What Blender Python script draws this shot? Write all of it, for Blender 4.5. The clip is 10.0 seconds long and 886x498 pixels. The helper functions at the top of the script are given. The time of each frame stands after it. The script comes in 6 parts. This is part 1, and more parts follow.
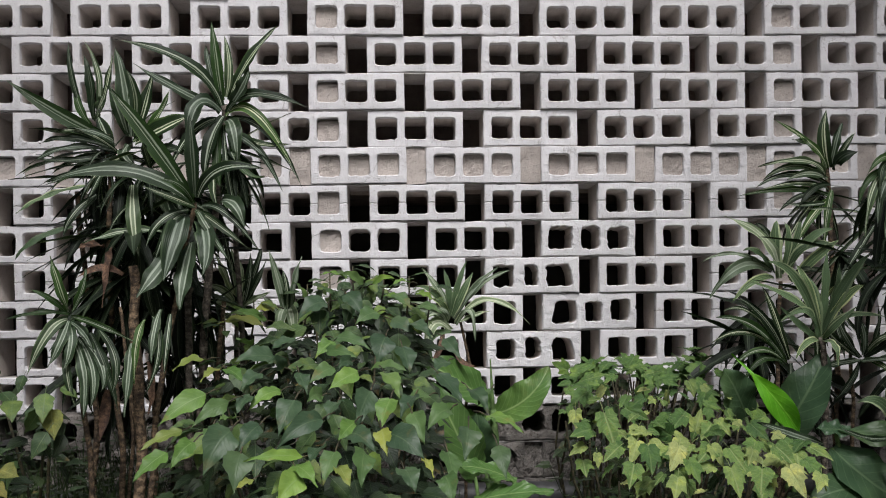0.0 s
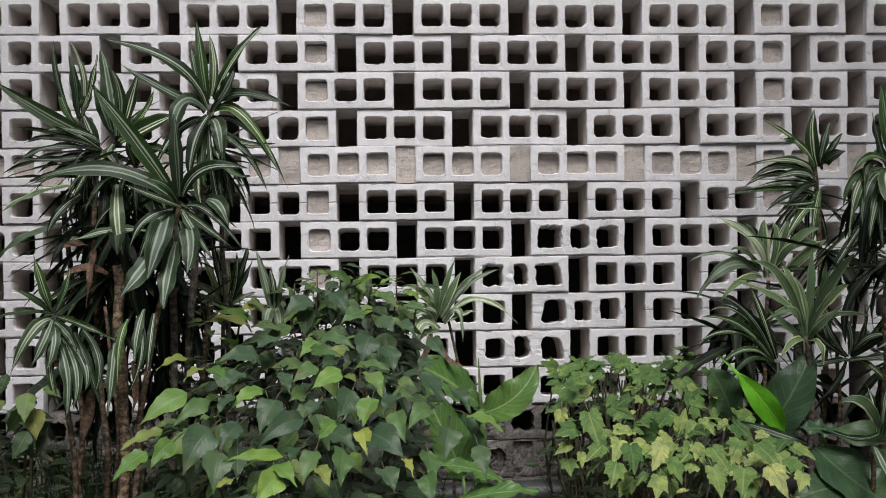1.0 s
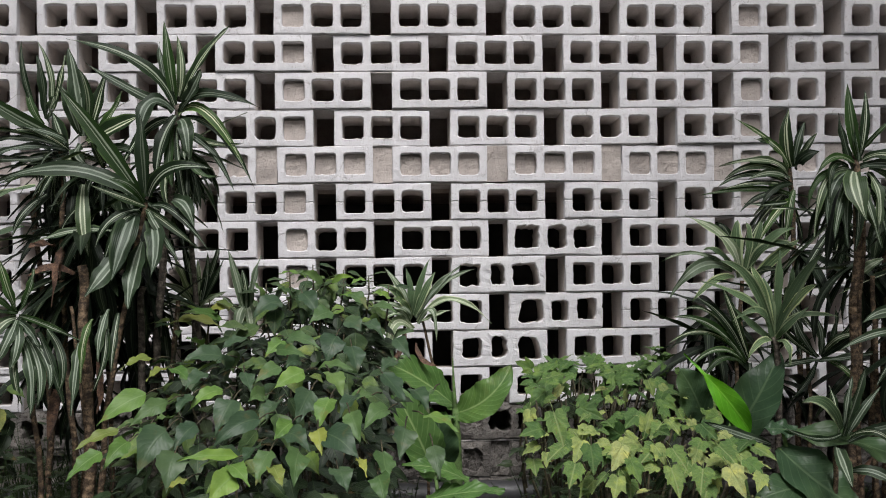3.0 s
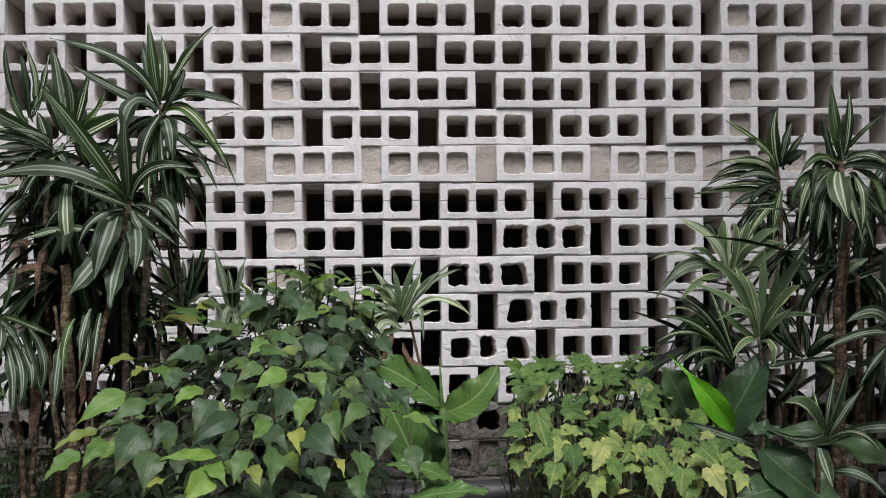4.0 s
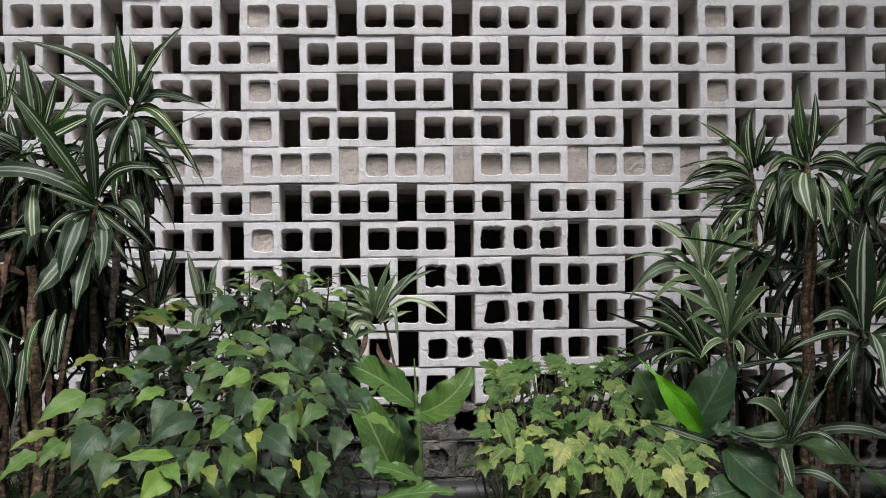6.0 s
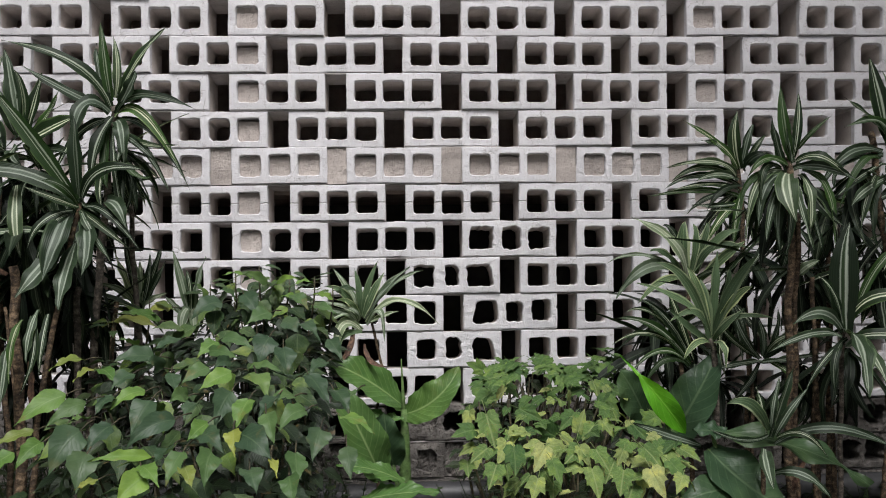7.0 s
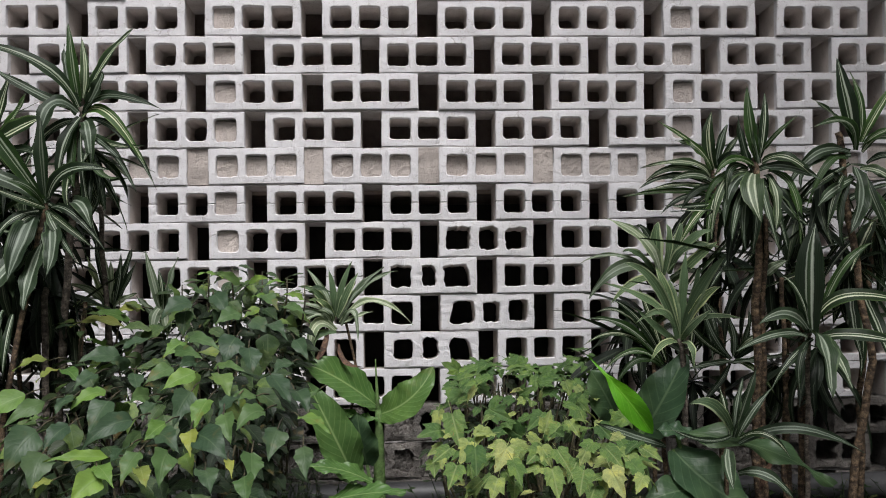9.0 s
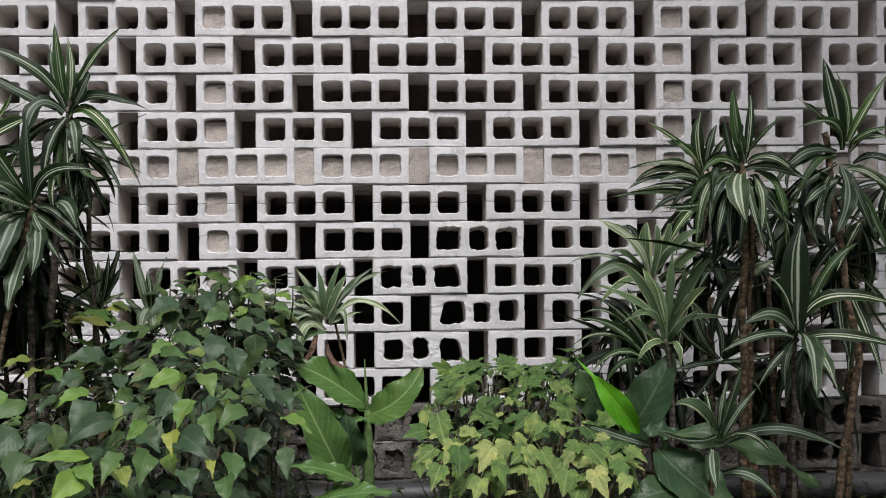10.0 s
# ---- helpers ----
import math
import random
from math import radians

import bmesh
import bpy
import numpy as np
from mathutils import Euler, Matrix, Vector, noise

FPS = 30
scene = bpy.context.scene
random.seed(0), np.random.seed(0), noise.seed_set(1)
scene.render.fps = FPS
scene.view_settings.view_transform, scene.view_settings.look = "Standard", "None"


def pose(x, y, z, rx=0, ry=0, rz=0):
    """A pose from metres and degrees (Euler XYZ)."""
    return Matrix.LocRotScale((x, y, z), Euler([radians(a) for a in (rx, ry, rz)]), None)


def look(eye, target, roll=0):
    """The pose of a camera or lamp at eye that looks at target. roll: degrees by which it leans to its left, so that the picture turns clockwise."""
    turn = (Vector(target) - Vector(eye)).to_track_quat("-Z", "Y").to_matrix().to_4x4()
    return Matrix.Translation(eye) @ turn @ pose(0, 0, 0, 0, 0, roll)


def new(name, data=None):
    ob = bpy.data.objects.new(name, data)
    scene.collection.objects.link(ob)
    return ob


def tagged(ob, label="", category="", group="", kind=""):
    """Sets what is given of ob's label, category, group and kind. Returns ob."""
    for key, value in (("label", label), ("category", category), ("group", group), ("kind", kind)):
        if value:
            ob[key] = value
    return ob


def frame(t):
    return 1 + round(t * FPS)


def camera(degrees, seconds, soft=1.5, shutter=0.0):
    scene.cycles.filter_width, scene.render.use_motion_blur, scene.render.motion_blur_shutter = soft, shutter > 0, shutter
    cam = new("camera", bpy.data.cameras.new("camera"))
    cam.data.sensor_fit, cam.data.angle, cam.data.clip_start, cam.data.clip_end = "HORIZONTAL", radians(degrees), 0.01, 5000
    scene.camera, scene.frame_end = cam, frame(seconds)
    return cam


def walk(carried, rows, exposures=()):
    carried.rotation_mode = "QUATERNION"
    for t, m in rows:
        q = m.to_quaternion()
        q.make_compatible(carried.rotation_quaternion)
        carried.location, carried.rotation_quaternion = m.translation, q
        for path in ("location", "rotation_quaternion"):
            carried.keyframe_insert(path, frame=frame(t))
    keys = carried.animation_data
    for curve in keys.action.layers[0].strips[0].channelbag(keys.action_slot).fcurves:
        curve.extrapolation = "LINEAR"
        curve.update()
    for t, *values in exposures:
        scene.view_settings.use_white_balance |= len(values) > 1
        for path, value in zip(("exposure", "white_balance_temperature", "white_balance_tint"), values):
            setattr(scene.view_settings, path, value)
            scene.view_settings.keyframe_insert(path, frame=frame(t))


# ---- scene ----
cam = camera(50.0, 10.0, soft=1.0)
PATH = [
    (0, (0.36, -3.979, 1.11), (0.456, -1.982, 1.107), -0.7),
    (0.5, (0.379, -3.982, 1.111), (0.476, -1.984, 1.107), -0.7),
    (1, (0.403, -3.981, 1.112), (0.5, -1.983, 1.106), -0.7),
    (1.5, (0.427, -3.983, 1.112), (0.523, -1.985, 1.106), -0.7),
    (2, (0.453, -3.983, 1.111), (0.549, -1.985, 1.105), -0.7),
    (2.5, (0.482, -3.987, 1.113), (0.575, -1.989, 1.106), -0.7),
    (4, (0.555, -3.991, 1.115), (0.648, -1.993, 1.106), -0.6),
    (4.5, (0.58, -3.992, 1.115), (0.672, -1.995, 1.106), -0.6),
    (5, (0.607, -3.997, 1.113), (0.697, -1.999, 1.106), -0.6),
    (5.5, (0.631, -3.999, 1.114), (0.722, -2.001, 1.107), -0.6),
    (7, (0.703, -4.003, 1.113), (0.794, -2.005, 1.107), -0.6),
    (7.5, (0.729, -4.005, 1.113), (0.819, -2.007, 1.107), -0.6),
    (8, (0.754, -4.007, 1.113), (0.844, -2.009, 1.107), -0.6),
    (8.5, (0.779, -4.008, 1.111), (0.869, -2.01, 1.107), -0.6),
    (9, (0.802, -4.009, 1.113), (0.892, -2.011, 1.107), -0.6),
    (9.5, (0.826, -4.009, 1.112), (0.916, -2.011, 1.107), -0.6),
    (10, (0.843, -4.01, 1.112), (0.933, -2.012, 1.107), -0.6),
]
walk(cam, [(t, look(eye, target, roll)) for t, eye, target, roll in PATH])

# ---- light ----
world = bpy.data.worlds.new("sky_world")
scene.world = world
world.use_nodes = True
wn = world.node_tree
sky = wn.nodes.new("ShaderNodeTexSky")
sky.sky_type = "NISHITA"
sky.sun_disc = False
sky.sun_elevation = radians(57)
sky.sun_rotation = radians(173)
sky.air_density, sky.dust_density, sky.ozone_density = 1.0, 4.0, 1.0
soft_sky = wn.nodes.new("ShaderNodeHueSaturation")
soft_sky.inputs["Saturation"].default_value = 0.6
wn.links.new(sky.outputs[0], soft_sky.inputs["Color"])
wn.links.new(soft_sky.outputs[0], wn.nodes["Background"].inputs[0])
wn.nodes["Background"].inputs[1].default_value = 0.066

sun_data = bpy.data.lights.new("sun", "SUN")
sun_data.energy, sun_data.angle, sun_data.color = 3.3, radians(28), (1.0, 0.985, 1.0)
sun = new("sun", sun_data)
sun.matrix_world = look((0.5, -4.9, 7.6), (0, 0, 0))

scene.view_settings.exposure = 0.25


# ---- materials ----
def material(name):
    m = bpy.data.materials.new(name)
    m.use_nodes = True
    return m, m.node_tree, m.node_tree.nodes["Principled BSDF"]


def node(tree, kind, **values):
    n = tree.nodes.new(kind)
    for key, value in values.items():
        n.inputs[key.replace("_", " ")].default_value = value
    return n


def ramp(tree, source, stops):
    r = tree.nodes.new("ShaderNodeValToRGB")
    tree.links.new(source, r.inputs[0])
    while len(r.color_ramp.elements) < len(stops):
        r.color_ramp.elements.new(0.5)
    for e, (at, colour) in zip(r.color_ramp.elements, stops):
        e.position, e.color = at, (*colour, 1)
    return r.outputs[0]


def blend(tree, fac, a, b, how="MIX"):
    m = tree.nodes.new("ShaderNodeMix")
    m.data_type, m.blend_type = "RGBA", how
    for socket, value in ((m.inputs[0], fac), (m.inputs[6], a), (m.inputs[7], b)):
        if isinstance(value, (int, float)):
            socket.default_value = value
        elif isinstance(value, tuple):
            socket.default_value = (*value, 1)
        else:
            tree.links.new(value, socket)
    return m.outputs[2]


def sums(tree, how, a, b):
    m = tree.nodes.new("ShaderNodeMath")
    m.operation = how
    for socket, value in zip(m.inputs, (a, b)):
        if isinstance(value, (int, float)):
            socket.default_value = value
        else:
            tree.links.new(value, socket)
    return m.outputs[0]


def noise_of(tree, scale, detail=6.0, rough=0.6, random_shift=False):
    co = tree.nodes.new("ShaderNodeTexCoord")
    n = node(tree, "ShaderNodeTexNoise", Scale=scale, Detail=detail, Roughness=rough)
    if random_shift:
        info = tree.nodes.new("ShaderNodeObjectInfo")
        add = tree.nodes.new("ShaderNodeVectorMath")
        scaled = sums(tree, "MULTIPLY", info.outputs["Random"], 40.0)
        tree.links.new(co.outputs["Object"], add.inputs[0])
        tree.links.new(scaled, add.inputs[1])
        tree.links.new(add.outputs[0], n.inputs["Vector"])
    else:
        tree.links.new(co.outputs["Object"], n.inputs["Vector"])
    return n.outputs[0]


def bumped(tree, bsdf, heights, distance=0.004, strength=0.6):
    total = heights[0]
    for h in heights[1:]:
        total = sums(tree, "ADD", total, h)
    b = node(tree, "ShaderNodeBump", Strength=strength, Distance=distance)
    tree.links.new(total, b.inputs["Height"])
    tree.links.new(b.outputs[0], bsdf.inputs["Normal"])


def concrete(name, light, dark, stain, rough=0.9, distance=0.003, tint=0.12, cracks=0.0, seam=0.0, wear_shade=0.06):
    """Cast concrete, painted or raw: fine grain, pits, broad stains, hair cracks, a tone of its own for each piece."""
    m, t, b = material(name)
    colour = ramp(t, noise_of(t, 7.0, 5, 0.6, True), ((0.38, dark), (0.62, light)))
    spots = ramp(t, noise_of(t, 38.0, 6, 0.7, True), ((0.58, (1, 1, 1)), (0.72, stain)))
    colour = blend(t, 0.6, colour, spots, "MULTIPLY")
    pits = ramp(t, noise_of(t, 150.0, 4, 0.65, True), ((0.30, stain), (0.42, (1, 1, 1))))
    colour = blend(t, 0.8, colour, pits, "MULTIPLY")
    # Shading of the lumpy relief is painted into the hollows as darker colour.
    hollow_shade = ramp(t, noise_of(t, 75.0, 7, 0.75, True), ((0.36, (0.48, 0.44, 0.41)), (0.47, (1, 1, 1))))
    colour = blend(t, wear_shade, colour, hollow_shade, "MULTIPLY")
    info = t.nodes.new("ShaderNodeObjectInfo")
    tone = ramp(t, info.outputs["Random"], ((0.0, (1 - tint,) * 3), (1.0, (1, 1, 1))))
    colour = blend(t, 1.0, colour, tone, "MULTIPLY")
    heights = [noise_of(t, 34.0, 8, 0.72, True), sums(t, "MULTIPLY", noise_of(t, 170.0, 5, 0.7, True), 0.55)]
    if cracks:
        cells = node(t, "ShaderNodeTexVoronoi", Scale=7.5, Randomness=1.0)
        cells.feature = "DISTANCE_TO_EDGE"
        co = t.nodes.new("ShaderNodeTexCoord")
        warp = t.nodes.new("ShaderNodeVectorMath")
        shift = sums(t, "ADD", sums(t, "MULTIPLY", info.outputs["Random"], 30.0), sums(t, "MULTIPLY", noise_of(t, 22.0, 4, 0.6), 0.12))
        t.links.new(co.outputs["Object"], warp.inputs[0])
        t.links.new(shift, warp.inputs[1])
        t.links.new(warp.outputs[0], cells.inputs["Vector"])
        some = ramp(t, noise_of(t, 9.0, 2, 0.5, True), ((0.52, (0, 0, 0)), (0.58, (1, 1, 1))))
        line = sums(t, "MULTIPLY", ramp(t, cells.outputs["Distance"], ((0.0, (1, 1, 1)), (0.016, (0, 0, 0)))), some)
        colour = blend(t, sums(t, "MULTIPLY", line, cracks), colour, (0.30, 0.27, 0.25))
        heights.append(sums(t, "MULTIPLY", line, -0.35))
    if seam:
        # the ragged joint between two half blocks
        co = t.nodes.new("ShaderNodeTexCoord")
        split = t.nodes.new("ShaderNodeSeparateXYZ")
        t.links.new(co.outputs["Object"], split.inputs[0])
        level = sums(t, "ADD", split.outputs[2], sums(t, "MULTIPLY", sums(t, "SUBTRACT", noise_of(t, 45.0, 4, 0.6, True), 0.5), 0.014))
        off = sums(t, "ABSOLUTE", sums(t, "SUBTRACT", level, seam), 0.0)
        gap = ramp(t, off, ((0.0, (1, 1, 1)), (0.0011, (1, 1, 1)), (0.0026, (0, 0, 0))))
        colour = blend(t, sums(t, "MULTIPLY", gap, 0.7), colour, (0.20, 0.18, 0.165))
        heights.append(sums(t, "MULTIPLY", gap, -0.6))
    t.links.new(colour, b.inputs["Base Color"])
    b.inputs["Roughness"].default_value = rough
    b.inputs["Specular IOR Level"].default_value = 0.25
    bumped(t, b, heights, distance, 0.8)
    return m


PAINTED = concrete("painted_block", (0.80, 0.787, 0.805), (0.745, 0.73, 0.745), (0.70, 0.66, 0.63), distance=0.007, tint=0.05, cracks=0.5)
ROUGH_PAINT = concrete("rough_painted_block", (0.84, 0.83, 0.84), (0.77, 0.755, 0.77), (0.72, 0.69, 0.66), distance=0.012, tint=0.03, wear_shade=0.08)
SEAMED = concrete("seamed_painted_block", (0.80, 0.787, 0.805), (0.74, 0.725, 0.74), (0.68, 0.65, 0.62), distance=0.009, tint=0.03, cracks=0.2, seam=0.0755, wear_shade=0.14)
RAW = concrete("raw_block", (0.74, 0.685, 0.65), (0.62, 0.57, 0.535), (0.6, 0.55, 0.5), distance=0.006)
FILL = concrete("mortar_fill", (0.63, 0.565, 0.52), (0.50, 0.445, 0.41), (0.5, 0.46, 0.42), distance=0.016, tint=0.2)
OLD = concrete("weathered_block", (0.33, 0.305, 0.28), (0.12, 0.11, 0.10), (0.35, 0.32, 0.28), distance=0.045, wear_shade=1.0)
BED = concrete("mortar_bed", (0.66, 0.64, 0.63), (0.48, 0.45, 0.43), (0.45, 0.42, 0.39), distance=0.01)
PLASTER = concrete("room_plaster", (0.50, 0.43, 0.38), (0.38, 0.32, 0.28), (0.5, 0.45, 0.4))
# Near-black colour stands in for the darkness of the unlit lower space.
UNLIT_CONCRETE = concrete("unlit_concrete", (0.075, 0.068, 0.062), (0.045, 0.04, 0.037), (0.5, 0.45, 0.4))
BOUNCE_SLAB = concrete("bounce_concrete", (0.42, 0.405, 0.39), (0.32, 0.305, 0.29), (0.6, 0.57, 0.54), distance=0.006)


def soil():
    m, t, b = material("dark_soil")
    c = ramp(t, noise_of(t, 9.0, 8, 0.7), ((0.3, (0.010, 0.008, 0.006)), (0.6, (0.028, 0.022, 0.017)), (0.75, (0.05, 0.042, 0.033))))
    t.links.new(c, b.inputs["Base Color"])
    b.inputs["Roughness"].default_value = 0.95
    bumped(t, b, [noise_of(t, 40.0, 8, 0.7), noise_of(t, 160.0, 5, 0.7)], 0.02, 0.9)
    return m


SOIL = soil()


def leaf_finish(t, b, colour, rough, through_light, glow, gloss=0.26):
    """Gives a leaf its colour, its gloss and the light that comes through it."""
    t.links.new(colour, b.inputs["Base Color"])
    b.inputs["Roughness"].default_value = rough
    b.inputs["Specular IOR Level"].default_value = gloss
    thin = t.nodes.new("ShaderNodeBsdfTranslucent")
    t.links.new(blend(t, 1.0, colour, glow, "MULTIPLY"), thin.inputs["Color"])
    mix = t.nodes.new("ShaderNodeMixShader")
    mix.inputs[0].default_value = through_light
    t.links.new(b.outputs[0], mix.inputs[1])
    t.links.new(thin.outputs[0], mix.inputs[2])
    t.links.new(mix.outputs[0], t.nodes["Material Output"].inputs["Surface"])


def across_leaf(t):
    """Runs from 0 at the midrib to 1 at the edge of a leaf, and from its base to its tip."""
    uv = t.nodes.new("ShaderNodeTexCoord").outputs["UV"]
    split = t.nodes.new("ShaderNodeSeparateXYZ")
    t.links.new(uv, split.inputs[0])
    side = sums(t, "ABSOLUTE", sums(t, "SUBTRACT", split.outputs[0], 0.5), 0.0)
    return sums(t, "MULTIPLY", side, 2.0), split.outputs[1], split.outputs[0]


def striped(name, green, stripe, edge, grey, bordered=False, pale=False):
    """A strap leaf with pale stripes along it."""
    m, t, b = material(name)
    side, along, u = across_leaf(t)
    info = t.nodes.new("ShaderNodeObjectInfo")
    drift = sums(t, "MULTIPLY", sums(t, "SUBTRACT", sums(t, "FRACT", sums(t, "MULTIPLY", info.outputs["Random"], 13.7), 0.0), 0.5), 0.16)
    wobble = sums(t, "MULTIPLY", sums(t, "SUBTRACT", noise_of(t, 9.0, 3, 0.5, True), 0.5), 0.14)
    side = sums(t, "ADD", u, sums(t, "ADD", wobble, drift))
    if pale:
        bands = ramp(t, side, ((0.0, edge), (0.05, green), (0.25, green), (0.33, stripe), (0.40, grey), (0.53, grey), (0.60, stripe), (0.67, green), (0.95, green), (1.0, edge)))
    elif bordered:
        bands = ramp(t, side, ((0.0, edge), (0.10, edge), (0.16, green), (0.34, green), (0.37, stripe), (0.41, green), (0.56, green), (0.60, stripe), (0.64, green), (0.86, green), (0.92, edge), (1.0, edge)))
    else:
        bands = ramp(t, side, ((0.0, edge), (0.03, green), (0.35, green), (0.40, stripe), (0.46, stripe), (0.50, grey), (0.59, grey), (0.63, stripe), (0.67, green), (0.97, green), (1.0, edge)))
    plain = ramp(t, info.outputs["Random"], ((0.0, (0.15,) * 3), (0.3, (0.55,) * 3), (0.6, (1.0,) * 3), (1.0, (1.0,) * 3)))
    colour = blend(t, 1.0 if pale else plain, green, bands)
    fine = t.nodes.new("ShaderNodeTexWave")
    fine.wave_type, fine.bands_direction = "BANDS", "X"
    fine.inputs["Scale"].default_value = 4.0
    uvs = t.nodes.new("ShaderNodeTexCoord")
    t.links.new(uvs.outputs["UV"], fine.inputs["Vector"])
    colour = blend(t, 0.22, colour, fine.outputs[0], "MULTIPLY")
    tone = ramp(t, sums(t, "FRACT", sums(t, "MULTIPLY", info.outputs["Random"], 7.3), 0.0), ((0.0, (0.5, 0.55, 0.5)), (0.6, (0.95, 1.0, 0.9)), (1.0, (1.35, 1.35, 1.1))))
    colour = blend(t, 1.0, colour, tone, "MULTIPLY")
    dirt = ramp(t, noise_of(t, 30.0, 6, 0.7, True), ((0.55, (1, 1, 1)), (0.8, (0.6, 0.5, 0.4))))
    colour = blend(t, 0.5, colour, dirt, "MULTIPLY")
    bumped(t, b, [fine.outputs[0]], 0.001, 0.35)
    leaf_finish(t, b, colour, 0.42, 0.10, (1.2, 1.5, 0.6), 0.22)
    return m


def broad(name, shades, vein, veins=9.0, islands=False, rough=0.42, dry=0.08, patchy=0.9, relief=0.5):
    """A broad leaf with a midrib and side veins; each leaf has a shade of its own."""
    m, t, b = material(name)
    side, along, u = across_leaf(t)
    chance = t.nodes.new("ShaderNodeNewGeometry").outputs["Random Per Island"] if islands else t.nodes.new("ShaderNodeObjectInfo").outputs["Random"]
    colour = ramp(t, chance, tuple((n / (len(shades) - 1), c) for n, c in enumerate(shades)))
    mottle = ramp(t, noise_of(t, 26.0, 6, 0.65, True), ((0.3, (0.72, 0.78, 0.7)), (0.7, (1.15, 1.12, 1.0))))
    colour = blend(t, 0.8, colour, mottle, "MULTIPLY")
    patch = ramp(t, noise_of(t, 2.6, 4, 0.6, True), ((0.34, (0.62, 0.70, 0.66)), (0.52, (1.0, 1.0, 1.0)), (0.68, (1.55, 1.38, 1.05))))
    colour = blend(t, patchy, colour, patch, "MULTIPLY")
    slant = sums(t, "SUBTRACT", sums(t, "MULTIPLY", along, veins), sums(t, "MULTIPLY", side, veins * 0.28))
    line = sums(t, "ABSOLUTE", sums(t, "SUBTRACT", sums(t, "FRACT", slant, 0.0), 0.5), 0.0)
    side_vein = ramp(t, line, ((0.0, (1, 1, 1)), (0.10, (0, 0, 0))))
    rib = ramp(t, side, ((0.02, (1, 1, 1)), (0.07, (0, 0, 0))))
    both = sums(t, "MAXIMUM", sums(t, "MULTIPLY", side_vein, 0.45), rib)
    colour = blend(t, sums(t, "MULTIPLY", both, 0.55), colour, vein)
    wear_shade = ramp(t, sums(t, "ADD", noise_of(t, 18.0, 5, 0.6, True), sums(t, "MULTIPLY", along, 0.1)), ((0.66, (0, 0, 0)), (0.74, (1, 1, 1))))
    colour = blend(t, sums(t, "MULTIPLY", wear_shade, dry * 5), colour, (0.22, 0.13, 0.04))
    bumped(t, b, [sums(t, "MULTIPLY", both, -0.3), sums(t, "MULTIPLY", line, 0.30), noise_of(t, 60.0, 3, 0.5, True)], 0.004, relief)
    leaf_finish(t, b, colour, rough, 0.12, (1.2, 1.5, 0.7))
    return m


DARK_STRIPED = striped("dark_striped_leaf", (0.015, 0.029, 0.013), (0.56, 0.59, 0.52), (0.055, 0.09, 0.035), (0.040, 0.068, 0.030))
LIVELY_STRIPED = striped("lively_striped_leaf", (0.034, 0.072, 0.020), (0.50, 0.53, 0.44), (0.10, 0.17, 0.05), (0.035, 0.07, 0.024))
# Strap leaf darkened in its colour to give the shade inside the clumps.
SHADED_STRAP = striped("shaded_strap_leaf", (0.011, 0.020, 0.010), (0.10, 0.12, 0.09), (0.03, 0.045, 0.03), (0.025, 0.038, 0.025))
PALE_STRIPED = striped("pale_striped_leaf", (0.10, 0.155, 0.085), (0.26, 0.32, 0.19), (0.50, 0.55, 0.36), (0.08, 0.12, 0.07), bordered=True)
SILVER_STRIPED = striped("silver_striped_leaf", (0.038, 0.060, 0.034), (0.48, 0.52, 0.46), (0.10, 0.14, 0.08), (0.13, 0.165, 0.125), pale=True)
CREAM_STRIPED = striped("cream_striped_leaf", (0.17, 0.22, 0.145), (0.60, 0.63, 0.55), (0.50, 0.54, 0.43), (0.34, 0.39, 0.31), pale=True)
FRESH = broad("fresh_poinsettia_leaf", ((0.106, 0.196, 0.047), (0.14, 0.241, 0.056), (0.0896, 0.174, 0.0448), (0.168, 0.269, 0.0616)), (0.19, 0.28, 0.10), rough=0.48, dry=0.07, patchy=0.9, relief=0.28)
MIDDLE = broad("green_poinsettia_leaf", ((0.0708, 0.128, 0.0512), (0.0939, 0.161, 0.0598), (0.0634, 0.117, 0.0512)), (0.12, 0.18, 0.075), rough=0.46, dry=0.06, patchy=0.9, relief=0.28)
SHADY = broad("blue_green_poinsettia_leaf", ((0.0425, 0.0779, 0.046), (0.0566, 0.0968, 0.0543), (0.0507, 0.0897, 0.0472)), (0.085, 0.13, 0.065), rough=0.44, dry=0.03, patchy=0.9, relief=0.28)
FADED = broad("faded_poinsettia_leaf", ((0.17, 0.215, 0.055), (0.22, 0.25, 0.065), (0.15, 0.195, 0.05)), (0.26, 0.30, 0.12), dry=0.28, patchy=0.9, relief=0.28)
OLIVE = broad("olive_poinsettia_leaf", ((0.11, 0.135, 0.045), (0.095, 0.12, 0.042)), (0.18, 0.21, 0.09), dry=0.22, patchy=0.9, relief=0.28)
POINSETTIA = broad("poinsettia_leaf", ((0.0234, 0.0484, 0.0234), (0.0374, 0.0686, 0.0312), (0.0585, 0.0975, 0.039), (0.0312, 0.0608, 0.0296), (0.0546, 0.092, 0.039), (0.125, 0.195, 0.0468), (0.0452, 0.078, 0.0374), (0.0351, 0.0663, 0.0328), (0.0858, 0.136, 0.0468), (0.117, 0.164, 0.0468)), (0.13, 0.18, 0.09), rough=0.42, relief=0.25)
# Near-black copy of the poinsettia leaf: the bush's inner shade put into colour.
POINSETTIA_SHADED = broad("poinsettia_leaf_shaded", ((0.0126, 0.0224, 0.0126), (0.0182, 0.0315, 0.0168), (0.0252, 0.0406, 0.0196)), (0.08, 0.12, 0.06), islands=True)
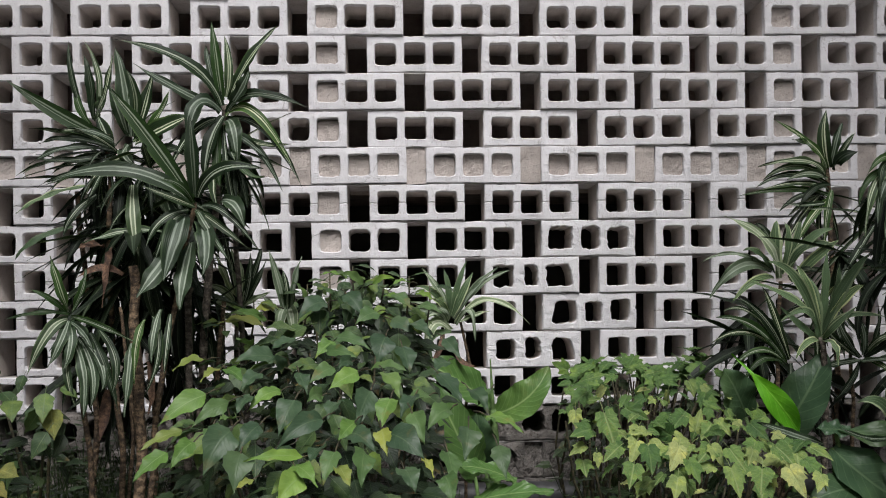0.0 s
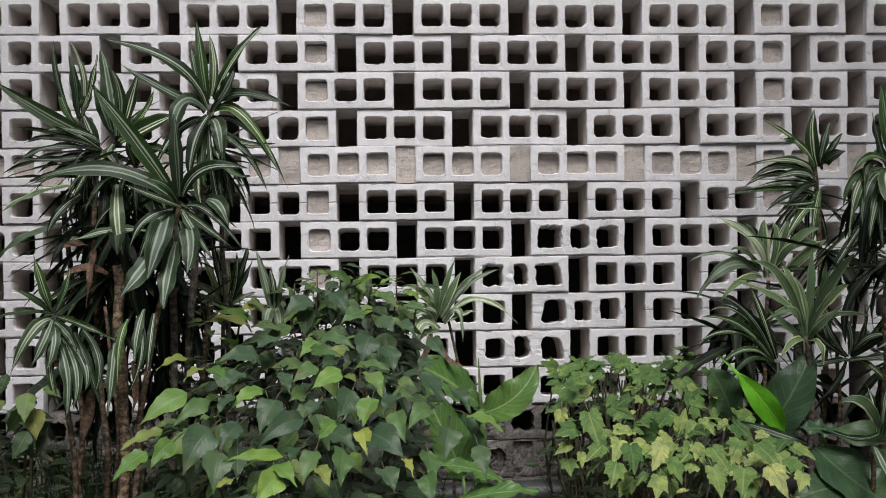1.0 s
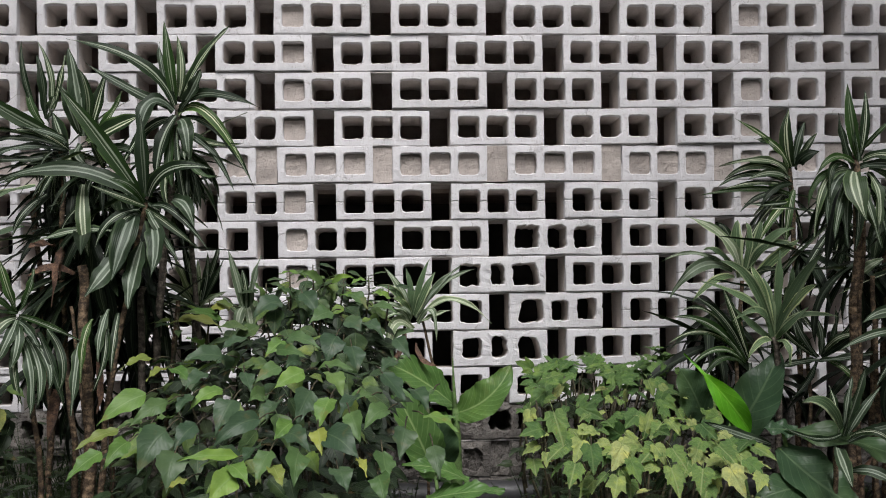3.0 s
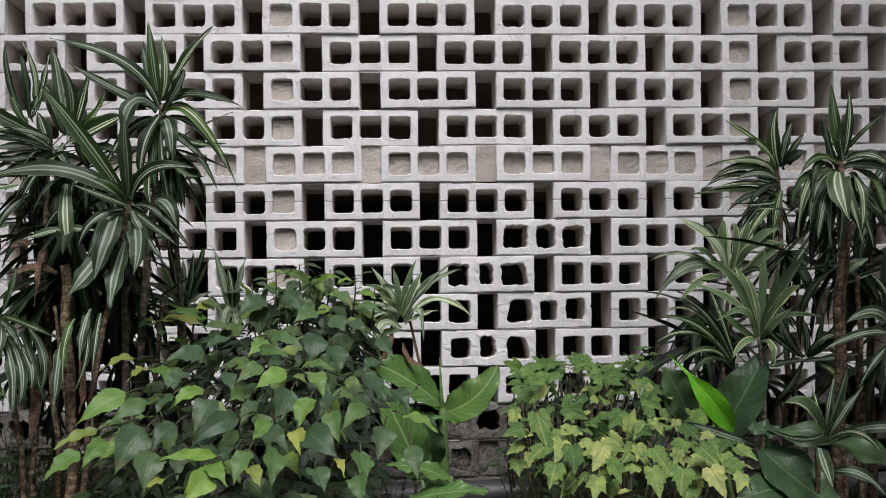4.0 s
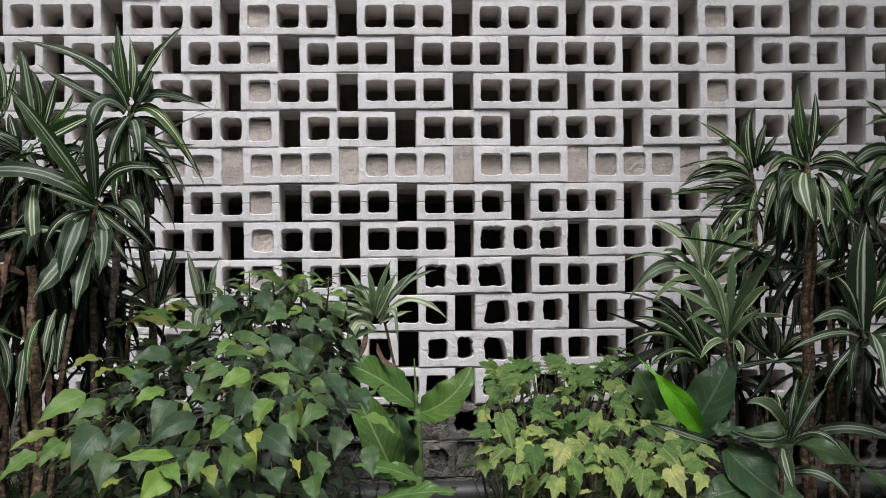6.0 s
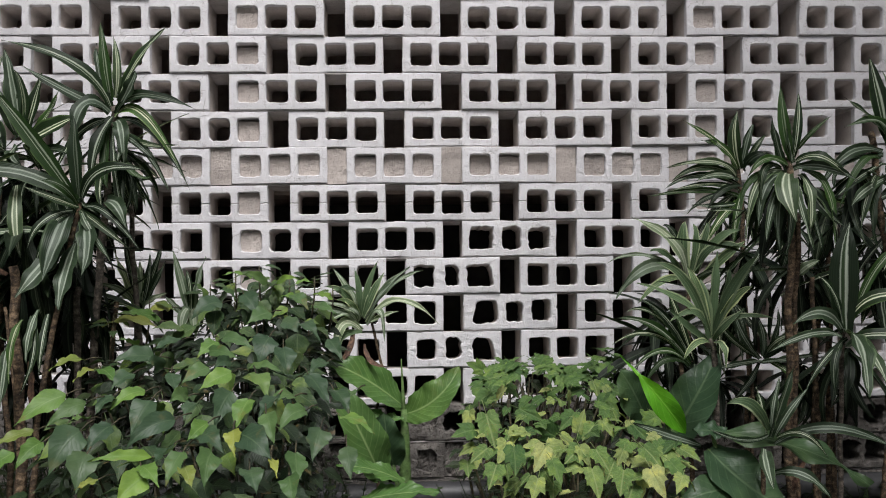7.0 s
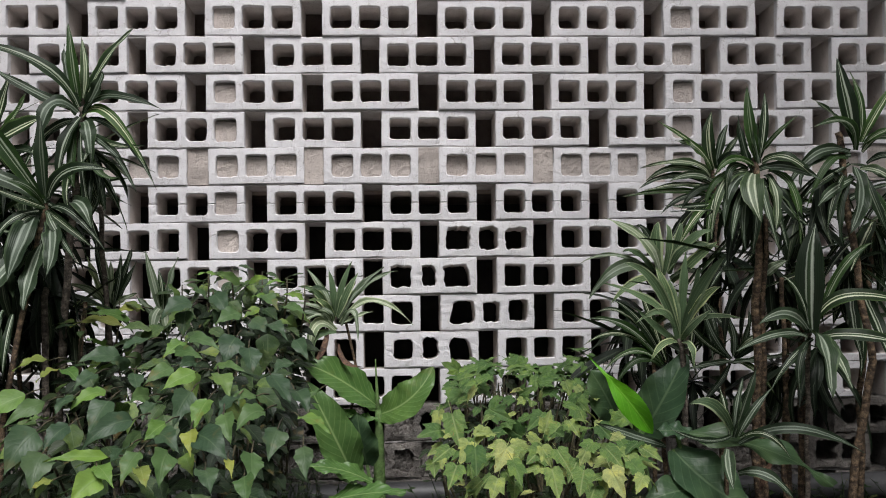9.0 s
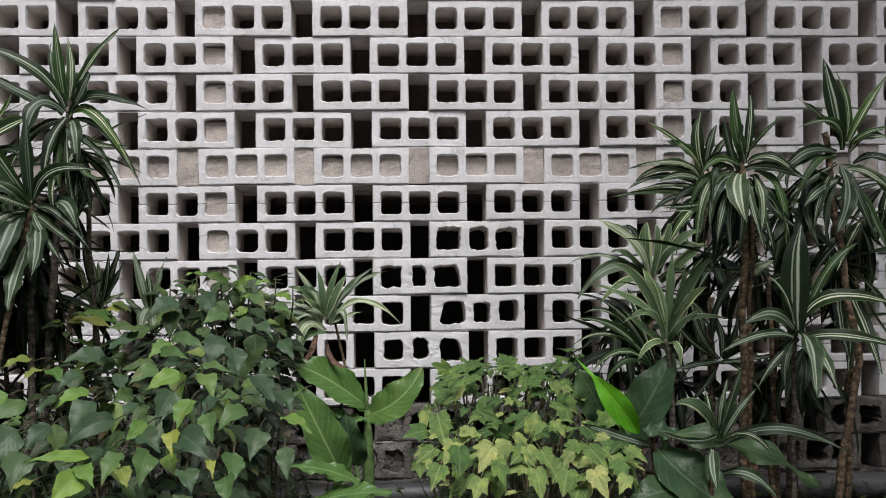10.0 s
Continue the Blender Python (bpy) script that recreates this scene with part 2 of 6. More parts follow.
LOBED = broad("lobed_leaf", ((0.052, 0.11, 0.036), (0.078, 0.15, 0.044), (0.105, 0.19, 0.055), (0.06, 0.125, 0.038), (0.14, 0.23, 0.065)), (0.16, 0.23, 0.09), 7.0, dry=0.05)
LOBED_OLD = broad("old_lobed_leaf", ((0.085, 0.155, 0.048), (0.14, 0.225, 0.066), (0.32, 0.38, 0.135), (0.105, 0.18, 0.054), (0.40, 0.43, 0.18)), (0.32, 0.38, 0.17), 7.0, dry=0.22)
# Darkened copy of the lobed leaf, coloured for the shade inside the bush.
LOBED_SHADED = broad("lobed_leaf_shaded", ((0.0105, 0.0225, 0.0105), (0.018, 0.0315, 0.0135), (0.03, 0.045, 0.018)), (0.08, 0.11, 0.05), 7.0, islands=True)
YELLOWING = broad("yellowing_leaf", ((0.09, 0.13, 0.04), (0.16, 0.17, 0.05), (0.20, 0.18, 0.05), (0.08, 0.12, 0.05)), (0.3, 0.32, 0.12), dry=0.2)
GLOSSY = broad("glossy_big_leaf", ((0.075, 0.155, 0.045), (0.095, 0.185, 0.052), (0.08, 0.155, 0.048)), (0.30, 0.40, 0.17), 11.0, rough=0.33, dry=0.02, patchy=0.5)
DEEP_GLOSSY = broad("deep_green_big_leaf", ((0.045, 0.085, 0.048), (0.055, 0.10, 0.052), (0.05, 0.09, 0.045)), (0.13, 0.19, 0.10), 8.0, rough=0.36, dry=0.0)
BRIGHT = broad("bright_young_leaf", ((0.09, 0.30, 0.015), (0.10, 0.32, 0.02)), (0.2, 0.42, 0.05), 8.0, rough=0.33, dry=0.0)
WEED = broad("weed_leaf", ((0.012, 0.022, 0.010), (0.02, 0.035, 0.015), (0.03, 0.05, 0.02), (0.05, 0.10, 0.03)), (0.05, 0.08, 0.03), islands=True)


def bark(name, a, b_, rings):
    m, t, b = material(name)
    co = t.nodes.new("ShaderNodeTexCoord")
    wave = t.nodes.new("ShaderNodeTexWave")
    wave.wave_type, wave.bands_direction = "BANDS", "Z"
    wave.inputs["Scale"].default_value = rings
    wave.inputs["Distortion"].default_value = 2.5
    wave.inputs["Detail"].default_value = 3.0
    t.links.new(co.outputs["Object"], wave.inputs["Vector"])
    c = ramp(t, noise_of(t, 55.0, 9, 0.8), ((0.36, tuple(q * 0.3 for q in a)), (0.48, a), (0.58, b_), (0.70, tuple(q * 1.6 for q in b_))))
    c = blend(t, 0.5, c, ramp(t, wave.outputs[0], ((0.0, (0.35, 0.3, 0.28)), (0.25, (1, 1, 1)))), "MULTIPLY")
    t.links.new(c, b.inputs["Base Color"])
    b.inputs["Roughness"].default_value = 0.8
    bumped(t, b, [sums(t, "MULTIPLY", wave.outputs[0], 0.4), noise_of(t, 70.0, 6, 0.7)], 0.004, 0.8)
    return m


CANE = bark("cane_bark", (0.060, 0.040, 0.024), (0.21, 0.145, 0.085), 13.0)
GREY_CANE = bark("grey_cane_bark", (0.075, 0.062, 0.05), (0.20, 0.17, 0.135), 13.0)
TWIG = bark("green_twig", (0.05, 0.045, 0.025), (0.10, 0.085, 0.04), 4.0)
STALK = bark("green_stalk", (0.07, 0.13, 0.03), (0.10, 0.17, 0.05), 3.0)
DRY = bark("dry_leaf", (0.06, 0.032, 0.02), (0.15, 0.085, 0.05), 2.0)


def pipe_plastic():
    m, t, b = material("grey_pipe_plastic")
    c = ramp(t, noise_of(t, 6.0, 7, 0.7), ((0.35, (0.045, 0.045, 0.047)), (0.6, (0.075, 0.075, 0.077)), (0.78, (0.16, 0.155, 0.15))))
    t.links.new(c, b.inputs["Base Color"])
    b.inputs["Roughness"].default_value = 0.45
    bumped(t, b, [noise_of(t, 90.0, 5, 0.7)], 0.002, 0.3)
    return m


PIPE = pipe_plastic()


# ---- helpers for meshes ----
def mesh_of(name, verts, faces, mats, index=None, uvs=None, smooth=False):
    me = bpy.data.meshes.new(name)
    me.from_pydata([tuple(v) for v in verts], [], faces)
    for m in mats:
        me.materials.append(m)
    if index:
        me.polygons.foreach_set("material_index", index)
    if smooth:
        me.polygons.foreach_set("use_smooth", [True] * len(me.polygons))
    if uvs:
        layer = me.uv_layers.new(name="UVMap")
        for loop in me.loops:
            layer.data[loop.index].uv = uvs[loop.vertex_index]
    me.update()
    return me


def under(name, data, parent, m=None, label=""):
    """Links a mesh as one part of a thing."""
    ob = new(name, data)
    if parent:
        ob.parent = parent
    if m is not None:
        ob.matrix_basis = m
    if label:
        ob["label"] = label
    return ob


def box(lo, hi):
    (x0, y0, z0), (x1, y1, z1) = lo, hi
    v = [(x0, y0, z0), (x1, y0, z0), (x1, y1, z0), (x0, y1, z0), (x0, y0, z1), (x1, y0, z1), (x1, y1, z1), (x0, y1, z1)]
    f = [(0, 3, 2, 1), (4, 5, 6, 7), (0, 1, 5, 4), (1, 2, 6, 5), (2, 3, 7, 6), (3, 0, 4, 7)]
    return v, f


def add(verts, faces, v, f):
    n = len(verts)
    verts += v
    faces += [tuple(i + n for i in q) for q in f]


def tube(points, radii, sides=8, knots=0.0):
    """A closed tube along points."""
    pts = [Vector(p) for p in points]
    verts, faces = [], []
    for i, p in enumerate(pts):
        d = (pts[min(i + 1, len(pts) - 1)] - pts[max(i - 1, 0)]).normalized()
        a = d.cross(Vector((0.31, 0.9, 0.13))).normalized()
        b = d.cross(a)
        r = radii[i] if isinstance(radii, (list, tuple)) else radii
        r *= 1 + (knots if i % 2 else -knots)
        for s in range(sides):
            w = 2 * math.pi * s / sides
            verts.append(tuple(p + a * r * math.cos(w) + b * r * math.sin(w)))
    for i in range(len(pts) - 1):
        for s in range(sides):
            k = (s + 1) % sides
            faces.append((i * sides + s, i * sides + k, (i + 1) * sides + k, (i + 1) * sides + s))
    faces.append(tuple(reversed(range(sides))))
    faces.append(tuple(range((len(pts) - 1) * sides, len(pts) * sides)))
    return verts, faces


def aim(at, way, face, size=1.0):
    """The pose of a leaf whose base is at, that points along way and turns its upper side to face."""
    x = Vector(way).normalized()
    y = Vector(face).cross(x)
    y = y.normalized() if y.length > 1e-4 else x.orthogonal().normalized()
    z = x.cross(y)
    r = Matrix((x, y, z)).transposed().to_4x4()
    return Matrix.Translation(at) @ r @ Matrix.Diagonal((size, size, size, 1))


# ---- the wall of hollow blocks ----
LENGTH, HEIGHT, DEPTH, PITCH, COURSE = 0.40, 0.151, 0.20, 0.484, 0.1555
TIP = 0.075


def course_bottom(row):
    return 2.002 - COURSE * (row - 1)


HOLES = ((0.034, 0.123), (0.1555, 0.2445), (0.277, 0.366))


def rounded(x0, x1, z0, z1, r):
    """Points round an opening with rounded corners, six to a side."""
    out = []
    for cx, cz, sx, sz in ((x1 - r, z1 - r, 1, 1), (x0 + r, z1 - r, -1, 1), (x0 + r, z0 + r, -1, -1), (x1 - r, z0 + r, 1, -1)):
        arc = [(cx + r * sx, cz), (cx + r * sx * 0.71, cz + r * sz * 0.71), (cx, cz + r * sz)]
        if sx * sz < 0:
            arc.reverse()
        out.append(arc)
    (a, b, c, d) = out
    part = lambda p, q, s: (p[0] + (q[0] - p[0]) * s, p[1] + (q[1] - p[1]) * s)
    ring = []
    for p, q in ((a, b), (b, c), (c, d), (d, a)):
        ring += p + [part(p[2], q[0], s) for s in (0.25, 0.5, 0.75)]
    return ring


def block_mesh(seed, holes=HOLES, rough=0.0, face=None, inner=None, slant=None):
    """One hollow block lying on its side, its cells running through the wall."""
    rng = random.Random(seed)
    face, inner = face or PAINTED, inner or RAW
    v, f, idx = [], [], []
    edge = 0.0035 + rough * 0.2

    def quad(*ids, m=0):
        f.append(ids)
        idx.append(m)

    walls = [0.0] + [(holes[i][1] + holes[i + 1][0]) / 2 for i in range(len(holes) - 1)] + [LENGTH]
    rims = []
    for n, (x0, x1) in enumerate(holes):
        wob = rough * 1.0
        z0 = 0.030 + rng.uniform(-0.002, 0.002) + rng.uniform(-wob, wob) * 0.6
        z1 = HEIGHT - 0.030 + rng.uniform(-0.002, 0.002) + rng.uniform(-wob, wob) * 0.6
        x0, x1 = x0 + rng.uniform(-0.0015, 0.0015), x1 + rng.uniform(-0.0015, 0.0015)
        loop = rounded(x0, x1, z0, z1, 0.013 + rng.uniform(-0.003, 0.004) + rough * 0.6)
        if rough:
            loop = [(x + rough * (0.9 * noise.noise(Vector((x * 40, z * 40, seed * 1.3))) + rng.uniform(-0.45, 0.45)), z + rough * (0.9 * noise.noise(Vector((x * 40, z * 40, seed * 1.3 + 9))) + rng.uniform(-0.45, 0.45))) for x, z in loop]
        else:
            loop = [(x + rng.uniform(-0.0012, 0.0012), z + rng.uniform(-0.0014, 0.0014) + (max(0.0, rng.gauss(0, 0.0022)) if z < 0.05 else 0)) for x, z in loop]
        if slant and slant[0] == n:
            # one cheek of a broken cell leans in towards its top
            side, lean = slant[1:]
            loop = [(x + (lean * (z - z0) / (z1 - z0) if (x - (x0 + x1) / 2) * side > 0 else 0), z) for x, z in loop]
        left = walls[n] + (edge if n == 0 else 0)
        right = walls[n + 1] - (edge if n == len(holes) - 1 else 0)
        low, high = edge, HEIGHT - edge
        cell = []
        for i, (x, z) in enumerate(loop):
            k = i % 6
            side = i // 6
            corner = ((right, high), (left, high), (left, low), (right, low))[side]
            if k == 1:
                cell.append(corner)
            elif k == 0:
                cell.append(((right, z), (x, high), (left, z), (x, low))[side])
            else:
                cell.append(((x, high), (left, z), (x, low), (right, z))[side])
        cx, cz = (x0 + x1) / 2, (z0 + z1) / 2
        grow = lambda p, d: (p[0] + (0 if abs(p[0] - cx) < 0.012 else math.copysign(d, p[0] - cx)), p[1] + (0 if abs(p[1] - cz) < 0.012 else math.copysign(d, p[1] - cz)))
        b0 = len(v)
        for x, z in cell:
            v.append((x, 0.0, z))
        for p in loop:
            x, z = grow(p, 0.0030)
            v.append((x, -rng.uniform(0.0003, 0.0026), z))
        for x, z in loop:
            v.append((x, 0.004 + rng.uniform(0, 0.002), z))
        for x, z in loop:
            v.append((x, 0.022, z))
        for p in loop:
            x, z = grow(p, -0.002)
            v.append((x, DEPTH, z))
        for x, z in cell:
            v.append((x, DEPTH, z))
        for i in range(24):
            j = (i + 1) % 24
            for ring, m in ((0, 0), (1, 0), (2, 0), (3, 1), (4, 1)):
                a, c = b0 + ring * 24, b0 + (ring + 1) * 24
                quad(a + i, a + j, c + j, c + i, m=m)
        rims.append(cell)
    tops = sorted({round(x, 5) for cell in rims for x, z in cell if abs(z - (HEIGHT - edge)) < 1e-6})
    lows = sorted({round(x, 5) for cell in rims for x, z in cell if abs(z - edge) < 1e-6})
    lefts = sorted({round(z, 5) for x, z in rims[0] if abs(x - edge) < 1e-6})
    rights = sorted({round(z, 5) for x, z in rims[-1] if abs(x - (LENGTH - edge)) < 1e-6})
    out = [(x, HEIGHT - edge, 0, 1) for x in tops] + [(LENGTH - edge, z, 1, 0) for z in reversed(rights)] + [(x, edge, 0, -1) for x in reversed(lows)] + [(edge, z, -1, 0) for z in lefts]
    n, b0 = len(out), len(v)
    for depth, push in ((0.0, 0.0), (edge * 0.35, edge * 0.75), (edge, edge), (0.03, edge), (DEPTH, edge)):
        for x, z, sx, sz in out:
            chip = max(0.0, rng.gauss(0.0006, 0.0019 + rough * 0.35)) if 0 < depth < 0.02 else 0
            at_end = lambda q, top: push if q > top - edge - 1e-4 else (-push if q < edge + 1e-4 else 0)
            v.append((x + (at_end(x, LENGTH)) * (1 - min(1.6, chip / edge)), depth + chip, z + at_end(z, HEIGHT) * (1 - min(1.6, chip / edge))))
    for i in range(n):
        j = (i + 1) % n
        for ring, m in ((0, 0), (1, 0), (2, 0), (3, 1)):
            a, c = b0 + ring * n, b0 + (ring + 1) * n
            quad(a + j, a + i, c + i, c + j, m=m)
    done = []
    for x, y, z in v:
        q = noise.noise_vector(Vector((x * 30 + seed * 7.7, y * 20, z * 30)))
        k = 0.0007 + rough * 0.3
        lump = rough * 0.45 * noise.noise(Vector((x * 70 + seed, 3.3, z * 70))) if y < 0.02 else 0
        done.append((x + q.x * k, y + q.y * k * (1 if y < 0.1 else 0) + lump, z + q.z * k - TIP * y))
    return mesh_of("block", done, f, [face, inner], idx)


def plug_mesh(seed, w, h, slump, mat=None, lumpy=1.0):
    """A mortar fill, trowelled into an opening."""
    rng = random.Random(seed)
    nx, nz = (6, 6) if lumpy == 1 else (12, 12)
    v, f = [], []
    for j in range(nz + 1):
        for i in range(nx + 1):
            x, z = w * i / nx, h * j / nz
            y = 0.004 * lumpy * noise.noise(Vector((x * 130 + seed * 3.1, z * 130, 1.7))) + 0.006 * lumpy * noise.noise(Vector((x * 12 + seed, z * 12, 5.0)))
            if j == nz:
                z -= slump * (0.5 + 0.5 * noise.noise(Vector((x * 30 + seed * 1.7, 0, 0))))
                y += slump * 0.5
            v.append((x, y, z))
    for j in range(nz):
        for i in range(nx):
            a = j * (nx + 1) + i
            f.append((a, a + 1, a + nx + 2, a + nx + 1))
    n = len(v)
    v += [(0, 0.08, 0), (w, 0.08, 0), (w, 0.08, h - slump), (0, 0.08, h - slump)]
    rim = [list(range(0, nx + 1)), [j * (nx + 1) + nx for j in range(nz + 1)], [nz * (nx + 1) + i for i in range(nx, -1, -1)], [j * (nx + 1) for j in range(nz, -1, -1)]]
    for k, line in enumerate(rim):
        f.append(tuple(reversed(line)) + (n + k, n + (k + 1) % 4))
    return mesh_of("mortar_fill", v, f, [mat or FILL])


ROWS_UP, ROWS_DOWN = -3, 14
FIRST, LAST = -5, 9
beds_v, beds_f = [], []
for row in range(ROWS_UP, ROWS_DOWN + 1):
    for k in range(FIRST, LAST):
        x = (k + (0.5 if row % 2 == 0 else 0)) * PITCH
        z = course_bottom(row)
        v, f = box((x + 0.004, 0.011, z - 0.0052), (x + LENGTH - 0.003, DEPTH - 0.005, z + 0.0008))
        add(beds_v, beds_f, [(a, b, c - TIP * b) for a, b, c in v], f)
wall = tagged(new("wall_north", mesh_of("mortar_beds", beds_v, beds_f, [BED])), "white-painted screen wall of hollow concrete blocks with open gaps", "wall", kind="structure")

plain_blocks = [block_mesh(s) for s in range(12)]
chipped_blocks = [block_mesh(40 + s, rough=0.0022) for s in range(5)]
seamed_blocks = [block_mesh(90 + s, rough=0.0012, face=SEAMED) for s in range(5)]
old_blocks = [block_mesh(60 + s, rough=0.013, face=OLD, inner=OLD) for s in range(6)]
broken = {
    (7, 2.0): block_mesh(80, ((0.024, 0.131), (0.170, 0.250), (0.280, 0.370)), 0.0065, ROUGH_PAINT, slant=(0, -1, 0.016)),
    (8, 1.5): block_mesh(81, ((0.034, 0.123), (0.166, 0.226), (0.261, 0.376)), 0.0065, ROUGH_PAINT, slant=(2, 1, -0.020)),
    (9, 2.0): block_mesh(82, ((0.032, 0.143), (0.180, 0.253), (0.289, 0.372)), 0.006, ROUGH_PAINT, slant=(0, -1, 0.026)),
    (10, 1.5): block_mesh(83, ((0.042, 0.121), (0.163, 0.226), (0.277, 0.378)), 0.006, ROUGH_PAINT, slant=(2, 1, -0.022)),
    (11, 2.0): block_mesh(84, ((0.036, 0.126), (0.150, 0.240), (0.265, 0.372)), 0.005, ROUGH_PAINT),
}
pick = random.Random(5)
for row in range(ROWS_UP, ROWS_DOWN + 1):
    for n in range(FIRST, LAST):
        k = n + (0.5 if row % 2 == 0 else 0)
        if (row, k) in broken:
            data = broken[row, k]
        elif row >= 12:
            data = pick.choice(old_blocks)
        elif row in (6, 8, 9, 10) and pick.random() < 0.6:
            data = pick.choice(seamed_blocks)
        elif row >= 6 and pick.random() < 0.35 or pick.random() < 0.10:
            data = pick.choice(chipped_blocks)
        else:
            data = pick.choice(plain_blocks)
        place = pose(k * PITCH + pick.uniform(-0.004, 0.004), pick.uniform(-0.006, 0.006), course_bottom(row) + pick.uniform(-0.0015, 0.0015), 0, pick.uniform(-0.4, 0.4), pick.uniform(-0.6, 0.6))
        under("block", data, wall, place)

# fills: the beam's course, and the two posts behind the wall
fills = [plug_mesh(s, 0.096, 0.098, (0.0, 0.002, 0.010, 0.018)[s % 4]) for s in range(8)]
gap_fills = [plug_mesh(20 + s, PITCH - LENGTH + 0.004, HEIGHT + 0.002, (0.0, 0.004)[s % 2]) for s in range(4)]
for row in range(ROWS_UP, 9):
    for n in range(FIRST, LAST):
        k = n + (0.5 if row % 2 == 0 else 0)
        for h, (x0, x1) in enumerate(HOLES):
            post = (k % 4 == 0 and h == 0) or (k % 4 == 3.5 and h == 2)
            if row == 5 or post:
                y = pick.uniform(0.016, 0.024)
                under("mortar_fill", pick.choice(fills), wall, pose(k * PITCH + x0 - 0.003, y, course_bottom(row) + 0.026 - TIP * y))
        if row == 5:
            y = pick.uniform(0.006, 0.016)
            under("mortar_fill", pick.choice(gap_fills), wall, pose(k * PITCH + LENGTH - 0.002, y, course_bottom(row) - TIP * y))

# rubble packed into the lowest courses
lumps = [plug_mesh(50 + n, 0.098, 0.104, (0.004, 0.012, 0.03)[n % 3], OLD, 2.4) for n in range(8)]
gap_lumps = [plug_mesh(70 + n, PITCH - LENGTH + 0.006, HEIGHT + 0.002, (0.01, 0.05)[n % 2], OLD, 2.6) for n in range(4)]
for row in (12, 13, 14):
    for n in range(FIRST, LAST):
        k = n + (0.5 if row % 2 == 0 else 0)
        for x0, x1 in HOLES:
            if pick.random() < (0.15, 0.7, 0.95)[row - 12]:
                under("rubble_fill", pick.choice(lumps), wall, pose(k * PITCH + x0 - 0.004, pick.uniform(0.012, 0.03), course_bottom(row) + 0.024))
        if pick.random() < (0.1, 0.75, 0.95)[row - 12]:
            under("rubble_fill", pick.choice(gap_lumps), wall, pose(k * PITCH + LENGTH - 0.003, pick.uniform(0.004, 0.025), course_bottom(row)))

# added walls, out of view, that block light from both ends of the bed
def shade_wall(name, x, top):
    v, f = box((x, -6.0, -0.05), (x + 0.2, -0.003, top))
    tagged(new(name, mesh_of(name, v, f, [BLOCKER_GREY])), "added dark grey wall, out of view, that shades the end of the bed", "wall", kind="structure")


BLOCKER_GREY = concrete("blocker_grey", (0.17, 0.165, 0.16), (0.12, 0.115, 0.11), (0.6, 0.57, 0.54))
shade_wall("wall_bed_east", 3.02, 8.4)
shade_wall("wall_bed_west", -1.68, 8.0)

# the dark rooms behind the wall
X0, X1, TOP = FIRST * PITCH - 0.05, LAST * PITCH + 0.30, course_bottom(ROWS_UP) + COURSE


def slab(name, lo, hi, mat, label, category):
    v, f = box(lo, hi)
    return tagged(new(name, mesh_of(name, v, f, [mat])), label, category, kind="structure")


slab("floor_upper", (X0, 0.21, 1.345), (X1, 2.4, 1.515), PLASTER, "bare concrete floor slab behind the block wall", "floor")
slab("wall_back", (X0, 2.4, -0.1), (X1, 2.55, TOP + 0.2), PLASTER, "dim brown plastered wall of the room behind", "wall")
slab("wall_east", (X1, 0.0, -0.1), (X1 + 0.15, 2.55, TOP + 0.2), PLASTER, "dim plastered end wall of the room behind", "wall")
slab("wall_west", (X0 - 0.15, 0.0, -0.1), (X0, 2.55, TOP + 0.2), PLASTER, "dim plastered end wall of the room behind", "wall")
# Added wall; the dark behind the lower courses is put into its colour.
slab("wall_cellar", (X0 + 0.004, 1.2, -0.05), (X1 - 0.004, 1.3, 1.34), UNLIT_CONCRETE, "unseen wall coloured almost black for the unlit space below", "wall")
slab("ceiling", (X0 - 0.15, 0.0, TOP + 0.004), (X1 + 0.15, 2.4, TOP + 0.2), PLASTER, "concrete ceiling slab over the room behind", "ceiling")

# ---- ground and pipe ----
def ground_mesh():
    xs = [-40, -12, -5] + [-3.4 + 0.1 * i for i in range(84)] + [7, 14, 40]
    ys = [-60, -20, -8, -4.5] + [-3.4 + 0.1 * i for i in range(60)] + [6, 20, 60]
    v, f = [], []
    for y in ys:
        for x in xs:
            z = 0.03 * noise.noise(Vector((x * 2.1, y * 2.1, 0.4))) + 0.012 * noise.noise(Vector((x * 9, y * 9, 2.0)))
            near = max(0.0, 1 - max(0.0, abs(x - 0.8) - 3) / 3) * (1 if -3.3 < y < 2.0 else 0)
            v.append((x, y, z * near - 0.02))
    n = len(xs)
    for j in range(len(ys) - 1):
        for i in range(n - 1):
            f.append((j * n + i, j * n + i + 1, (j + 1) * n + i + 1, (j + 1) * n + i))
    return mesh_of("ground", v, f, [SOIL], smooth=True)


tagged(new("ground", ground_mesh()), "dark bare soil of the planting bed", "ground", kind="structure")

# Unseen pale slab added to throw light up into the block cells.
slab("pavement", (-9.0, -12.0, -0.06), (11.0, -2.35, 0.06), BOUNCE_SLAB, "added pale slab, out of view, that bounces light up at the wall", "pavement")

pv, pf = tube([(-3.0 + 0.25 * i, -0.13 + 0.004 * math.sin(i), 0.095 + 0.003 * math.sin(i * 1.7)) for i in range(33)], 0.055, 20)
pipe = tagged(new("drain_pipe", mesh_of("pipe", pv, pf, [PIPE], smooth=True)), "grey plastic drain pipe lying along the wall's foot", "pipe")
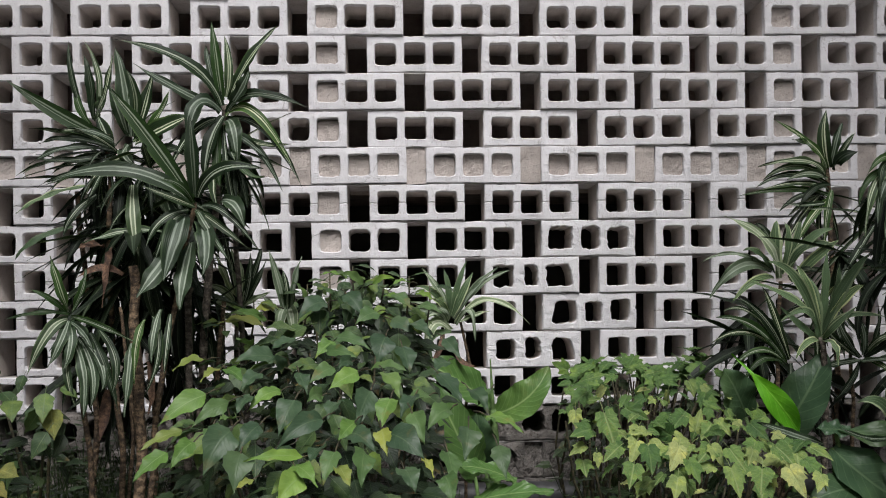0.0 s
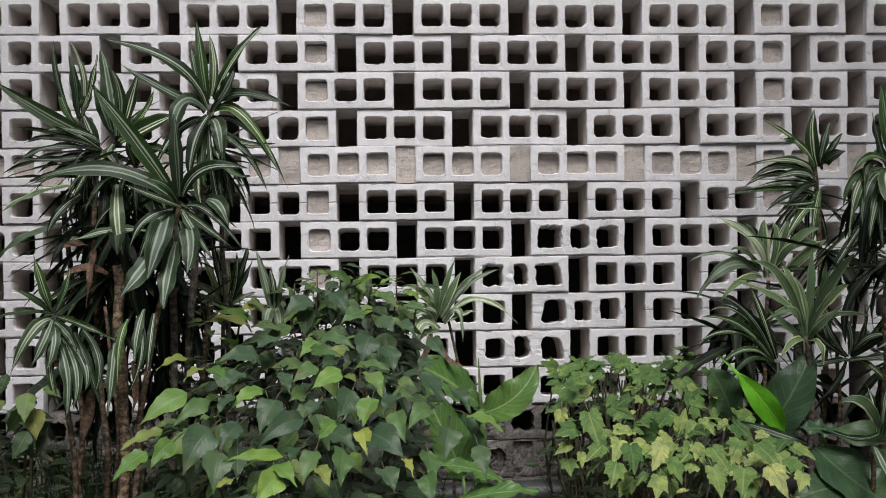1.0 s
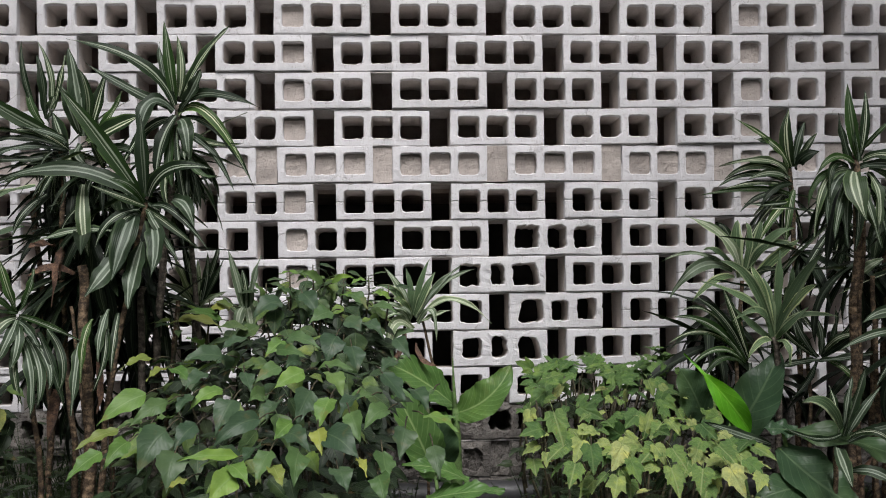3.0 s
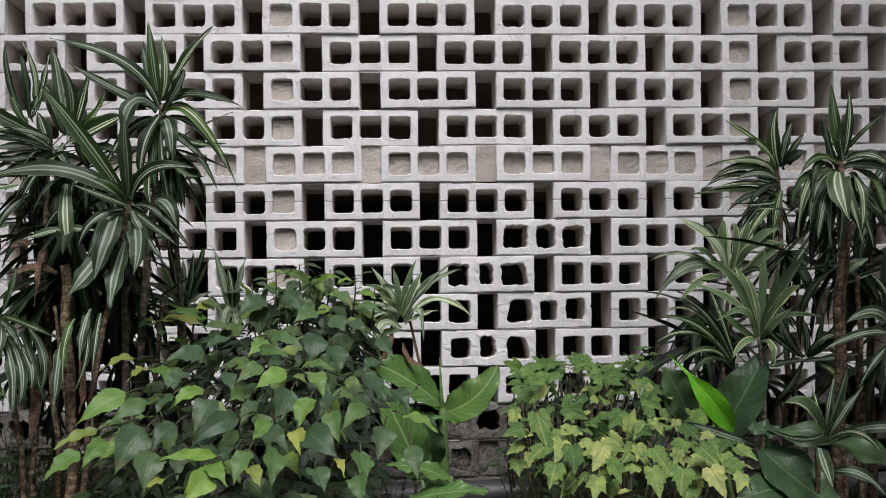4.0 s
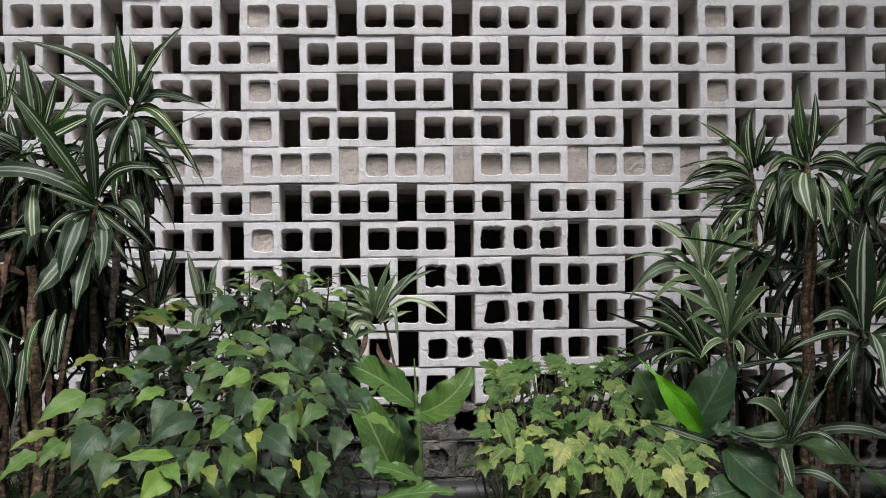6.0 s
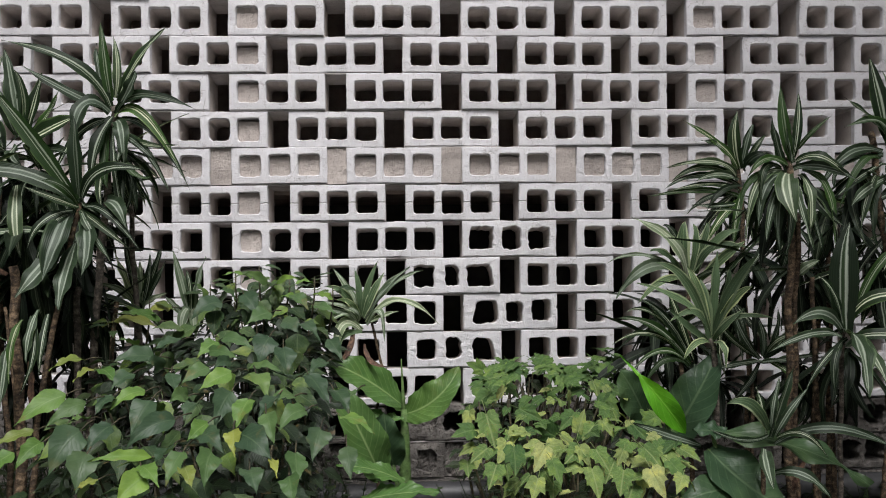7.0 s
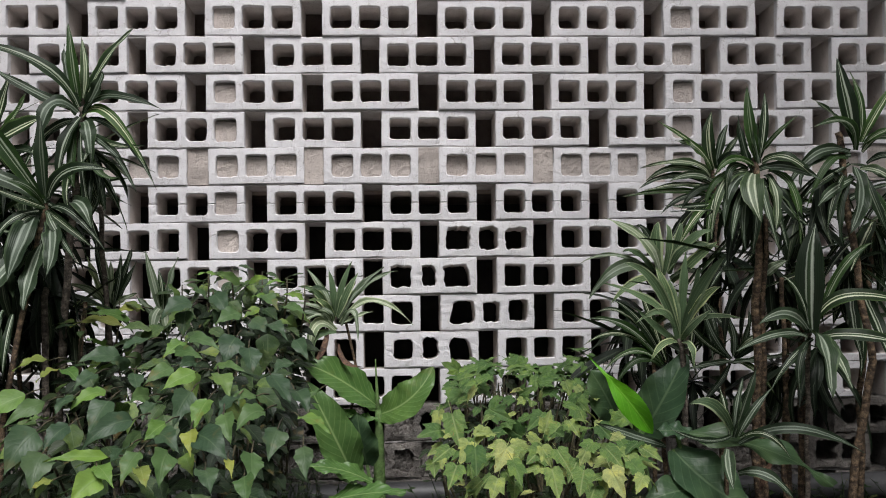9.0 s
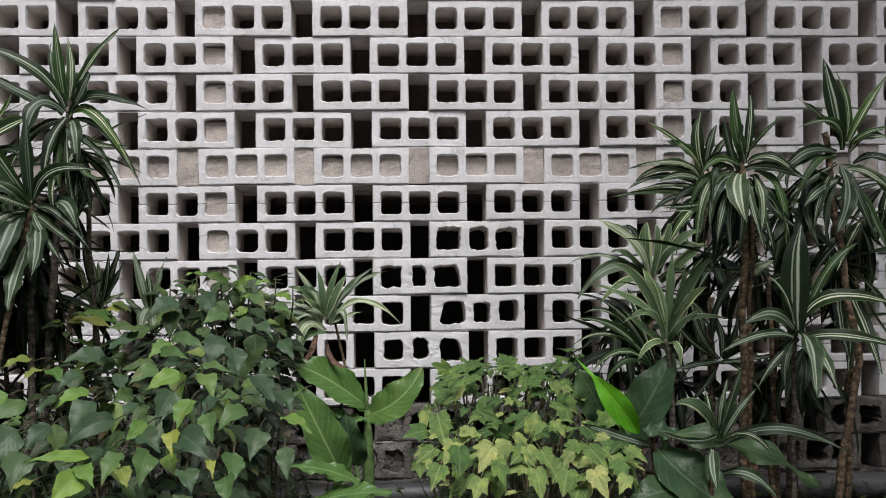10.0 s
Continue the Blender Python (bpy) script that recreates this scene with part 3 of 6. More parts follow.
for x in (0.35, 2.05):
    cv, cf = tube([(x, -0.13, 0.095), (x + 0.006, -0.13, 0.095), (x + 0.07, -0.13, 0.095), (x + 0.076, -0.13, 0.095)], [0.0565, 0.0605, 0.0605, 0.0565], 20)
    under("collar", mesh_of("collar", cv, cf, [PIPE], smooth=False), pipe)
for x in (-1.9, -0.6, 0.62, 1.85, 3.2):
    v, f = box((x - 0.07, -0.21, -0.03), (x + 0.07, -0.05, 0.044))
    tagged(new("stone", mesh_of("stone", [(a + 0.012 * noise.noise(Vector((a * 30, b * 30, c * 30))), b, c) for a, b, c in v], f, [OLD])), "grey concrete lump propping the drain pipe", "stone", "props of the pipe")


hose_line, hose_r = [], []
for i in range(49):
    hose_line.append((-1.13 + 0.03 * math.sin(i * 0.05), -0.32, -0.03 + 0.009 * i))
    hose_r.append(0.050 if i % 2 else 0.041)
hv, hf = tube(hose_line, hose_r, 16)
RUBBER = bark("black_hose", (0.010, 0.010, 0.010), (0.025, 0.024, 0.023), 2.0)
tagged(new("corrugated_hose", mesh_of("hose", hv, hf, [RUBBER])), "black corrugated drain hose standing by the wall", "hose")
for x, y, w in ((-0.86, -0.42, 0.13), (-0.70, -0.30, 0.16), (-0.55, -0.45, 0.10)):
    rv = bmesh.new()
    bmesh.ops.create_icosphere(rv, subdivisions=3, radius=1.0)
    for q in rv.verts:
        k = 1 + 0.35 * noise.noise(q.co * 1.7 + Vector((x * 9, 0, 0))) + 0.12 * noise.noise(q.co * 6)
        q.co = Vector((q.co.x * w * k, q.co.y * w * 0.6 * k, q.co.z * w * 0.85 * k + w * 0.5))
    me = bpy.data.meshes.new("stone")
    rv.to_mesh(me)
    rv.free()
    me.materials.append(OLD)
    rock = tagged(new("rubble_stone", me), "broken grey concrete lump lying in the weeds", "stone", "lumps in the bed")
    rock.location = (x, y, -0.03)

# ---- leaves ----
def ribbon(line, width, facing, mats, fold=0.25, cols=4, profile=None, wave=0.0, seed=0, ribs=0.0, ragged=0.0):
    """A leaf along a line of points. facing: the way its upper side turns."""
    pts = [Vector(p) for p in line]
    n = len(pts) - 1
    v, uv, f = [], [], []
    for i, p in enumerate(pts):
        s = i / n
        d = (pts[min(i + 1, n)] - pts[max(i - 1, 0)]).normalized()
        y = Vector(facing).cross(d)
        y = y.normalized() if y.length > 1e-3 else d.orthogonal().normalized()
        up = d.cross(y)
        half = width * 0.5 * (profile(s) if profile else strap(s))
        for c in range(cols + 1):
            q = 2 * c / cols - 1
            ripple = wave * math.sin(s * 17 + seed + (2.0 if q > 0 else 0)) * abs(q) ** 2 + ribs * math.sin(6.283 * (s * 8 - abs(q) * 1.8)) * abs(q) ** 0.7 * (1 - s * 0.5)
            edge = half * (1 + ragged * noise.noise(Vector((s * 7.0, seed * 5.1, 4.0 if q > 0 else 0.0)))) if ragged else half
            v.append(tuple(p + y * edge * q + up * (abs(q) * fold * half + ripple)))
            uv.append((c / cols, s))
    for i in range(n):
        for c in range(cols):
            a = i * (cols + 1) + c
            f.append((a, a + 1, a + cols + 2, a + cols + 1))
    return mesh_of("leaf", v, f, mats, uvs=uv, smooth=True)


def strap(s):
    return max(0.02, (0.42 + 0.58 * math.sin(min(1.0, s / 0.45) * math.pi / 2)) * (1 - max(0.0, (s - 0.45) / 0.55) ** 1.8))


def along(table, s):
    for (s0, w0), (s1, w1) in zip(table, table[1:]):
        if s <= s1:
            return w0 + (w1 - w0) * (s - s0) / (s1 - s0)
    return table[-1][1]


POINTED = ((0.0, 0.10), (0.04, 0.44), (0.10, 0.74), (0.18, 0.94), (0.27, 1.02), (0.36, 1.0), (0.46, 0.92), (0.56, 0.76), (0.66, 0.57), (0.76, 0.38), (0.86, 0.19), (0.94, 0.07), (1.0, 0.01))


SHOULDERED = ((0.0, 0.08), (0.05, 0.46), (0.13, 0.80), (0.22, 0.90), (0.30, 1.06), (0.36, 0.93), (0.44, 0.88), (0.50, 0.90), (0.57, 0.66), (0.70, 0.42), (0.84, 0.20), (0.93, 0.07), (1.0, 0.01))


def shouldered(s):
    return along(SHOULDERED, s)


def ovate(s):
    return along(POINTED, s)


def paddle(s):
    return max(0.03, math.sin(math.pi * min(1, 0.04 + s * 0.96) ** 0.8) ** 0.7)


def bent(length, bend, twist, n=9):
    """A line that starts along x and bends down by so many degrees on its way."""
    p, a, out = Vector((0, 0, 0)), 0.0, []
    for i in range(n + 1):
        out.append(p.copy())
        a = radians(bend) * (i / n) ** 1.3
        p = p + Vector((math.cos(a), math.sin(a) * twist, -math.sin(a))) * (length / n)
    return out


lib = random.Random(11)


def strap_set(mat):
    """Strap leaves of unit length, from stiff to hanging."""
    return [[ribbon(bent(1.0, b + lib.uniform(-15, 15), lib.uniform(-0.55, 0.55), 11), lib.uniform(0.10, 0.15), (0, 0, 1), [mat], lib.uniform(0.15, 0.4), wave=0.006, seed=lib.uniform(0, 6)) for _ in range(5)] for b in (20, 52, 82, 108)]


STRAPS = {"dark": strap_set(DARK_STRIPED), "pale": strap_set(PALE_STRIPED), "silver": strap_set(SILVER_STRIPED), "deep": strap_set(SHADED_STRAP)}


def head(plant, at, count, length, lean=(0, 0), lift=(-25, 80), kind="dark", seed=0, wide=1.0):
    """One tuft of strap leaves: young ones upright in the middle, old ones hanging round it."""
    rng = random.Random(seed)
    for i in range(count):
        s = i / max(1, count - 1)
        elev = lift[1] + (lift[0] - lift[1]) * s ** 0.55 + rng.uniform(-24, 20)
        turn = i * 137.5 + rng.uniform(-50, 50)
        group = STRAPS[kind][min(3, max(0, int(s * 3.6 + rng.uniform(-1.1, 0.7))))]
        e, w = radians(elev), radians(turn)
        way = Vector((math.cos(e) * math.cos(w) + lean[0], math.cos(e) * math.sin(w) + lean[1], math.sin(e)))
        face = Vector((-math.sin(e) * math.cos(w), -math.sin(e) * math.sin(w), math.cos(e))) + Vector((rng.uniform(-0.3, 0.3), rng.uniform(-0.3, 0.3), 0))
        size = length * rng.uniform(0.75, 1.25) * (0.75 + 0.4 * math.sin(math.pi * min(1, s + 0.25)))
        m = aim(Vector(at) + Vector((0, 0, -0.10 * length * s)), way, face, size)
        under("leaf", rng.choice(group), plant, m @ Matrix.Diagonal((1, wide * rng.uniform(0.85, 1.15), 1, 1)))


def arc(base, middle, tip, n):
    """Points of a smooth bow from base through middle to tip."""
    a, m, b = Vector(base), Vector(middle), Vector(tip)
    c = m * 2 - (a + b) / 2
    return [a * (1 - q) ** 2 + c * 2 * q * (1 - q) + b * q * q for q in (i / n for i in range(n + 1))]


STRAP_LOOK = {"dark": DARK_STRIPED, "pale": PALE_STRIPED, "silver": SILVER_STRIPED, "lively": LIVELY_STRIPED, "cream": CREAM_STRIPED, "dry": DRY}


def strap_leaf(plant, base, middle, tip, width, kind):
    """One strap leaf that stands out, along a bow from its base through its middle to its tip."""
    rng = random.Random(int(base[0] * 7000 + tip[2] * 9100 + tip[0] * 300))
    facing = (rng.uniform(-0.45, 0.45), -1, rng.uniform(0.15, 0.75))
    if kind == "dark" and rng.random() < 0.2:
        kind = "lively"
    leaf = ribbon(arc(base, middle, tip, 12), width * {"silver": 1.05, "cream": 0.88}.get(kind, 0.98), facing, [STRAP_LOOK[kind]], rng.uniform(0.12, 0.42), wave=0.004 + 0.06 * width if kind in ("silver", "cream") else 0.003, seed=rng.uniform(0, 6), ragged=0.06)
    under("leaf", leaf, plant, label="withered brown leaf" if kind == "dry" else "")


def cane(plant, line, radius, mat=None):
    """One stem through the points given, ringed with leaf scars."""
    pts = [Vector(p) for p in line]
    fine = []
    for i in range(len(pts) - 1):
        steps = max(3, int((pts[i + 1] - pts[i]).length / 0.022))
        for s in range(steps):
            q = pts[i].lerp(pts[i + 1], s / steps)
            fine.append(q + Vector((noise.noise(q * 6), noise.noise(q * 6 + Vector((5, 1, 2))), 0)) * 0.012)
    fine.append(pts[-1])
    v, f = tube(fine, [radius * 0.60 * (1.12 - 0.3 * i / len(fine)) for i in range(len(fine))], 9, 0.035)
    under("cane", mesh_of("cane", v, f, [mat or CANE], smooth=True), plant)


def plant_at(name, x, y, label, category="plant", group=""):
    ob = new(name)
    ob.empty_display_size = 0.05
    ob.location = (x, y, 0)
    tagged(ob, label, category, group)
    return ob


class Rooted:
    """Keeps a plant's parts in the place's own measures while they hang under its base."""

    def __init__(self, ob):
        self.ob = ob

    def settle(self):
        for c in self.ob.children:
            c.matrix_basis = Matrix.Translation(-self.ob.location) @ c.matrix_basis


GROVE_W, GROVE_E = "striped dracaenas of the west clump", "striped dracaenas of the east clump"
STRIPED = "striped dracaena with white-edged dark green strap leaves on bare canes"

# west clump

p = plant_at("dracaena", -0.20, -1.02, "tall striped dracaena with arching green and white leaves", group=GROVE_W)
cane(p, [(-0.22, -1.0, -0.05), (-0.25, -1.05, 0.5), (-0.22, -1.05, 0.95), (-0.165, -1.08, 1.50), (-0.156, -1.095, 1.545)], 0.021, GREY_CANE)
head(p, (-0.15, -1.02, 1.43), 14, 0.22, (0.2, 0.1), (-65, 20), seed=2)
head(p, (-0.13, -1.08, 1.38), 20, 0.17, (0.15, -0.1), (-75, 10), seed=503, wide=0.7)
strap_leaf(p, (-0.162, -1.100, 1.543), (-0.253, -1.150, 1.662), (-0.457, -1.160, 1.730), 0.044, "dark")
strap_leaf(p, (-0.165, -1.100, 1.533), (-0.274, -1.150, 1.582), (-0.404, -1.160, 1.659), 0.029, "silver")
strap_leaf(p, (-0.160, -1.100, 1.560), (-0.170, -1.120, 1.668), (-0.189, -1.100, 1.797), 0.034, "dark")
strap_leaf(p, (-0.156, -1.100, 1.560), (-0.190, -1.105, 1.640), (-0.212, -1.070, 1.742), 0.024, "silver")
strap_leaf(p, (-0.148, -1.100, 1.570), (-0.135, -1.120, 1.654), (-0.151, -1.100, 1.756), 0.026, "silver")
strap_leaf(p, (-0.140, -1.100, 1.560), (-0.076, -1.120, 1.677), (0.006, -1.100, 1.781), 0.037, "dark")
strap_leaf(p, (-0.140, -1.100, 1.536), (-0.092, -1.150, 1.590), (-0.070, -1.160, 1.640), 0.037, "silver")
strap_leaf(p, (-0.145, -1.100, 1.519), (-0.056, -1.150, 1.568), (0.103, -1.160, 1.526), 0.037, "dark")
strap_leaf(p, (-0.149, -1.100, 1.512), (-0.057, -1.150, 1.515), (0.060, -1.160, 1.343), 0.034, "dark")
strap_leaf(p, (-0.140, -1.100, 1.502), (-0.024, -1.150, 1.461), (0.084, -1.160, 1.288), 0.029, "dark")
strap_leaf(p, (-0.165, -1.100, 1.526), (-0.218, -1.170, 1.536), (-0.242, -1.200, 1.407), 0.053, "silver")
strap_leaf(p, (-0.145, -1.100, 1.502), (-0.115, -1.150, 1.462), (-0.107, -1.160, 1.361), 0.044, "silver")
strap_leaf(p, (-0.157, -1.100, 1.512), (-0.187, -1.150, 1.424), (-0.203, -1.160, 1.312), 0.047, "dark")
strap_leaf(p, (-0.152, -1.100, 1.485), (-0.058, -1.150, 1.428), (0.052, -1.160, 1.421), 0.022, "dark")
strap_leaf(p, (-0.146, -1.100, 1.468), (-0.050, -1.150, 1.411), (0.024, -1.160, 1.280), 0.022, "silver")
strap_leaf(p, (-0.166, -1.100, 1.495), (-0.168, -1.150, 1.365), (-0.154, -1.160, 1.295), 0.030, "dark")
strap_leaf(p, (-0.149, -1.100, 1.468), (-0.075, -1.150, 1.431), (-0.005, -1.160, 1.360), 0.022, "silver")
strap_leaf(p, (-0.143, -1.100, 1.454), (-0.092, -1.150, 1.348), (-0.025, -1.160, 1.327), 0.020, "dark")
strap_leaf(p, (-0.156, -1.100, 1.485), (-0.129, -1.150, 1.298), (-0.090, -1.160, 1.148), 0.024, "dark")
strap_leaf(p, (-0.169, -1.100, 1.505), (-0.239, -1.150, 1.457), (-0.304, -1.160, 1.349), 0.037, "dark")
Rooted(p).settle()

p = plant_at("dracaena", -0.55, -1.10, "tall striped dracaena with a tuft of stiff pointed leaves", group=GROVE_W)
cane(p, [(-0.44, -1.12, -0.05), (-0.47, -1.12, 0.6), (-0.50, -1.1, 1.0), (-0.50, -1.1, 1.46)], 0.015)
head(p, (-0.50, -1.05, 1.42), 16, 0.20, (-0.1, 0), (-20, 40), seed=5)
head(p, (-0.50, -1.10, 1.38), 20, 0.19, (-0.1, -0.1), (-60, 30), seed=501, wide=0.7)
head(p, (-0.38, -1.08, 1.36), 20, 0.18, (0, -0.1), (-60, 40), seed=502, wide=0.7)
strap_leaf(p, (-0.508, -1.100, 1.453), (-0.614, -1.150, 1.508), (-0.768, -1.160, 1.611), 0.045, "dark")
strap_leaf(p, (-0.565, -1.100, 1.516), (-0.594, -1.120, 1.622), (-0.610, -1.100, 1.740), 0.019, "dark")
strap_leaf(p, (-0.541, -1.100, 1.504), (-0.541, -1.120, 1.605), (-0.565, -1.100, 1.696), 0.031, "dark")
strap_leaf(p, (-0.532, -1.100, 1.513), (-0.515, -1.120, 1.622), (-0.563, -1.100, 1.738), 0.019, "silver")
strap_leaf(p, (-0.524, -1.100, 1.512), (-0.492, -1.120, 1.605), (-0.482, -1.100, 1.696), 0.026, "dark")
strap_leaf(p, (-0.532, -1.100, 1.494), (-0.507, -1.150, 1.537), (-0.490, -1.160, 1.568), 0.037, "silver")
strap_leaf(p, (-0.549, -1.100, 1.487), (-0.575, -1.120, 1.538), (-0.594, -1.100, 1.609), 0.024, "dark")
strap_leaf(p, (-0.433, -1.100, 1.453), (-0.443, -1.120, 1.588), (-0.473, -1.100, 1.720), 0.044, "silver")
strap_leaf(p, (-0.425, -1.100, 1.453), (-0.410, -1.120, 1.561), (-0.444, -1.100, 1.655), 0.041, "dark")
strap_leaf(p, (-0.417, -1.100, 1.453), (-0.384, -1.120, 1.537), (-0.363, -1.100, 1.645), 0.044, "dark")
strap_leaf(p, (-0.442, -1.100, 1.460), (-0.454, -1.150, 1.533), (-0.474, -1.160, 1.595), 0.034, "silver")
strap_leaf(p, (-0.417, -1.100, 1.436), (-0.324, -1.150, 1.473), (-0.240, -1.160, 1.508), 0.061, "dark")
strap_leaf(p, (-0.424, -1.100, 1.439), (-0.351, -1.120, 1.504), (-0.315, -1.100, 1.591), 0.027, "dark")
strap_leaf(p, (-0.437, -1.100, 1.429), (-0.433, -1.150, 1.392), (-0.402, -1.160, 1.363), 0.040, "silver")
strap_leaf(p, (-0.484, -1.100, 1.420), (-0.599, -1.150, 1.443), (-0.676, -1.160, 1.426), 0.022, "dark")
strap_leaf(p, (-0.475, -1.100, 1.409), (-0.599, -1.150, 1.415), (-0.706, -1.160, 1.366), 0.022, "silver")
strap_leaf(p, (-0.476, -1.100, 1.403), (-0.583, -1.150, 1.377), (-0.693, -1.160, 1.385), 0.019, "dark")
strap_leaf(p, (-0.467, -1.100, 1.406), (-0.550, -1.150, 1.459), (-0.628, -1.160, 1.459), 0.020, "dark")
strap_leaf(p, (-0.459, -1.100, 1.397), (-0.551, -1.150, 1.352), (-0.670, -1.160, 1.303), 0.022, "dark")
strap_leaf(p, (-0.401, -1.100, 1.405), (-0.305, -1.150, 1.413), (-0.230, -1.160, 1.373), 0.027, "dark")
strap_leaf(p, (-0.451, -1.100, 1.389), (-0.502, -1.150, 1.351), (-0.549, -1.160, 1.269), 0.024, "dark")
strap_leaf(p, (-0.475, -1.100, 1.426), (-0.501, -1.150, 1.451), (-0.595, -1.160, 1.475), 0.022, "silver")
Rooted(p).settle()

p = plant_at("dracaena", -0.35, -1.30, "striped dracaena with broad drooping leaves and a cut cane", group=GROVE_W)
cane(p, [(-0.36, -1.32, -0.05), (-0.36, -1.30, 0.55), (-0.375, -1.30, 1.07)], 0.027)
cane(p, [(-0.35, -1.28, -0.05), (-0.33, -1.27, 0.6), (-0.225, -1.2, 1.25)], 0.015)
strap_leaf(p, (-0.219, -1.220, 1.265), (-0.221, -1.240, 1.387), (-0.232, -1.220, 1.501), 0.042, "dark")
strap_leaf(p, (-0.211, -1.220, 1.265), (-0.139, -1.270, 1.339), (-0.014, -1.280, 1.338), 0.040, "dark")
strap_leaf(p, (-0.227, -1.220, 1.259), (-0.335, -1.240, 1.423), (-0.467, -1.220, 1.588), 0.051, "dark")
strap_leaf(p, (-0.227, -1.220, 1.251), (-0.396, -1.270, 1.337), (-0.615, -1.280, 1.307), 0.047, "silver")
strap_leaf(p, (-0.250, -1.220, 1.217), (-0.261, -1.300, 1.140), (-0.282, -1.340, 1.027), 0.064, "silver")
strap_leaf(p, (-0.273, -1.220, 1.117), (-0.305, -1.300, 1.054), (-0.354, -1.340, 0.983), 0.061, "silver")
strap_leaf(p, (-0.208, -1.220, 1.194), (-0.171, -1.300, 1.135), (-0.176, -1.340, 1.035), 0.054, "silver")
strap_leaf(p, (-0.231, -1.220, 1.133), (-0.234, -1.300, 1.038), (-0.239, -1.340, 0.949), 0.053, "silver")
strap_leaf(p, (-0.143, -1.220, 1.252), (-0.096, -1.270, 1.236), (-0.069, -1.280, 1.175), 0.044, "silver")
strap_leaf(p, (-0.219, -1.220, 1.236), (-0.266, -1.270, 1.257), (-0.357, -1.280, 1.295), 0.023, "dark")
strap_leaf(p, (-0.311, -1.220, 1.166), (-0.405, -1.270, 1.166), (-0.518, -1.280, 1.133), 0.024, "silver")
strap_leaf(p, (-0.394, -1.220, 1.300), (-0.380, -1.270, 1.194), (-0.363, -1.280, 1.093), 0.039, "silver")
strap_leaf(p, (-0.217, -1.220, 1.227), (-0.148, -1.270, 1.186), (-0.055, -1.280, 1.111), 0.024, "dark")
strap_leaf(p, (-0.211, -1.220, 1.223), (-0.176, -1.270, 1.179), (-0.106, -1.280, 1.067), 0.023, "silver")
strap_leaf(p, (-0.237, -1.220, 1.227), (-0.303, -1.270, 1.194), (-0.344, -1.280, 1.118), 0.029, "dark")
strap_leaf(p, (-0.243, -1.220, 1.214), (-0.280, -1.270, 1.181), (-0.323, -1.280, 1.070), 0.026, "dark")
strap_leaf(p, (-0.203, -1.220, 1.236), (-0.122, -1.270, 1.214), (-0.027, -1.280, 1.104), 0.024, "dark")
strap_leaf(p, (-0.224, -1.220, 1.246), (-0.250, -1.270, 1.292), (-0.304, -1.280, 1.311), 0.026, "dark")
strap_leaf(p, (-0.474, -1.220, 1.126), (-0.500, -1.270, 1.131), (-0.531, -1.280, 1.120), 0.024, "dry")
strap_leaf(p, (-0.424, -1.220, 1.044), (-0.472, -1.270, 1.065), (-0.535, -1.280, 1.038), 0.024, "dry")
strap_leaf(p, (-0.457, -1.220, 1.122), (-0.454, -1.270, 1.072), (-0.466, -1.280, 0.953), 0.023, "dry")
strap_leaf(p, (-0.529, -1.220, 1.298), (-0.615, -1.270, 1.270), (-0.700, -1.280, 1.220), 0.021, "pale")
strap_leaf(p, (-0.562, -1.220, 1.182), (-0.646, -1.270, 1.147), (-0.704, -1.280, 1.091), 0.021, "pale")
strap_leaf(p, (-0.498, -1.220, 1.273), (-0.545, -1.270, 1.215), (-0.571, -1.280, 1.152), 0.023, "dark")
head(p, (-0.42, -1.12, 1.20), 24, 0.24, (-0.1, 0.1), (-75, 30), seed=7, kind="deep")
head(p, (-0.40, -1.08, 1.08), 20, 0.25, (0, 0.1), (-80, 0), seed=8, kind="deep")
Rooted(p).settle()

p = plant_at("dracaena", -0.58, -1.30, "low striped dracaena with hanging white-striped leaves", group=GROVE_W)
cane(p, [(-0.50, -1.3, -0.05), (-0.49, -1.3, 0.45), (-0.53, -1.34, 0.92)], 0.014)
strap_leaf(p, (-0.534, -1.360, 0.929), (-0.570, -1.410, 0.896), (-0.621, -1.420, 0.787), 0.032, "silver")
strap_leaf(p, (-0.531, -1.360, 0.924), (-0.535, -1.410, 0.871), (-0.568, -1.420, 0.804), 0.029, "silver")
strap_leaf(p, (-0.531, -1.360, 0.921), (-0.509, -1.410, 0.862), (-0.527, -1.420, 0.797), 0.029, "silver")
strap_leaf(p, (-0.525, -1.360, 0.921), (-0.473, -1.410, 0.894), (-0.447, -1.420, 0.844), 0.024, "silver")
strap_leaf(p, (-0.522, -1.360, 0.878), (-0.474, -1.410, 0.789), (-0.478, -1.420, 0.667), 0.034, "silver")
strap_leaf(p, (-0.507, -1.360, 0.878), (-0.451, -1.410, 0.788), (-0.460, -1.420, 0.691), 0.026, "silver")
strap_leaf(p, (-0.495, -1.360, 0.875), (-0.427, -1.410, 0.803), (-0.430, -1.420, 0.738), 0.023, "silver")
strap_leaf(p, (-0.534, -1.360, 0.875), (-0.521, -1.410, 0.790), (-0.496, -1.420, 0.701), 0.023, "dark")
strap_leaf(p, (-0.525, -1.360, 0.936), (-0.440, -1.410, 0.917), (-0.337, -1.420, 0.869), 0.018, "dark")
strap_leaf(p, (-0.528, -1.360, 0.942), (-0.584, -1.410, 0.951), (-0.680, -1.420, 0.934), 0.014, "dark")
strap_leaf(p, (-0.531, -1.360, 0.949), (-0.547, -1.380, 1.020), (-0.580, -1.360, 1.102), 0.031, "dark")
strap_leaf(p, (-0.522, -1.360, 0.948), (-0.487, -1.380, 1.010), (-0.484, -1.360, 1.064), 0.025, "dark")
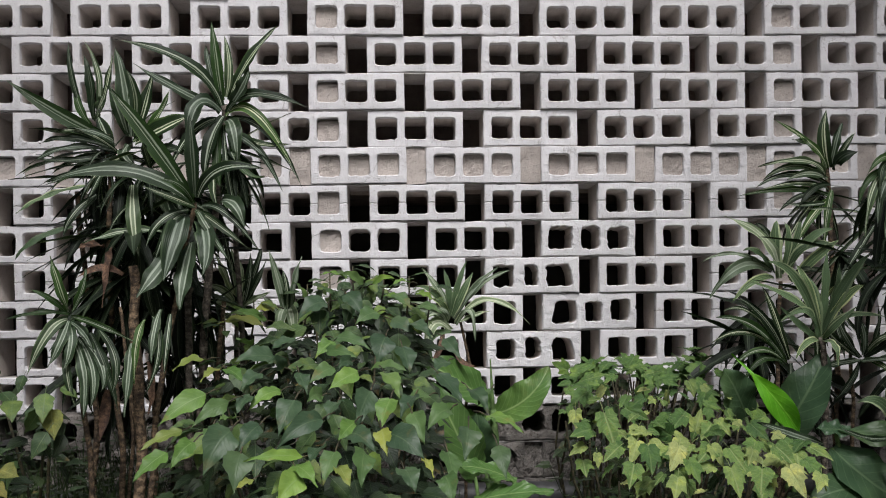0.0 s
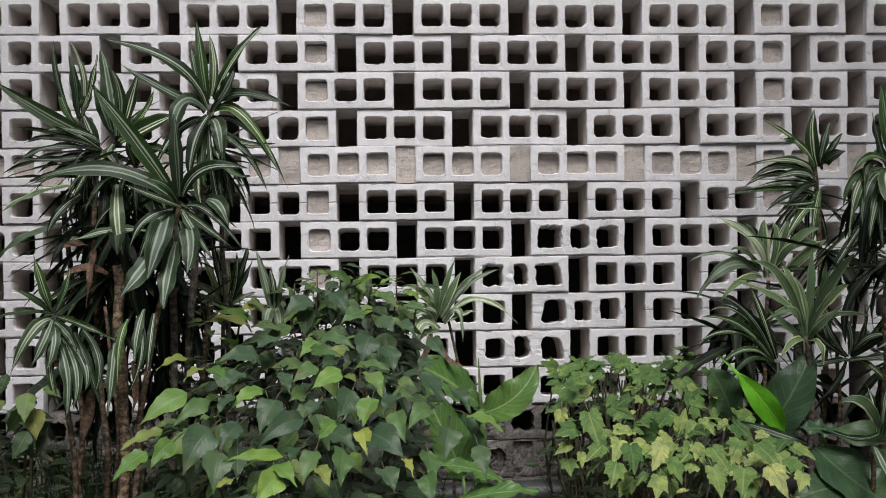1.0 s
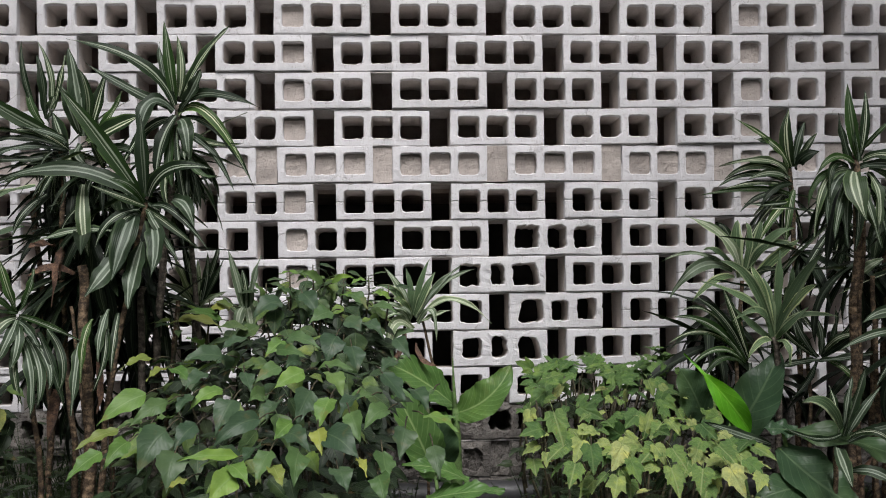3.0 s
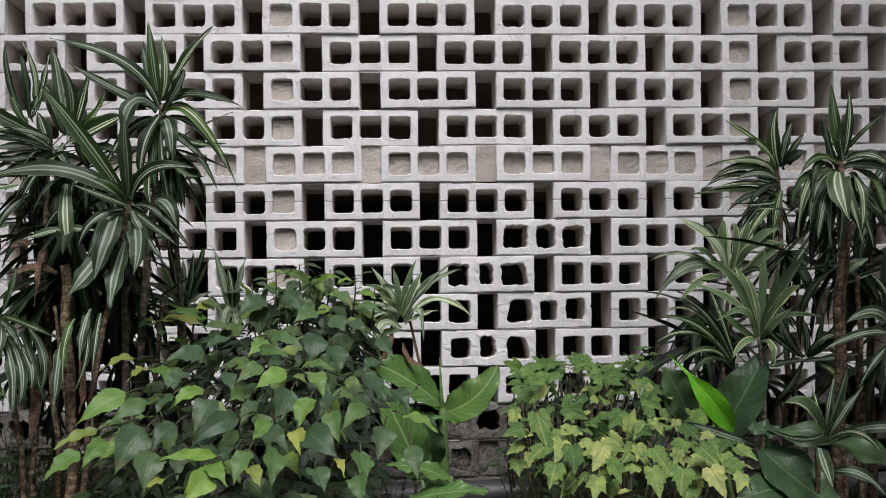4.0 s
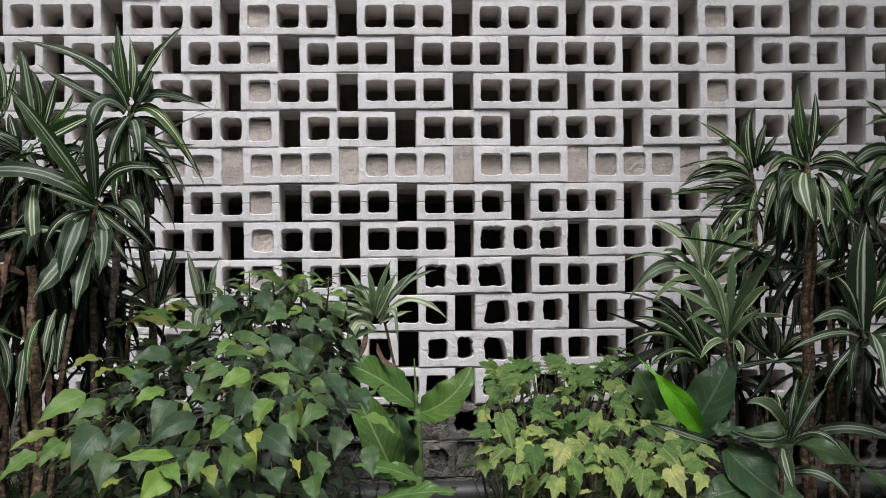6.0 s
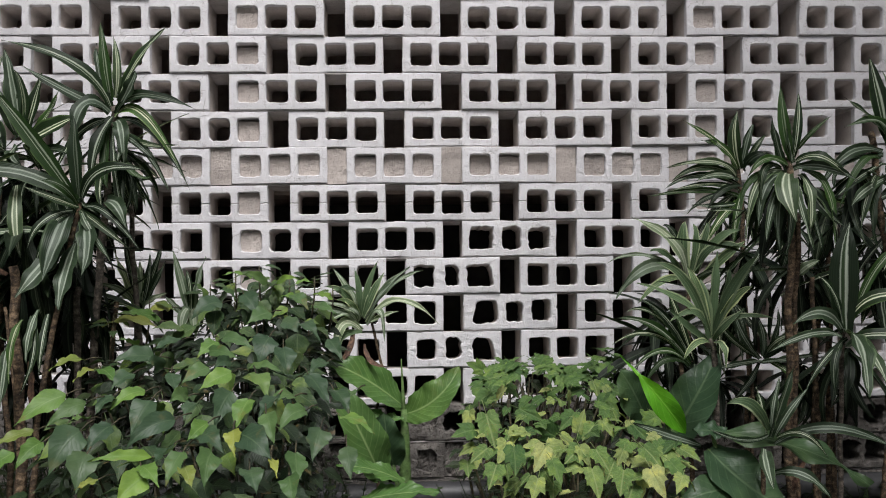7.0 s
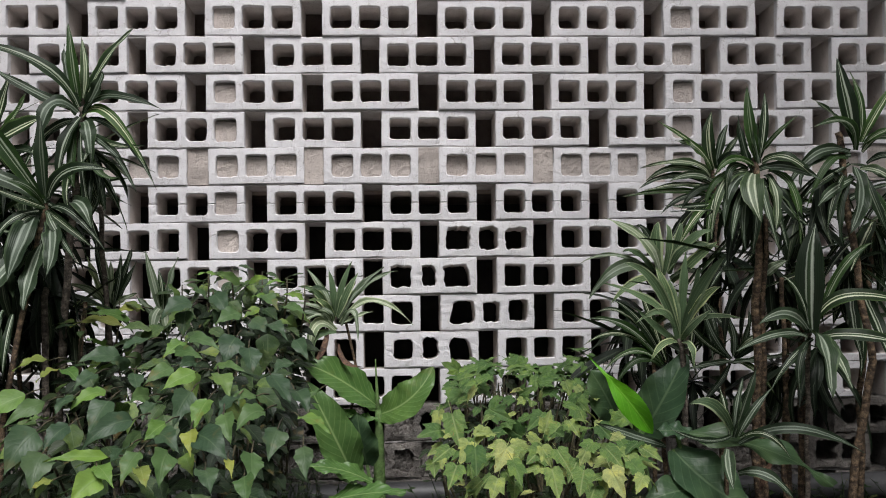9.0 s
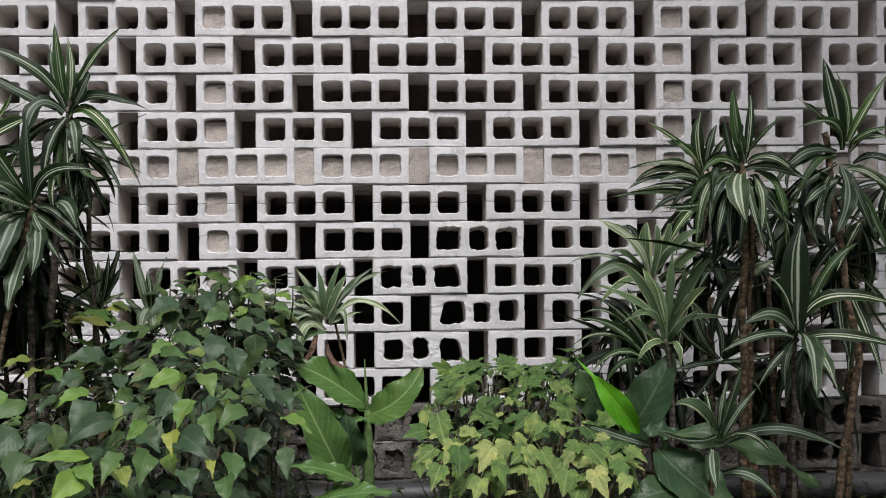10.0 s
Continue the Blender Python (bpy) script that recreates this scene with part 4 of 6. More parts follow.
strap_leaf(p, (-0.537, -1.360, 0.943), (-0.560, -1.410, 0.985), (-0.612, -1.420, 1.014), 0.017, "dark")
strap_leaf(p, (-0.474, -1.360, 0.890), (-0.418, -1.410, 0.803), (-0.384, -1.420, 0.676), 0.023, "dark")
strap_leaf(p, (-0.450, -1.360, 0.897), (-0.394, -1.410, 0.817), (-0.404, -1.420, 0.729), 0.024, "dark")
strap_leaf(p, (-0.366, -1.360, 0.860), (-0.359, -1.410, 0.784), (-0.369, -1.420, 0.671), 0.029, "silver")
strap_leaf(p, (-0.329, -1.360, 0.924), (-0.337, -1.410, 0.862), (-0.342, -1.420, 0.758), 0.024, "dark")
strap_leaf(p, (-0.286, -1.360, 0.951), (-0.292, -1.410, 0.882), (-0.296, -1.420, 0.814), 0.024, "silver")
strap_leaf(p, (-0.259, -1.360, 0.938), (-0.257, -1.410, 0.866), (-0.264, -1.420, 0.780), 0.021, "dark")
strap_leaf(p, (-0.307, -1.360, 0.933), (-0.278, -1.410, 0.845), (-0.315, -1.420, 0.727), 0.020, "dark")
strap_leaf(p, (-0.437, -1.340, 0.733), (-0.438, -1.360, 0.671), (-0.451, -1.370, 0.597), 0.030, "dry")
strap_leaf(p, (-0.336, -1.300, 0.803), (-0.320, -1.320, 0.727), (-0.331, -1.330, 0.659), 0.022, "dry")
Rooted(p).settle()

p = plant_at("dracaena", -0.66, -0.95, STRIPED, group=GROVE_W)
cane(p, [(-0.58, -1.0, -0.05), (-0.58, -0.98, 0.6), (-0.64, -0.95, 1.3)], 0.016)
head(p, (-0.58, -0.95, 1.34), 12, 0.20, (-0.1, -0.1), (-70, 35), seed=12, kind="deep")
head(p, (-0.54, -1.0, 1.16), 22, 0.21, (0, -0.1), (-75, 20), seed=13)
head(p, (-0.44, -0.95, 1.30), 22, 0.24, (0, -0.1), (-70, 30), seed=14, kind="deep")
head(p, (-0.52, -1.02, 1.04), 20, 0.21, (-0.1, -0.1), (-80, 5), seed=15, kind="deep")
Rooted(p).settle()

p = plant_at("dracaena", -0.45, -1.08, "crowded dracaena with many hanging dark leaves", group=GROVE_W)
cane(p, [(-0.46, -1.06, -0.05), (-0.45, -1.08, 0.5), (-0.44, -1.06, 1.15)], 0.010)
head(p, (-0.44, -1.1, 1.04), 14, 0.28, (0, 0.05), (-85, -10), seed=71, kind="deep")
head(p, (-0.36, -1.02, 1.30), 24, 0.26, (0, 0), (-75, 35), seed=74)
head(p, (-0.48, -1.02, 1.34), 20, 0.22, (0, 0), (-60, 30), seed=75, kind="deep")
head(p, (-0.30, -1.0, 1.12), 20, 0.24, (0, 0), (-80, 20), seed=76, kind="deep")
Rooted(p).settle()


p = plant_at("dracaena", -0.20, -0.75, "short striped dracaena growing between bare canes", group=GROVE_W)
cane(p, [(-0.20, -0.8, -0.05), (-0.19, -0.78, 0.5), (-0.17, -0.80, 0.9)], 0.014, GREY_CANE)
cane(p, [(-0.13, -0.85, -0.05), (-0.14, -0.85, 0.6), (-0.16, -0.92, 1.25)], 0.016, GREY_CANE)
strap_leaf(p, (-0.165, -0.800, 0.917), (-0.168, -0.820, 1.013), (-0.192, -0.800, 1.119), 0.032, "cream")
strap_leaf(p, (-0.159, -0.800, 0.917), (-0.131, -0.820, 1.003), (-0.127, -0.800, 1.100), 0.028, "dark")
strap_leaf(p, (-0.157, -0.800, 0.917), (-0.109, -0.820, 0.994), (-0.077, -0.800, 1.073), 0.024, "dark")
strap_leaf(p, (-0.172, -0.800, 0.917), (-0.209, -0.850, 0.978), (-0.285, -0.860, 1.001), 0.028, "cream")
strap_leaf(p, (-0.176, -0.800, 0.913), (-0.222, -0.850, 0.941), (-0.271, -0.860, 0.924), 0.024, "cream")
strap_leaf(p, (-0.157, -0.800, 0.917), (-0.109, -0.850, 0.949), (-0.056, -0.860, 0.970), 0.022, "cream")
strap_leaf(p, (-0.169, -0.800, 0.921), (-0.205, -0.820, 1.023), (-0.241, -0.800, 1.094), 0.028, "cream")
strap_leaf(p, (-0.161, -0.800, 0.920), (-0.153, -0.820, 1.004), (-0.161, -0.800, 1.078), 0.024, "cream")
strap_leaf(p, (-0.180, -0.800, 0.906), (-0.208, -0.850, 0.886), (-0.254, -0.860, 0.841), 0.024, "dark")
strap_leaf(p, (-0.154, -0.800, 0.905), (-0.109, -0.850, 0.893), (-0.072, -0.860, 0.838), 0.022, "dark")
strap_leaf(p, (-0.165, -0.800, 0.928), (-0.189, -0.820, 1.060), (-0.210, -0.800, 1.153), 0.024, "dark")
strap_leaf(p, (-0.154, -0.800, 0.928), (-0.103, -0.820, 1.059), (-0.092, -0.800, 1.115), 0.023, "dark")
Rooted(p).settle()

p = plant_at("dracaena", -0.45, -0.55, "shaded low dracaena close to the wall", group=GROVE_W)
cane(p, [(-0.45, -0.55, -0.05), (-0.44, -0.55, 0.72)], 0.012)
head(p, (-0.44, -0.55, 0.74), 16, 0.26, lift=(-80, 30), seed=91, kind="deep")
head(p, (-0.60, -0.55, 0.66), 14, 0.26, lift=(-80, 30), seed=92, kind="deep")
head(p, (-0.32, -0.6, 0.62), 12, 0.24, lift=(-70, 30), seed=93, kind="deep")
Rooted(p).settle()


p = plant_at("dracaena", -0.03, -0.60, "young dracaena with broad white-centred leaves", group=GROVE_W)
cane(p, [(-0.03, -0.62, -0.05), (-0.03, -0.64, 0.88)], 0.010)
strap_leaf(p, (-0.029, -0.660, 0.878), (-0.052, -0.680, 0.997), (-0.085, -0.660, 1.109), 0.035, "cream")
strap_leaf(p, (-0.013, -0.660, 0.878), (0.002, -0.680, 0.987), (0.028, -0.660, 1.086), 0.029, "cream")
strap_leaf(p, (-0.041, -0.660, 0.867), (-0.069, -0.710, 0.917), (-0.101, -0.720, 0.953), 0.027, "cream")
strap_leaf(p, (-0.017, -0.660, 0.908), (-0.000, -0.710, 0.882), (0.004, -0.720, 0.805), 0.047, "cream")
strap_leaf(p, (-0.033, -0.660, 0.908), (-0.042, -0.710, 0.878), (-0.046, -0.720, 0.814), 0.043, "cream")
strap_leaf(p, (-0.010, -0.660, 0.878), (0.043, -0.710, 0.920), (0.074, -0.720, 0.910), 0.025, "dark")
strap_leaf(p, (-0.025, -0.660, 0.878), (-0.025, -0.680, 0.977), (-0.039, -0.660, 1.039), 0.026, "dark")
Rooted(p).settle()

p = plant_at("dracaena", -0.42, -0.88, "dense shaded dracaena with dark hanging leaves", group=GROVE_W)
cane(p, [(-0.42, -0.88, -0.05), (-0.43, -0.88, 0.6), (-0.42, -0.88, 1.3)], 0.013)
# Filler tufts in the shade-coloured leaf darken the inside of the clump.
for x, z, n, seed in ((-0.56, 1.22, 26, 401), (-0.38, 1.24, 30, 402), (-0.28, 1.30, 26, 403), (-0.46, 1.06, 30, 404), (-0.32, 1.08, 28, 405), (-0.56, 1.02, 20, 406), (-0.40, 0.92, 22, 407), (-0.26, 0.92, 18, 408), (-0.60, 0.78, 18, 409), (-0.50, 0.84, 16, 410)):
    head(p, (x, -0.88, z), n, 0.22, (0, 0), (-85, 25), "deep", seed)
Rooted(p).settle()

p = plant_at("dracaena", -0.28, -1.1, "bare leaning dracaena canes with a few hanging leaves", group=GROVE_W)
cane(p, [(-0.28, -1.1, -0.05), (-0.27, -1.1, 0.4), (-0.26, -1.1, 1.0)], 0.020, GREY_CANE)
cane(p, [(-0.24, -1.05, -0.05), (-0.22, -1.02, 0.5), (-0.18, -1.0, 0.95)], 0.014)
cane(p, [(-0.38, -1.2, -0.05), (-0.385, -1.2, 0.45), (-0.44, -1.2, 0.95)], 0.010)
head(p, (-0.30, -1.05, 1.00), 9, 0.24, (0, 0.1), (-85, -35), seed=20, kind="deep")
Rooted(p).settle()

# the small one before the wall

p = plant_at("small_dracaena", 0.60, -0.35, "small pale-leaved dracaena on a thin bending stem", "plant")
cane(p, [(0.62, -0.36, -0.03), (0.60, -0.38, 0.45), (0.635, -0.4, 0.66), (0.585, -0.41, 0.85)], 0.010)
strap_leaf(p, (0.551, -0.420, 0.855), (0.549, -0.440, 0.941), (0.532, -0.420, 1.034), 0.030, "pale")
strap_leaf(p, (0.559, -0.420, 0.855), (0.581, -0.440, 0.962), (0.621, -0.420, 1.062), 0.025, "pale")
strap_leaf(p, (0.547, -0.420, 0.855), (0.518, -0.440, 0.941), (0.447, -0.420, 1.039), 0.032, "cream")
strap_leaf(p, (0.564, -0.420, 0.850), (0.602, -0.440, 0.940), (0.642, -0.420, 1.015), 0.032, "pale")
strap_leaf(p, (0.568, -0.420, 0.842), (0.638, -0.440, 0.950), (0.740, -0.420, 1.036), 0.030, "cream")
strap_leaf(p, (0.572, -0.420, 0.842), (0.665, -0.440, 0.965), (0.790, -0.420, 1.022), 0.025, "cream")
strap_leaf(p, (0.542, -0.420, 0.842), (0.500, -0.470, 0.939), (0.424, -0.480, 0.969), 0.029, "pale")
strap_leaf(p, (0.538, -0.420, 0.830), (0.468, -0.470, 0.876), (0.344, -0.480, 0.879), 0.027, "cream")
strap_leaf(p, (0.542, -0.420, 0.821), (0.468, -0.470, 0.860), (0.293, -0.480, 0.713), 0.036, "cream")
strap_leaf(p, (0.555, -0.420, 0.800), (0.484, -0.470, 0.822), (0.458, -0.480, 0.668), 0.046, "cream")
strap_leaf(p, (0.559, -0.420, 0.795), (0.479, -0.470, 0.776), (0.488, -0.480, 0.693), 0.029, "pale")
strap_leaf(p, (0.576, -0.420, 0.829), (0.698, -0.470, 0.915), (0.848, -0.480, 0.822), 0.029, "cream")
strap_leaf(p, (0.576, -0.420, 0.820), (0.626, -0.470, 0.874), (0.642, -0.480, 0.762), 0.027, "cream")
strap_leaf(p, (0.551, -0.420, 0.851), (0.522, -0.470, 0.901), (0.482, -0.480, 0.923), 0.025, "pale")
strap_leaf(p, (0.547, -0.420, 0.834), (0.514, -0.470, 0.888), (0.370, -0.480, 0.916), 0.021, "cream")
strap_leaf(p, (0.580, -0.420, 0.825), (0.639, -0.470, 0.857), (0.698, -0.480, 0.874), 0.019, "cream")
strap_leaf(p, (0.525, -0.420, 0.813), (0.512, -0.470, 0.733), (0.467, -0.480, 0.683), 0.023, "dry")
strap_leaf(p, (0.567, -0.420, 0.748), (0.591, -0.470, 0.690), (0.654, -0.480, 0.669), 0.021, "dry")
Rooted(p).settle()

# east clump

p = plant_at("dracaena", 2.00, -0.45, "striped dracaena with an upright tuft close to the wall", group=GROVE_E)
cane(p, [(2.02, -0.42, -0.05), (2.03, -0.42, 0.7), (1.99, -0.46, 1.40), (1.985, -0.46, 1.44)], 0.018)
head(p, (1.99, -0.40, 1.30), 16, 0.22, (-0.1, 0.1), (-60, 10), seed=32, wide=0.8)
strap_leaf(p, (1.990, -0.470, 1.394), (1.961, -0.490, 1.498), (1.982, -0.470, 1.611), 0.050, "dark")
strap_leaf(p, (1.997, -0.470, 1.394), (2.008, -0.490, 1.489), (2.042, -0.470, 1.564), 0.031, "silver")
strap_leaf(p, (1.979, -0.470, 1.389), (1.904, -0.520, 1.470), (1.756, -0.530, 1.570), 0.031, "dark")
strap_leaf(p, (1.971, -0.470, 1.402), (1.904, -0.520, 1.470), (1.823, -0.530, 1.494), 0.031, "silver")
strap_leaf(p, (2.001, -0.470, 1.389), (2.023, -0.520, 1.427), (2.071, -0.530, 1.447), 0.046, "dark")
strap_leaf(p, (2.005, -0.470, 1.398), (2.043, -0.490, 1.472), (2.089, -0.470, 1.521), 0.025, "dark")
strap_leaf(p, (1.979, -0.470, 1.355), (1.840, -0.520, 1.395), (1.710, -0.530, 1.345), 0.035, "dark")
strap_leaf(p, (1.983, -0.470, 1.334), (1.818, -0.520, 1.365), (1.684, -0.530, 1.316), 0.027, "dark")
strap_leaf(p, (1.987, -0.470, 1.313), (1.852, -0.520, 1.332), (1.688, -0.530, 1.303), 0.025, "dark")
strap_leaf(p, (1.991, -0.470, 1.287), (1.831, -0.520, 1.311), (1.616, -0.530, 1.287), 0.023, "dark")
strap_leaf(p, (2.000, -0.470, 1.265), (1.885, -0.520, 1.252), (1.785, -0.530, 1.256), 0.025, "dark")
strap_leaf(p, (1.975, -0.470, 1.360), (1.878, -0.520, 1.415), (1.693, -0.530, 1.395), 0.029, "silver")
strap_leaf(p, (1.991, -0.470, 1.274), (1.902, -0.520, 1.211), (1.830, -0.530, 1.097), 0.031, "dark")
strap_leaf(p, (1.987, -0.470, 1.298), (1.856, -0.520, 1.285), (1.768, -0.530, 1.223), 0.023, "dark")
strap_leaf(p, (2.000, -0.470, 1.308), (1.957, -0.520, 1.221), (1.940, -0.530, 1.095), 0.029, "dark")
strap_leaf(p, (1.983, -0.470, 1.351), (1.889, -0.520, 1.369), (1.801, -0.530, 1.344), 0.031, "silver")
strap_leaf(p, (1.992, -0.470, 1.330), (1.899, -0.520, 1.306), (1.842, -0.530, 1.233), 0.027, "dark")
Rooted(p).settle()

p = plant_at("dracaena", 1.88, -1.20, "tall striped dracaena with drooping white-striped leaves", group=GROVE_E)
cane(p, [(1.90, -1.15, -0.05), (1.89, -1.15, 0.5), (1.87, -1.2, 0.9), (1.845, -1.28, 1.32), (1.838, -1.27, 1.362)], 0.022)
cane(p, [(1.93, -1.12, -0.05), (1.91, -1.15, 0.7), (1.90, -1.2, 1.2)], 0.014)
head(p, (1.86, -1.16, 1.30), 22, 0.24, (0, 0.1), (-85, -10), seed=34, kind="deep", wide=0.8)
strap_leaf(p, (1.833, -1.280, 1.319), (1.796, -1.300, 1.389), (1.789, -1.280, 1.485), 0.035, "dark")
strap_leaf(p, (1.845, -1.280, 1.355), (1.817, -1.300, 1.454), (1.817, -1.280, 1.571), 0.034, "dark")
strap_leaf(p, (1.853, -1.280, 1.361), (1.859, -1.300, 1.454), (1.869, -1.280, 1.552), 0.027, "dark")
strap_leaf(p, (1.850, -1.280, 1.345), (1.833, -1.300, 1.417), (1.831, -1.280, 1.485), 0.026, "silver")
strap_leaf(p, (1.853, -1.280, 1.369), (1.882, -1.330, 1.424), (1.941, -1.340, 1.475), 0.014, "dark")
strap_leaf(p, (1.860, -1.280, 1.348), (1.914, -1.330, 1.356), (1.988, -1.340, 1.297), 0.038, "dark")
strap_leaf(p, (1.853, -1.280, 1.328), (1.920, -1.330, 1.330), (2.018, -1.340, 1.287), 0.030, "silver")
strap_leaf(p, (1.836, -1.280, 1.315), (1.800, -1.360, 1.261), (1.810, -1.400, 1.171), 0.063, "silver")
strap_leaf(p, (1.823, -1.280, 1.315), (1.749, -1.330, 1.270), (1.725, -1.340, 1.155), 0.030, "silver")
strap_leaf(p, (1.829, -1.280, 1.299), (1.787, -1.330, 1.208), (1.786, -1.340, 1.092), 0.029, "silver")
strap_leaf(p, (1.819, -1.280, 1.322), (1.726, -1.330, 1.277), (1.688, -1.340, 1.125), 0.026, "silver")
strap_leaf(p, (1.870, -1.280, 1.312), (1.880, -1.330, 1.243), (1.872, -1.340, 1.133), 0.032, "silver")
strap_leaf(p, (1.878, -1.280, 1.312), (1.909, -1.330, 1.223), (1.974, -1.340, 1.158), 0.035, "dark")
strap_leaf(p, (1.878, -1.280, 1.322), (1.929, -1.330, 1.265), (1.947, -1.340, 1.109), 0.029, "dark")
strap_leaf(p, (1.853, -1.280, 1.299), (1.856, -1.330, 1.208), (1.884, -1.340, 1.091), 0.022, "silver")
strap_leaf(p, (1.816, -1.280, 1.329), (1.746, -1.330, 1.322), (1.735, -1.340, 1.208), 0.024, "dark")
strap_leaf(p, (1.853, -1.280, 1.285), (1.919, -1.330, 1.233), (1.957, -1.340, 1.122), 0.026, "silver")
strap_leaf(p, (1.826, -1.280, 1.302), (1.768, -1.330, 1.212), (1.747, -1.340, 1.115), 0.024, "silver")
strap_leaf(p, (1.816, -1.280, 1.319), (1.711, -1.330, 1.296), (1.670, -1.340, 1.209), 0.021, "dark")
strap_leaf(p, (1.846, -1.280, 1.292), (1.827, -1.330, 1.195), (1.806, -1.340, 1.082), 0.027, "dark")
strap_leaf(p, (1.863, -1.280, 1.302), (1.886, -1.330, 1.194), (1.914, -1.340, 1.071), 0.024, "dark")
strap_leaf(p, (1.840, -1.280, 1.335), (1.753, -1.330, 1.354), (1.693, -1.340, 1.296), 0.022, "dark")
strap_leaf(p, (1.912, -1.150, 1.007), (1.933, -1.170, 1.038), (1.974, -1.180, 1.058), 0.034, "cream")
Rooted(p).settle()

p = plant_at("dracaena", 2.18, -1.20, "tall striped dracaena with long arching leaves", group=GROVE_E)
cane(p, [(2.17, -1.19, -0.05), (2.16, -1.19, 0.35), (2.22, -1.2, 0.75), (2.13, -1.2, 1.40), (2.128, -1.19, 1.445)], 0.020)
strap_leaf(p, (2.178, -1.200, 1.414), (2.142, -1.220, 1.534), (2.123, -1.200, 1.668), 0.055, "dark")
strap_leaf(p, (2.188, -1.200, 1.421), (2.187, -1.220, 1.517), (2.162, -1.200, 1.626), 0.025, "dark")
strap_leaf(p, (2.195, -1.200, 1.414), (2.235, -1.220, 1.507), (2.319, -1.200, 1.615), 0.028, "dark")
strap_leaf(p, (2.178, -1.200, 1.425), (2.090, -1.250, 1.486), (2.015, -1.260, 1.539), 0.025, "dark")
strap_leaf(p, (2.178, -1.200, 1.391), (2.127, -1.250, 1.469), (2.014, -1.260, 1.449), 0.031, "dark")
strap_leaf(p, (2.160, -1.200, 1.384), (2.034, -1.250, 1.376), (1.941, -1.260, 1.273), 0.033, "silver")
strap_leaf(p, (2.163, -1.200, 1.374), (2.020, -1.250, 1.350), (1.982, -1.260, 1.272), 0.023, "silver")
strap_leaf(p, (2.195, -1.200, 1.397), (2.226, -1.250, 1.435), (2.296, -1.260, 1.451), 0.021, "dark")
strap_leaf(p, (2.198, -1.200, 1.384), (2.243, -1.250, 1.429), (2.340, -1.260, 1.390), 0.025, "silver")
strap_leaf(p, (2.212, -1.200, 1.349), (2.260, -1.250, 1.368), (2.347, -1.260, 1.317), 0.025, "dark")
strap_leaf(p, (2.177, -1.200, 1.339), (2.158, -1.280, 1.240), (2.098, -1.320, 1.134), 0.049, "silver")
strap_leaf(p, (2.203, -1.200, 1.319), (2.210, -1.250, 1.228), (2.252, -1.260, 1.120), 0.030, "dark")
strap_leaf(p, (2.160, -1.200, 1.350), (2.051, -1.250, 1.293), (1.991, -1.260, 1.246), 0.025, "dark")
strap_leaf(p, (2.212, -1.200, 1.332), (2.276, -1.250, 1.284), (2.345, -1.260, 1.183), 0.030, "silver")
strap_leaf(p, (2.146, -1.200, 1.323), (2.088, -1.250, 1.246), (2.062, -1.260, 1.149), 0.028, "dark")
strap_leaf(p, (2.170, -1.200, 1.305), (2.078, -1.250, 1.262), (2.035, -1.260, 1.219), 0.030, "silver")
strap_leaf(p, (2.194, -1.200, 1.305), (2.244, -1.250, 1.194), (2.299, -1.260, 1.043), 0.028, "dark")
strap_leaf(p, (2.163, -1.200, 1.316), (2.104, -1.250, 1.195), (2.112, -1.260, 1.095), 0.026, "dark")
strap_leaf(p, (2.191, -1.200, 1.333), (2.239, -1.250, 1.318), (2.318, -1.260, 1.243), 0.025, "silver")
strap_leaf(p, (2.156, -1.200, 1.363), (2.068, -1.250, 1.343), (1.998, -1.260, 1.209), 0.023, "dark")
head(p, (2.13, -1.1, 1.34), 20, 0.27, (0, 0.1), (-85, 0), seed=36, kind="deep", wide=0.75)
Rooted(p).settle()

p = plant_at("dracaena", 1.77, -0.55, "pale striped dracaena with wide spreading leaves", group=GROVE_E)
cane(p, [(1.78, -0.5, -0.05), (1.77, -0.54, 0.97)], 0.015)
head(p, (1.72, -0.42, 0.86), 20, 0.28, (-0.1, 0), (-50, 30), seed=38, kind="deep")
strap_leaf(p, (1.753, -0.560, 0.983), (1.688, -0.610, 1.119), (1.534, -0.620, 1.210), 0.049, "cream")
strap_leaf(p, (1.757, -0.560, 0.994), (1.732, -0.580, 1.114), (1.751, -0.560, 1.195), 0.057, "pale")
strap_leaf(p, (1.766, -0.560, 0.998), (1.782, -0.580, 1.118), (1.780, -0.560, 1.188), 0.031, "pale")
strap_leaf(p, (1.778, -0.560, 1.010), (1.853, -0.610, 1.125), (1.937, -0.620, 1.161), 0.034, "pale")
strap_leaf(p, (1.789, -0.560, 1.002), (1.840, -0.610, 1.101), (1.982, -0.620, 1.091), 0.034, "pale")
strap_leaf(p, (1.799, -0.560, 0.972), (1.877, -0.610, 1.063), (1.953, -0.620, 1.120), 0.040, "pale")
strap_leaf(p, (1.726, -0.560, 1.011), (1.592, -0.610, 1.030), (1.478, -0.620, 0.918), 0.053, "cream")
strap_leaf(p, (1.732, -0.560, 1.011), (1.576, -0.610, 1.075), (1.446, -0.620, 1.044), 0.018, "cream")
strap_leaf(p, (1.741, -0.560, 1.002), (1.662, -0.610, 1.078), (1.602, -0.620, 1.087), 0.028, "pale")
strap_leaf(p, (1.770, -0.560, 1.006), (1.816, -0.580, 1.138), (1.831, -0.560, 1.190), 0.027, "pale")
strap_leaf(p, (1.736, -0.560, 0.986), (1.641, -0.610, 0.976), (1.555, -0.620, 0.896), 0.028, "pale")
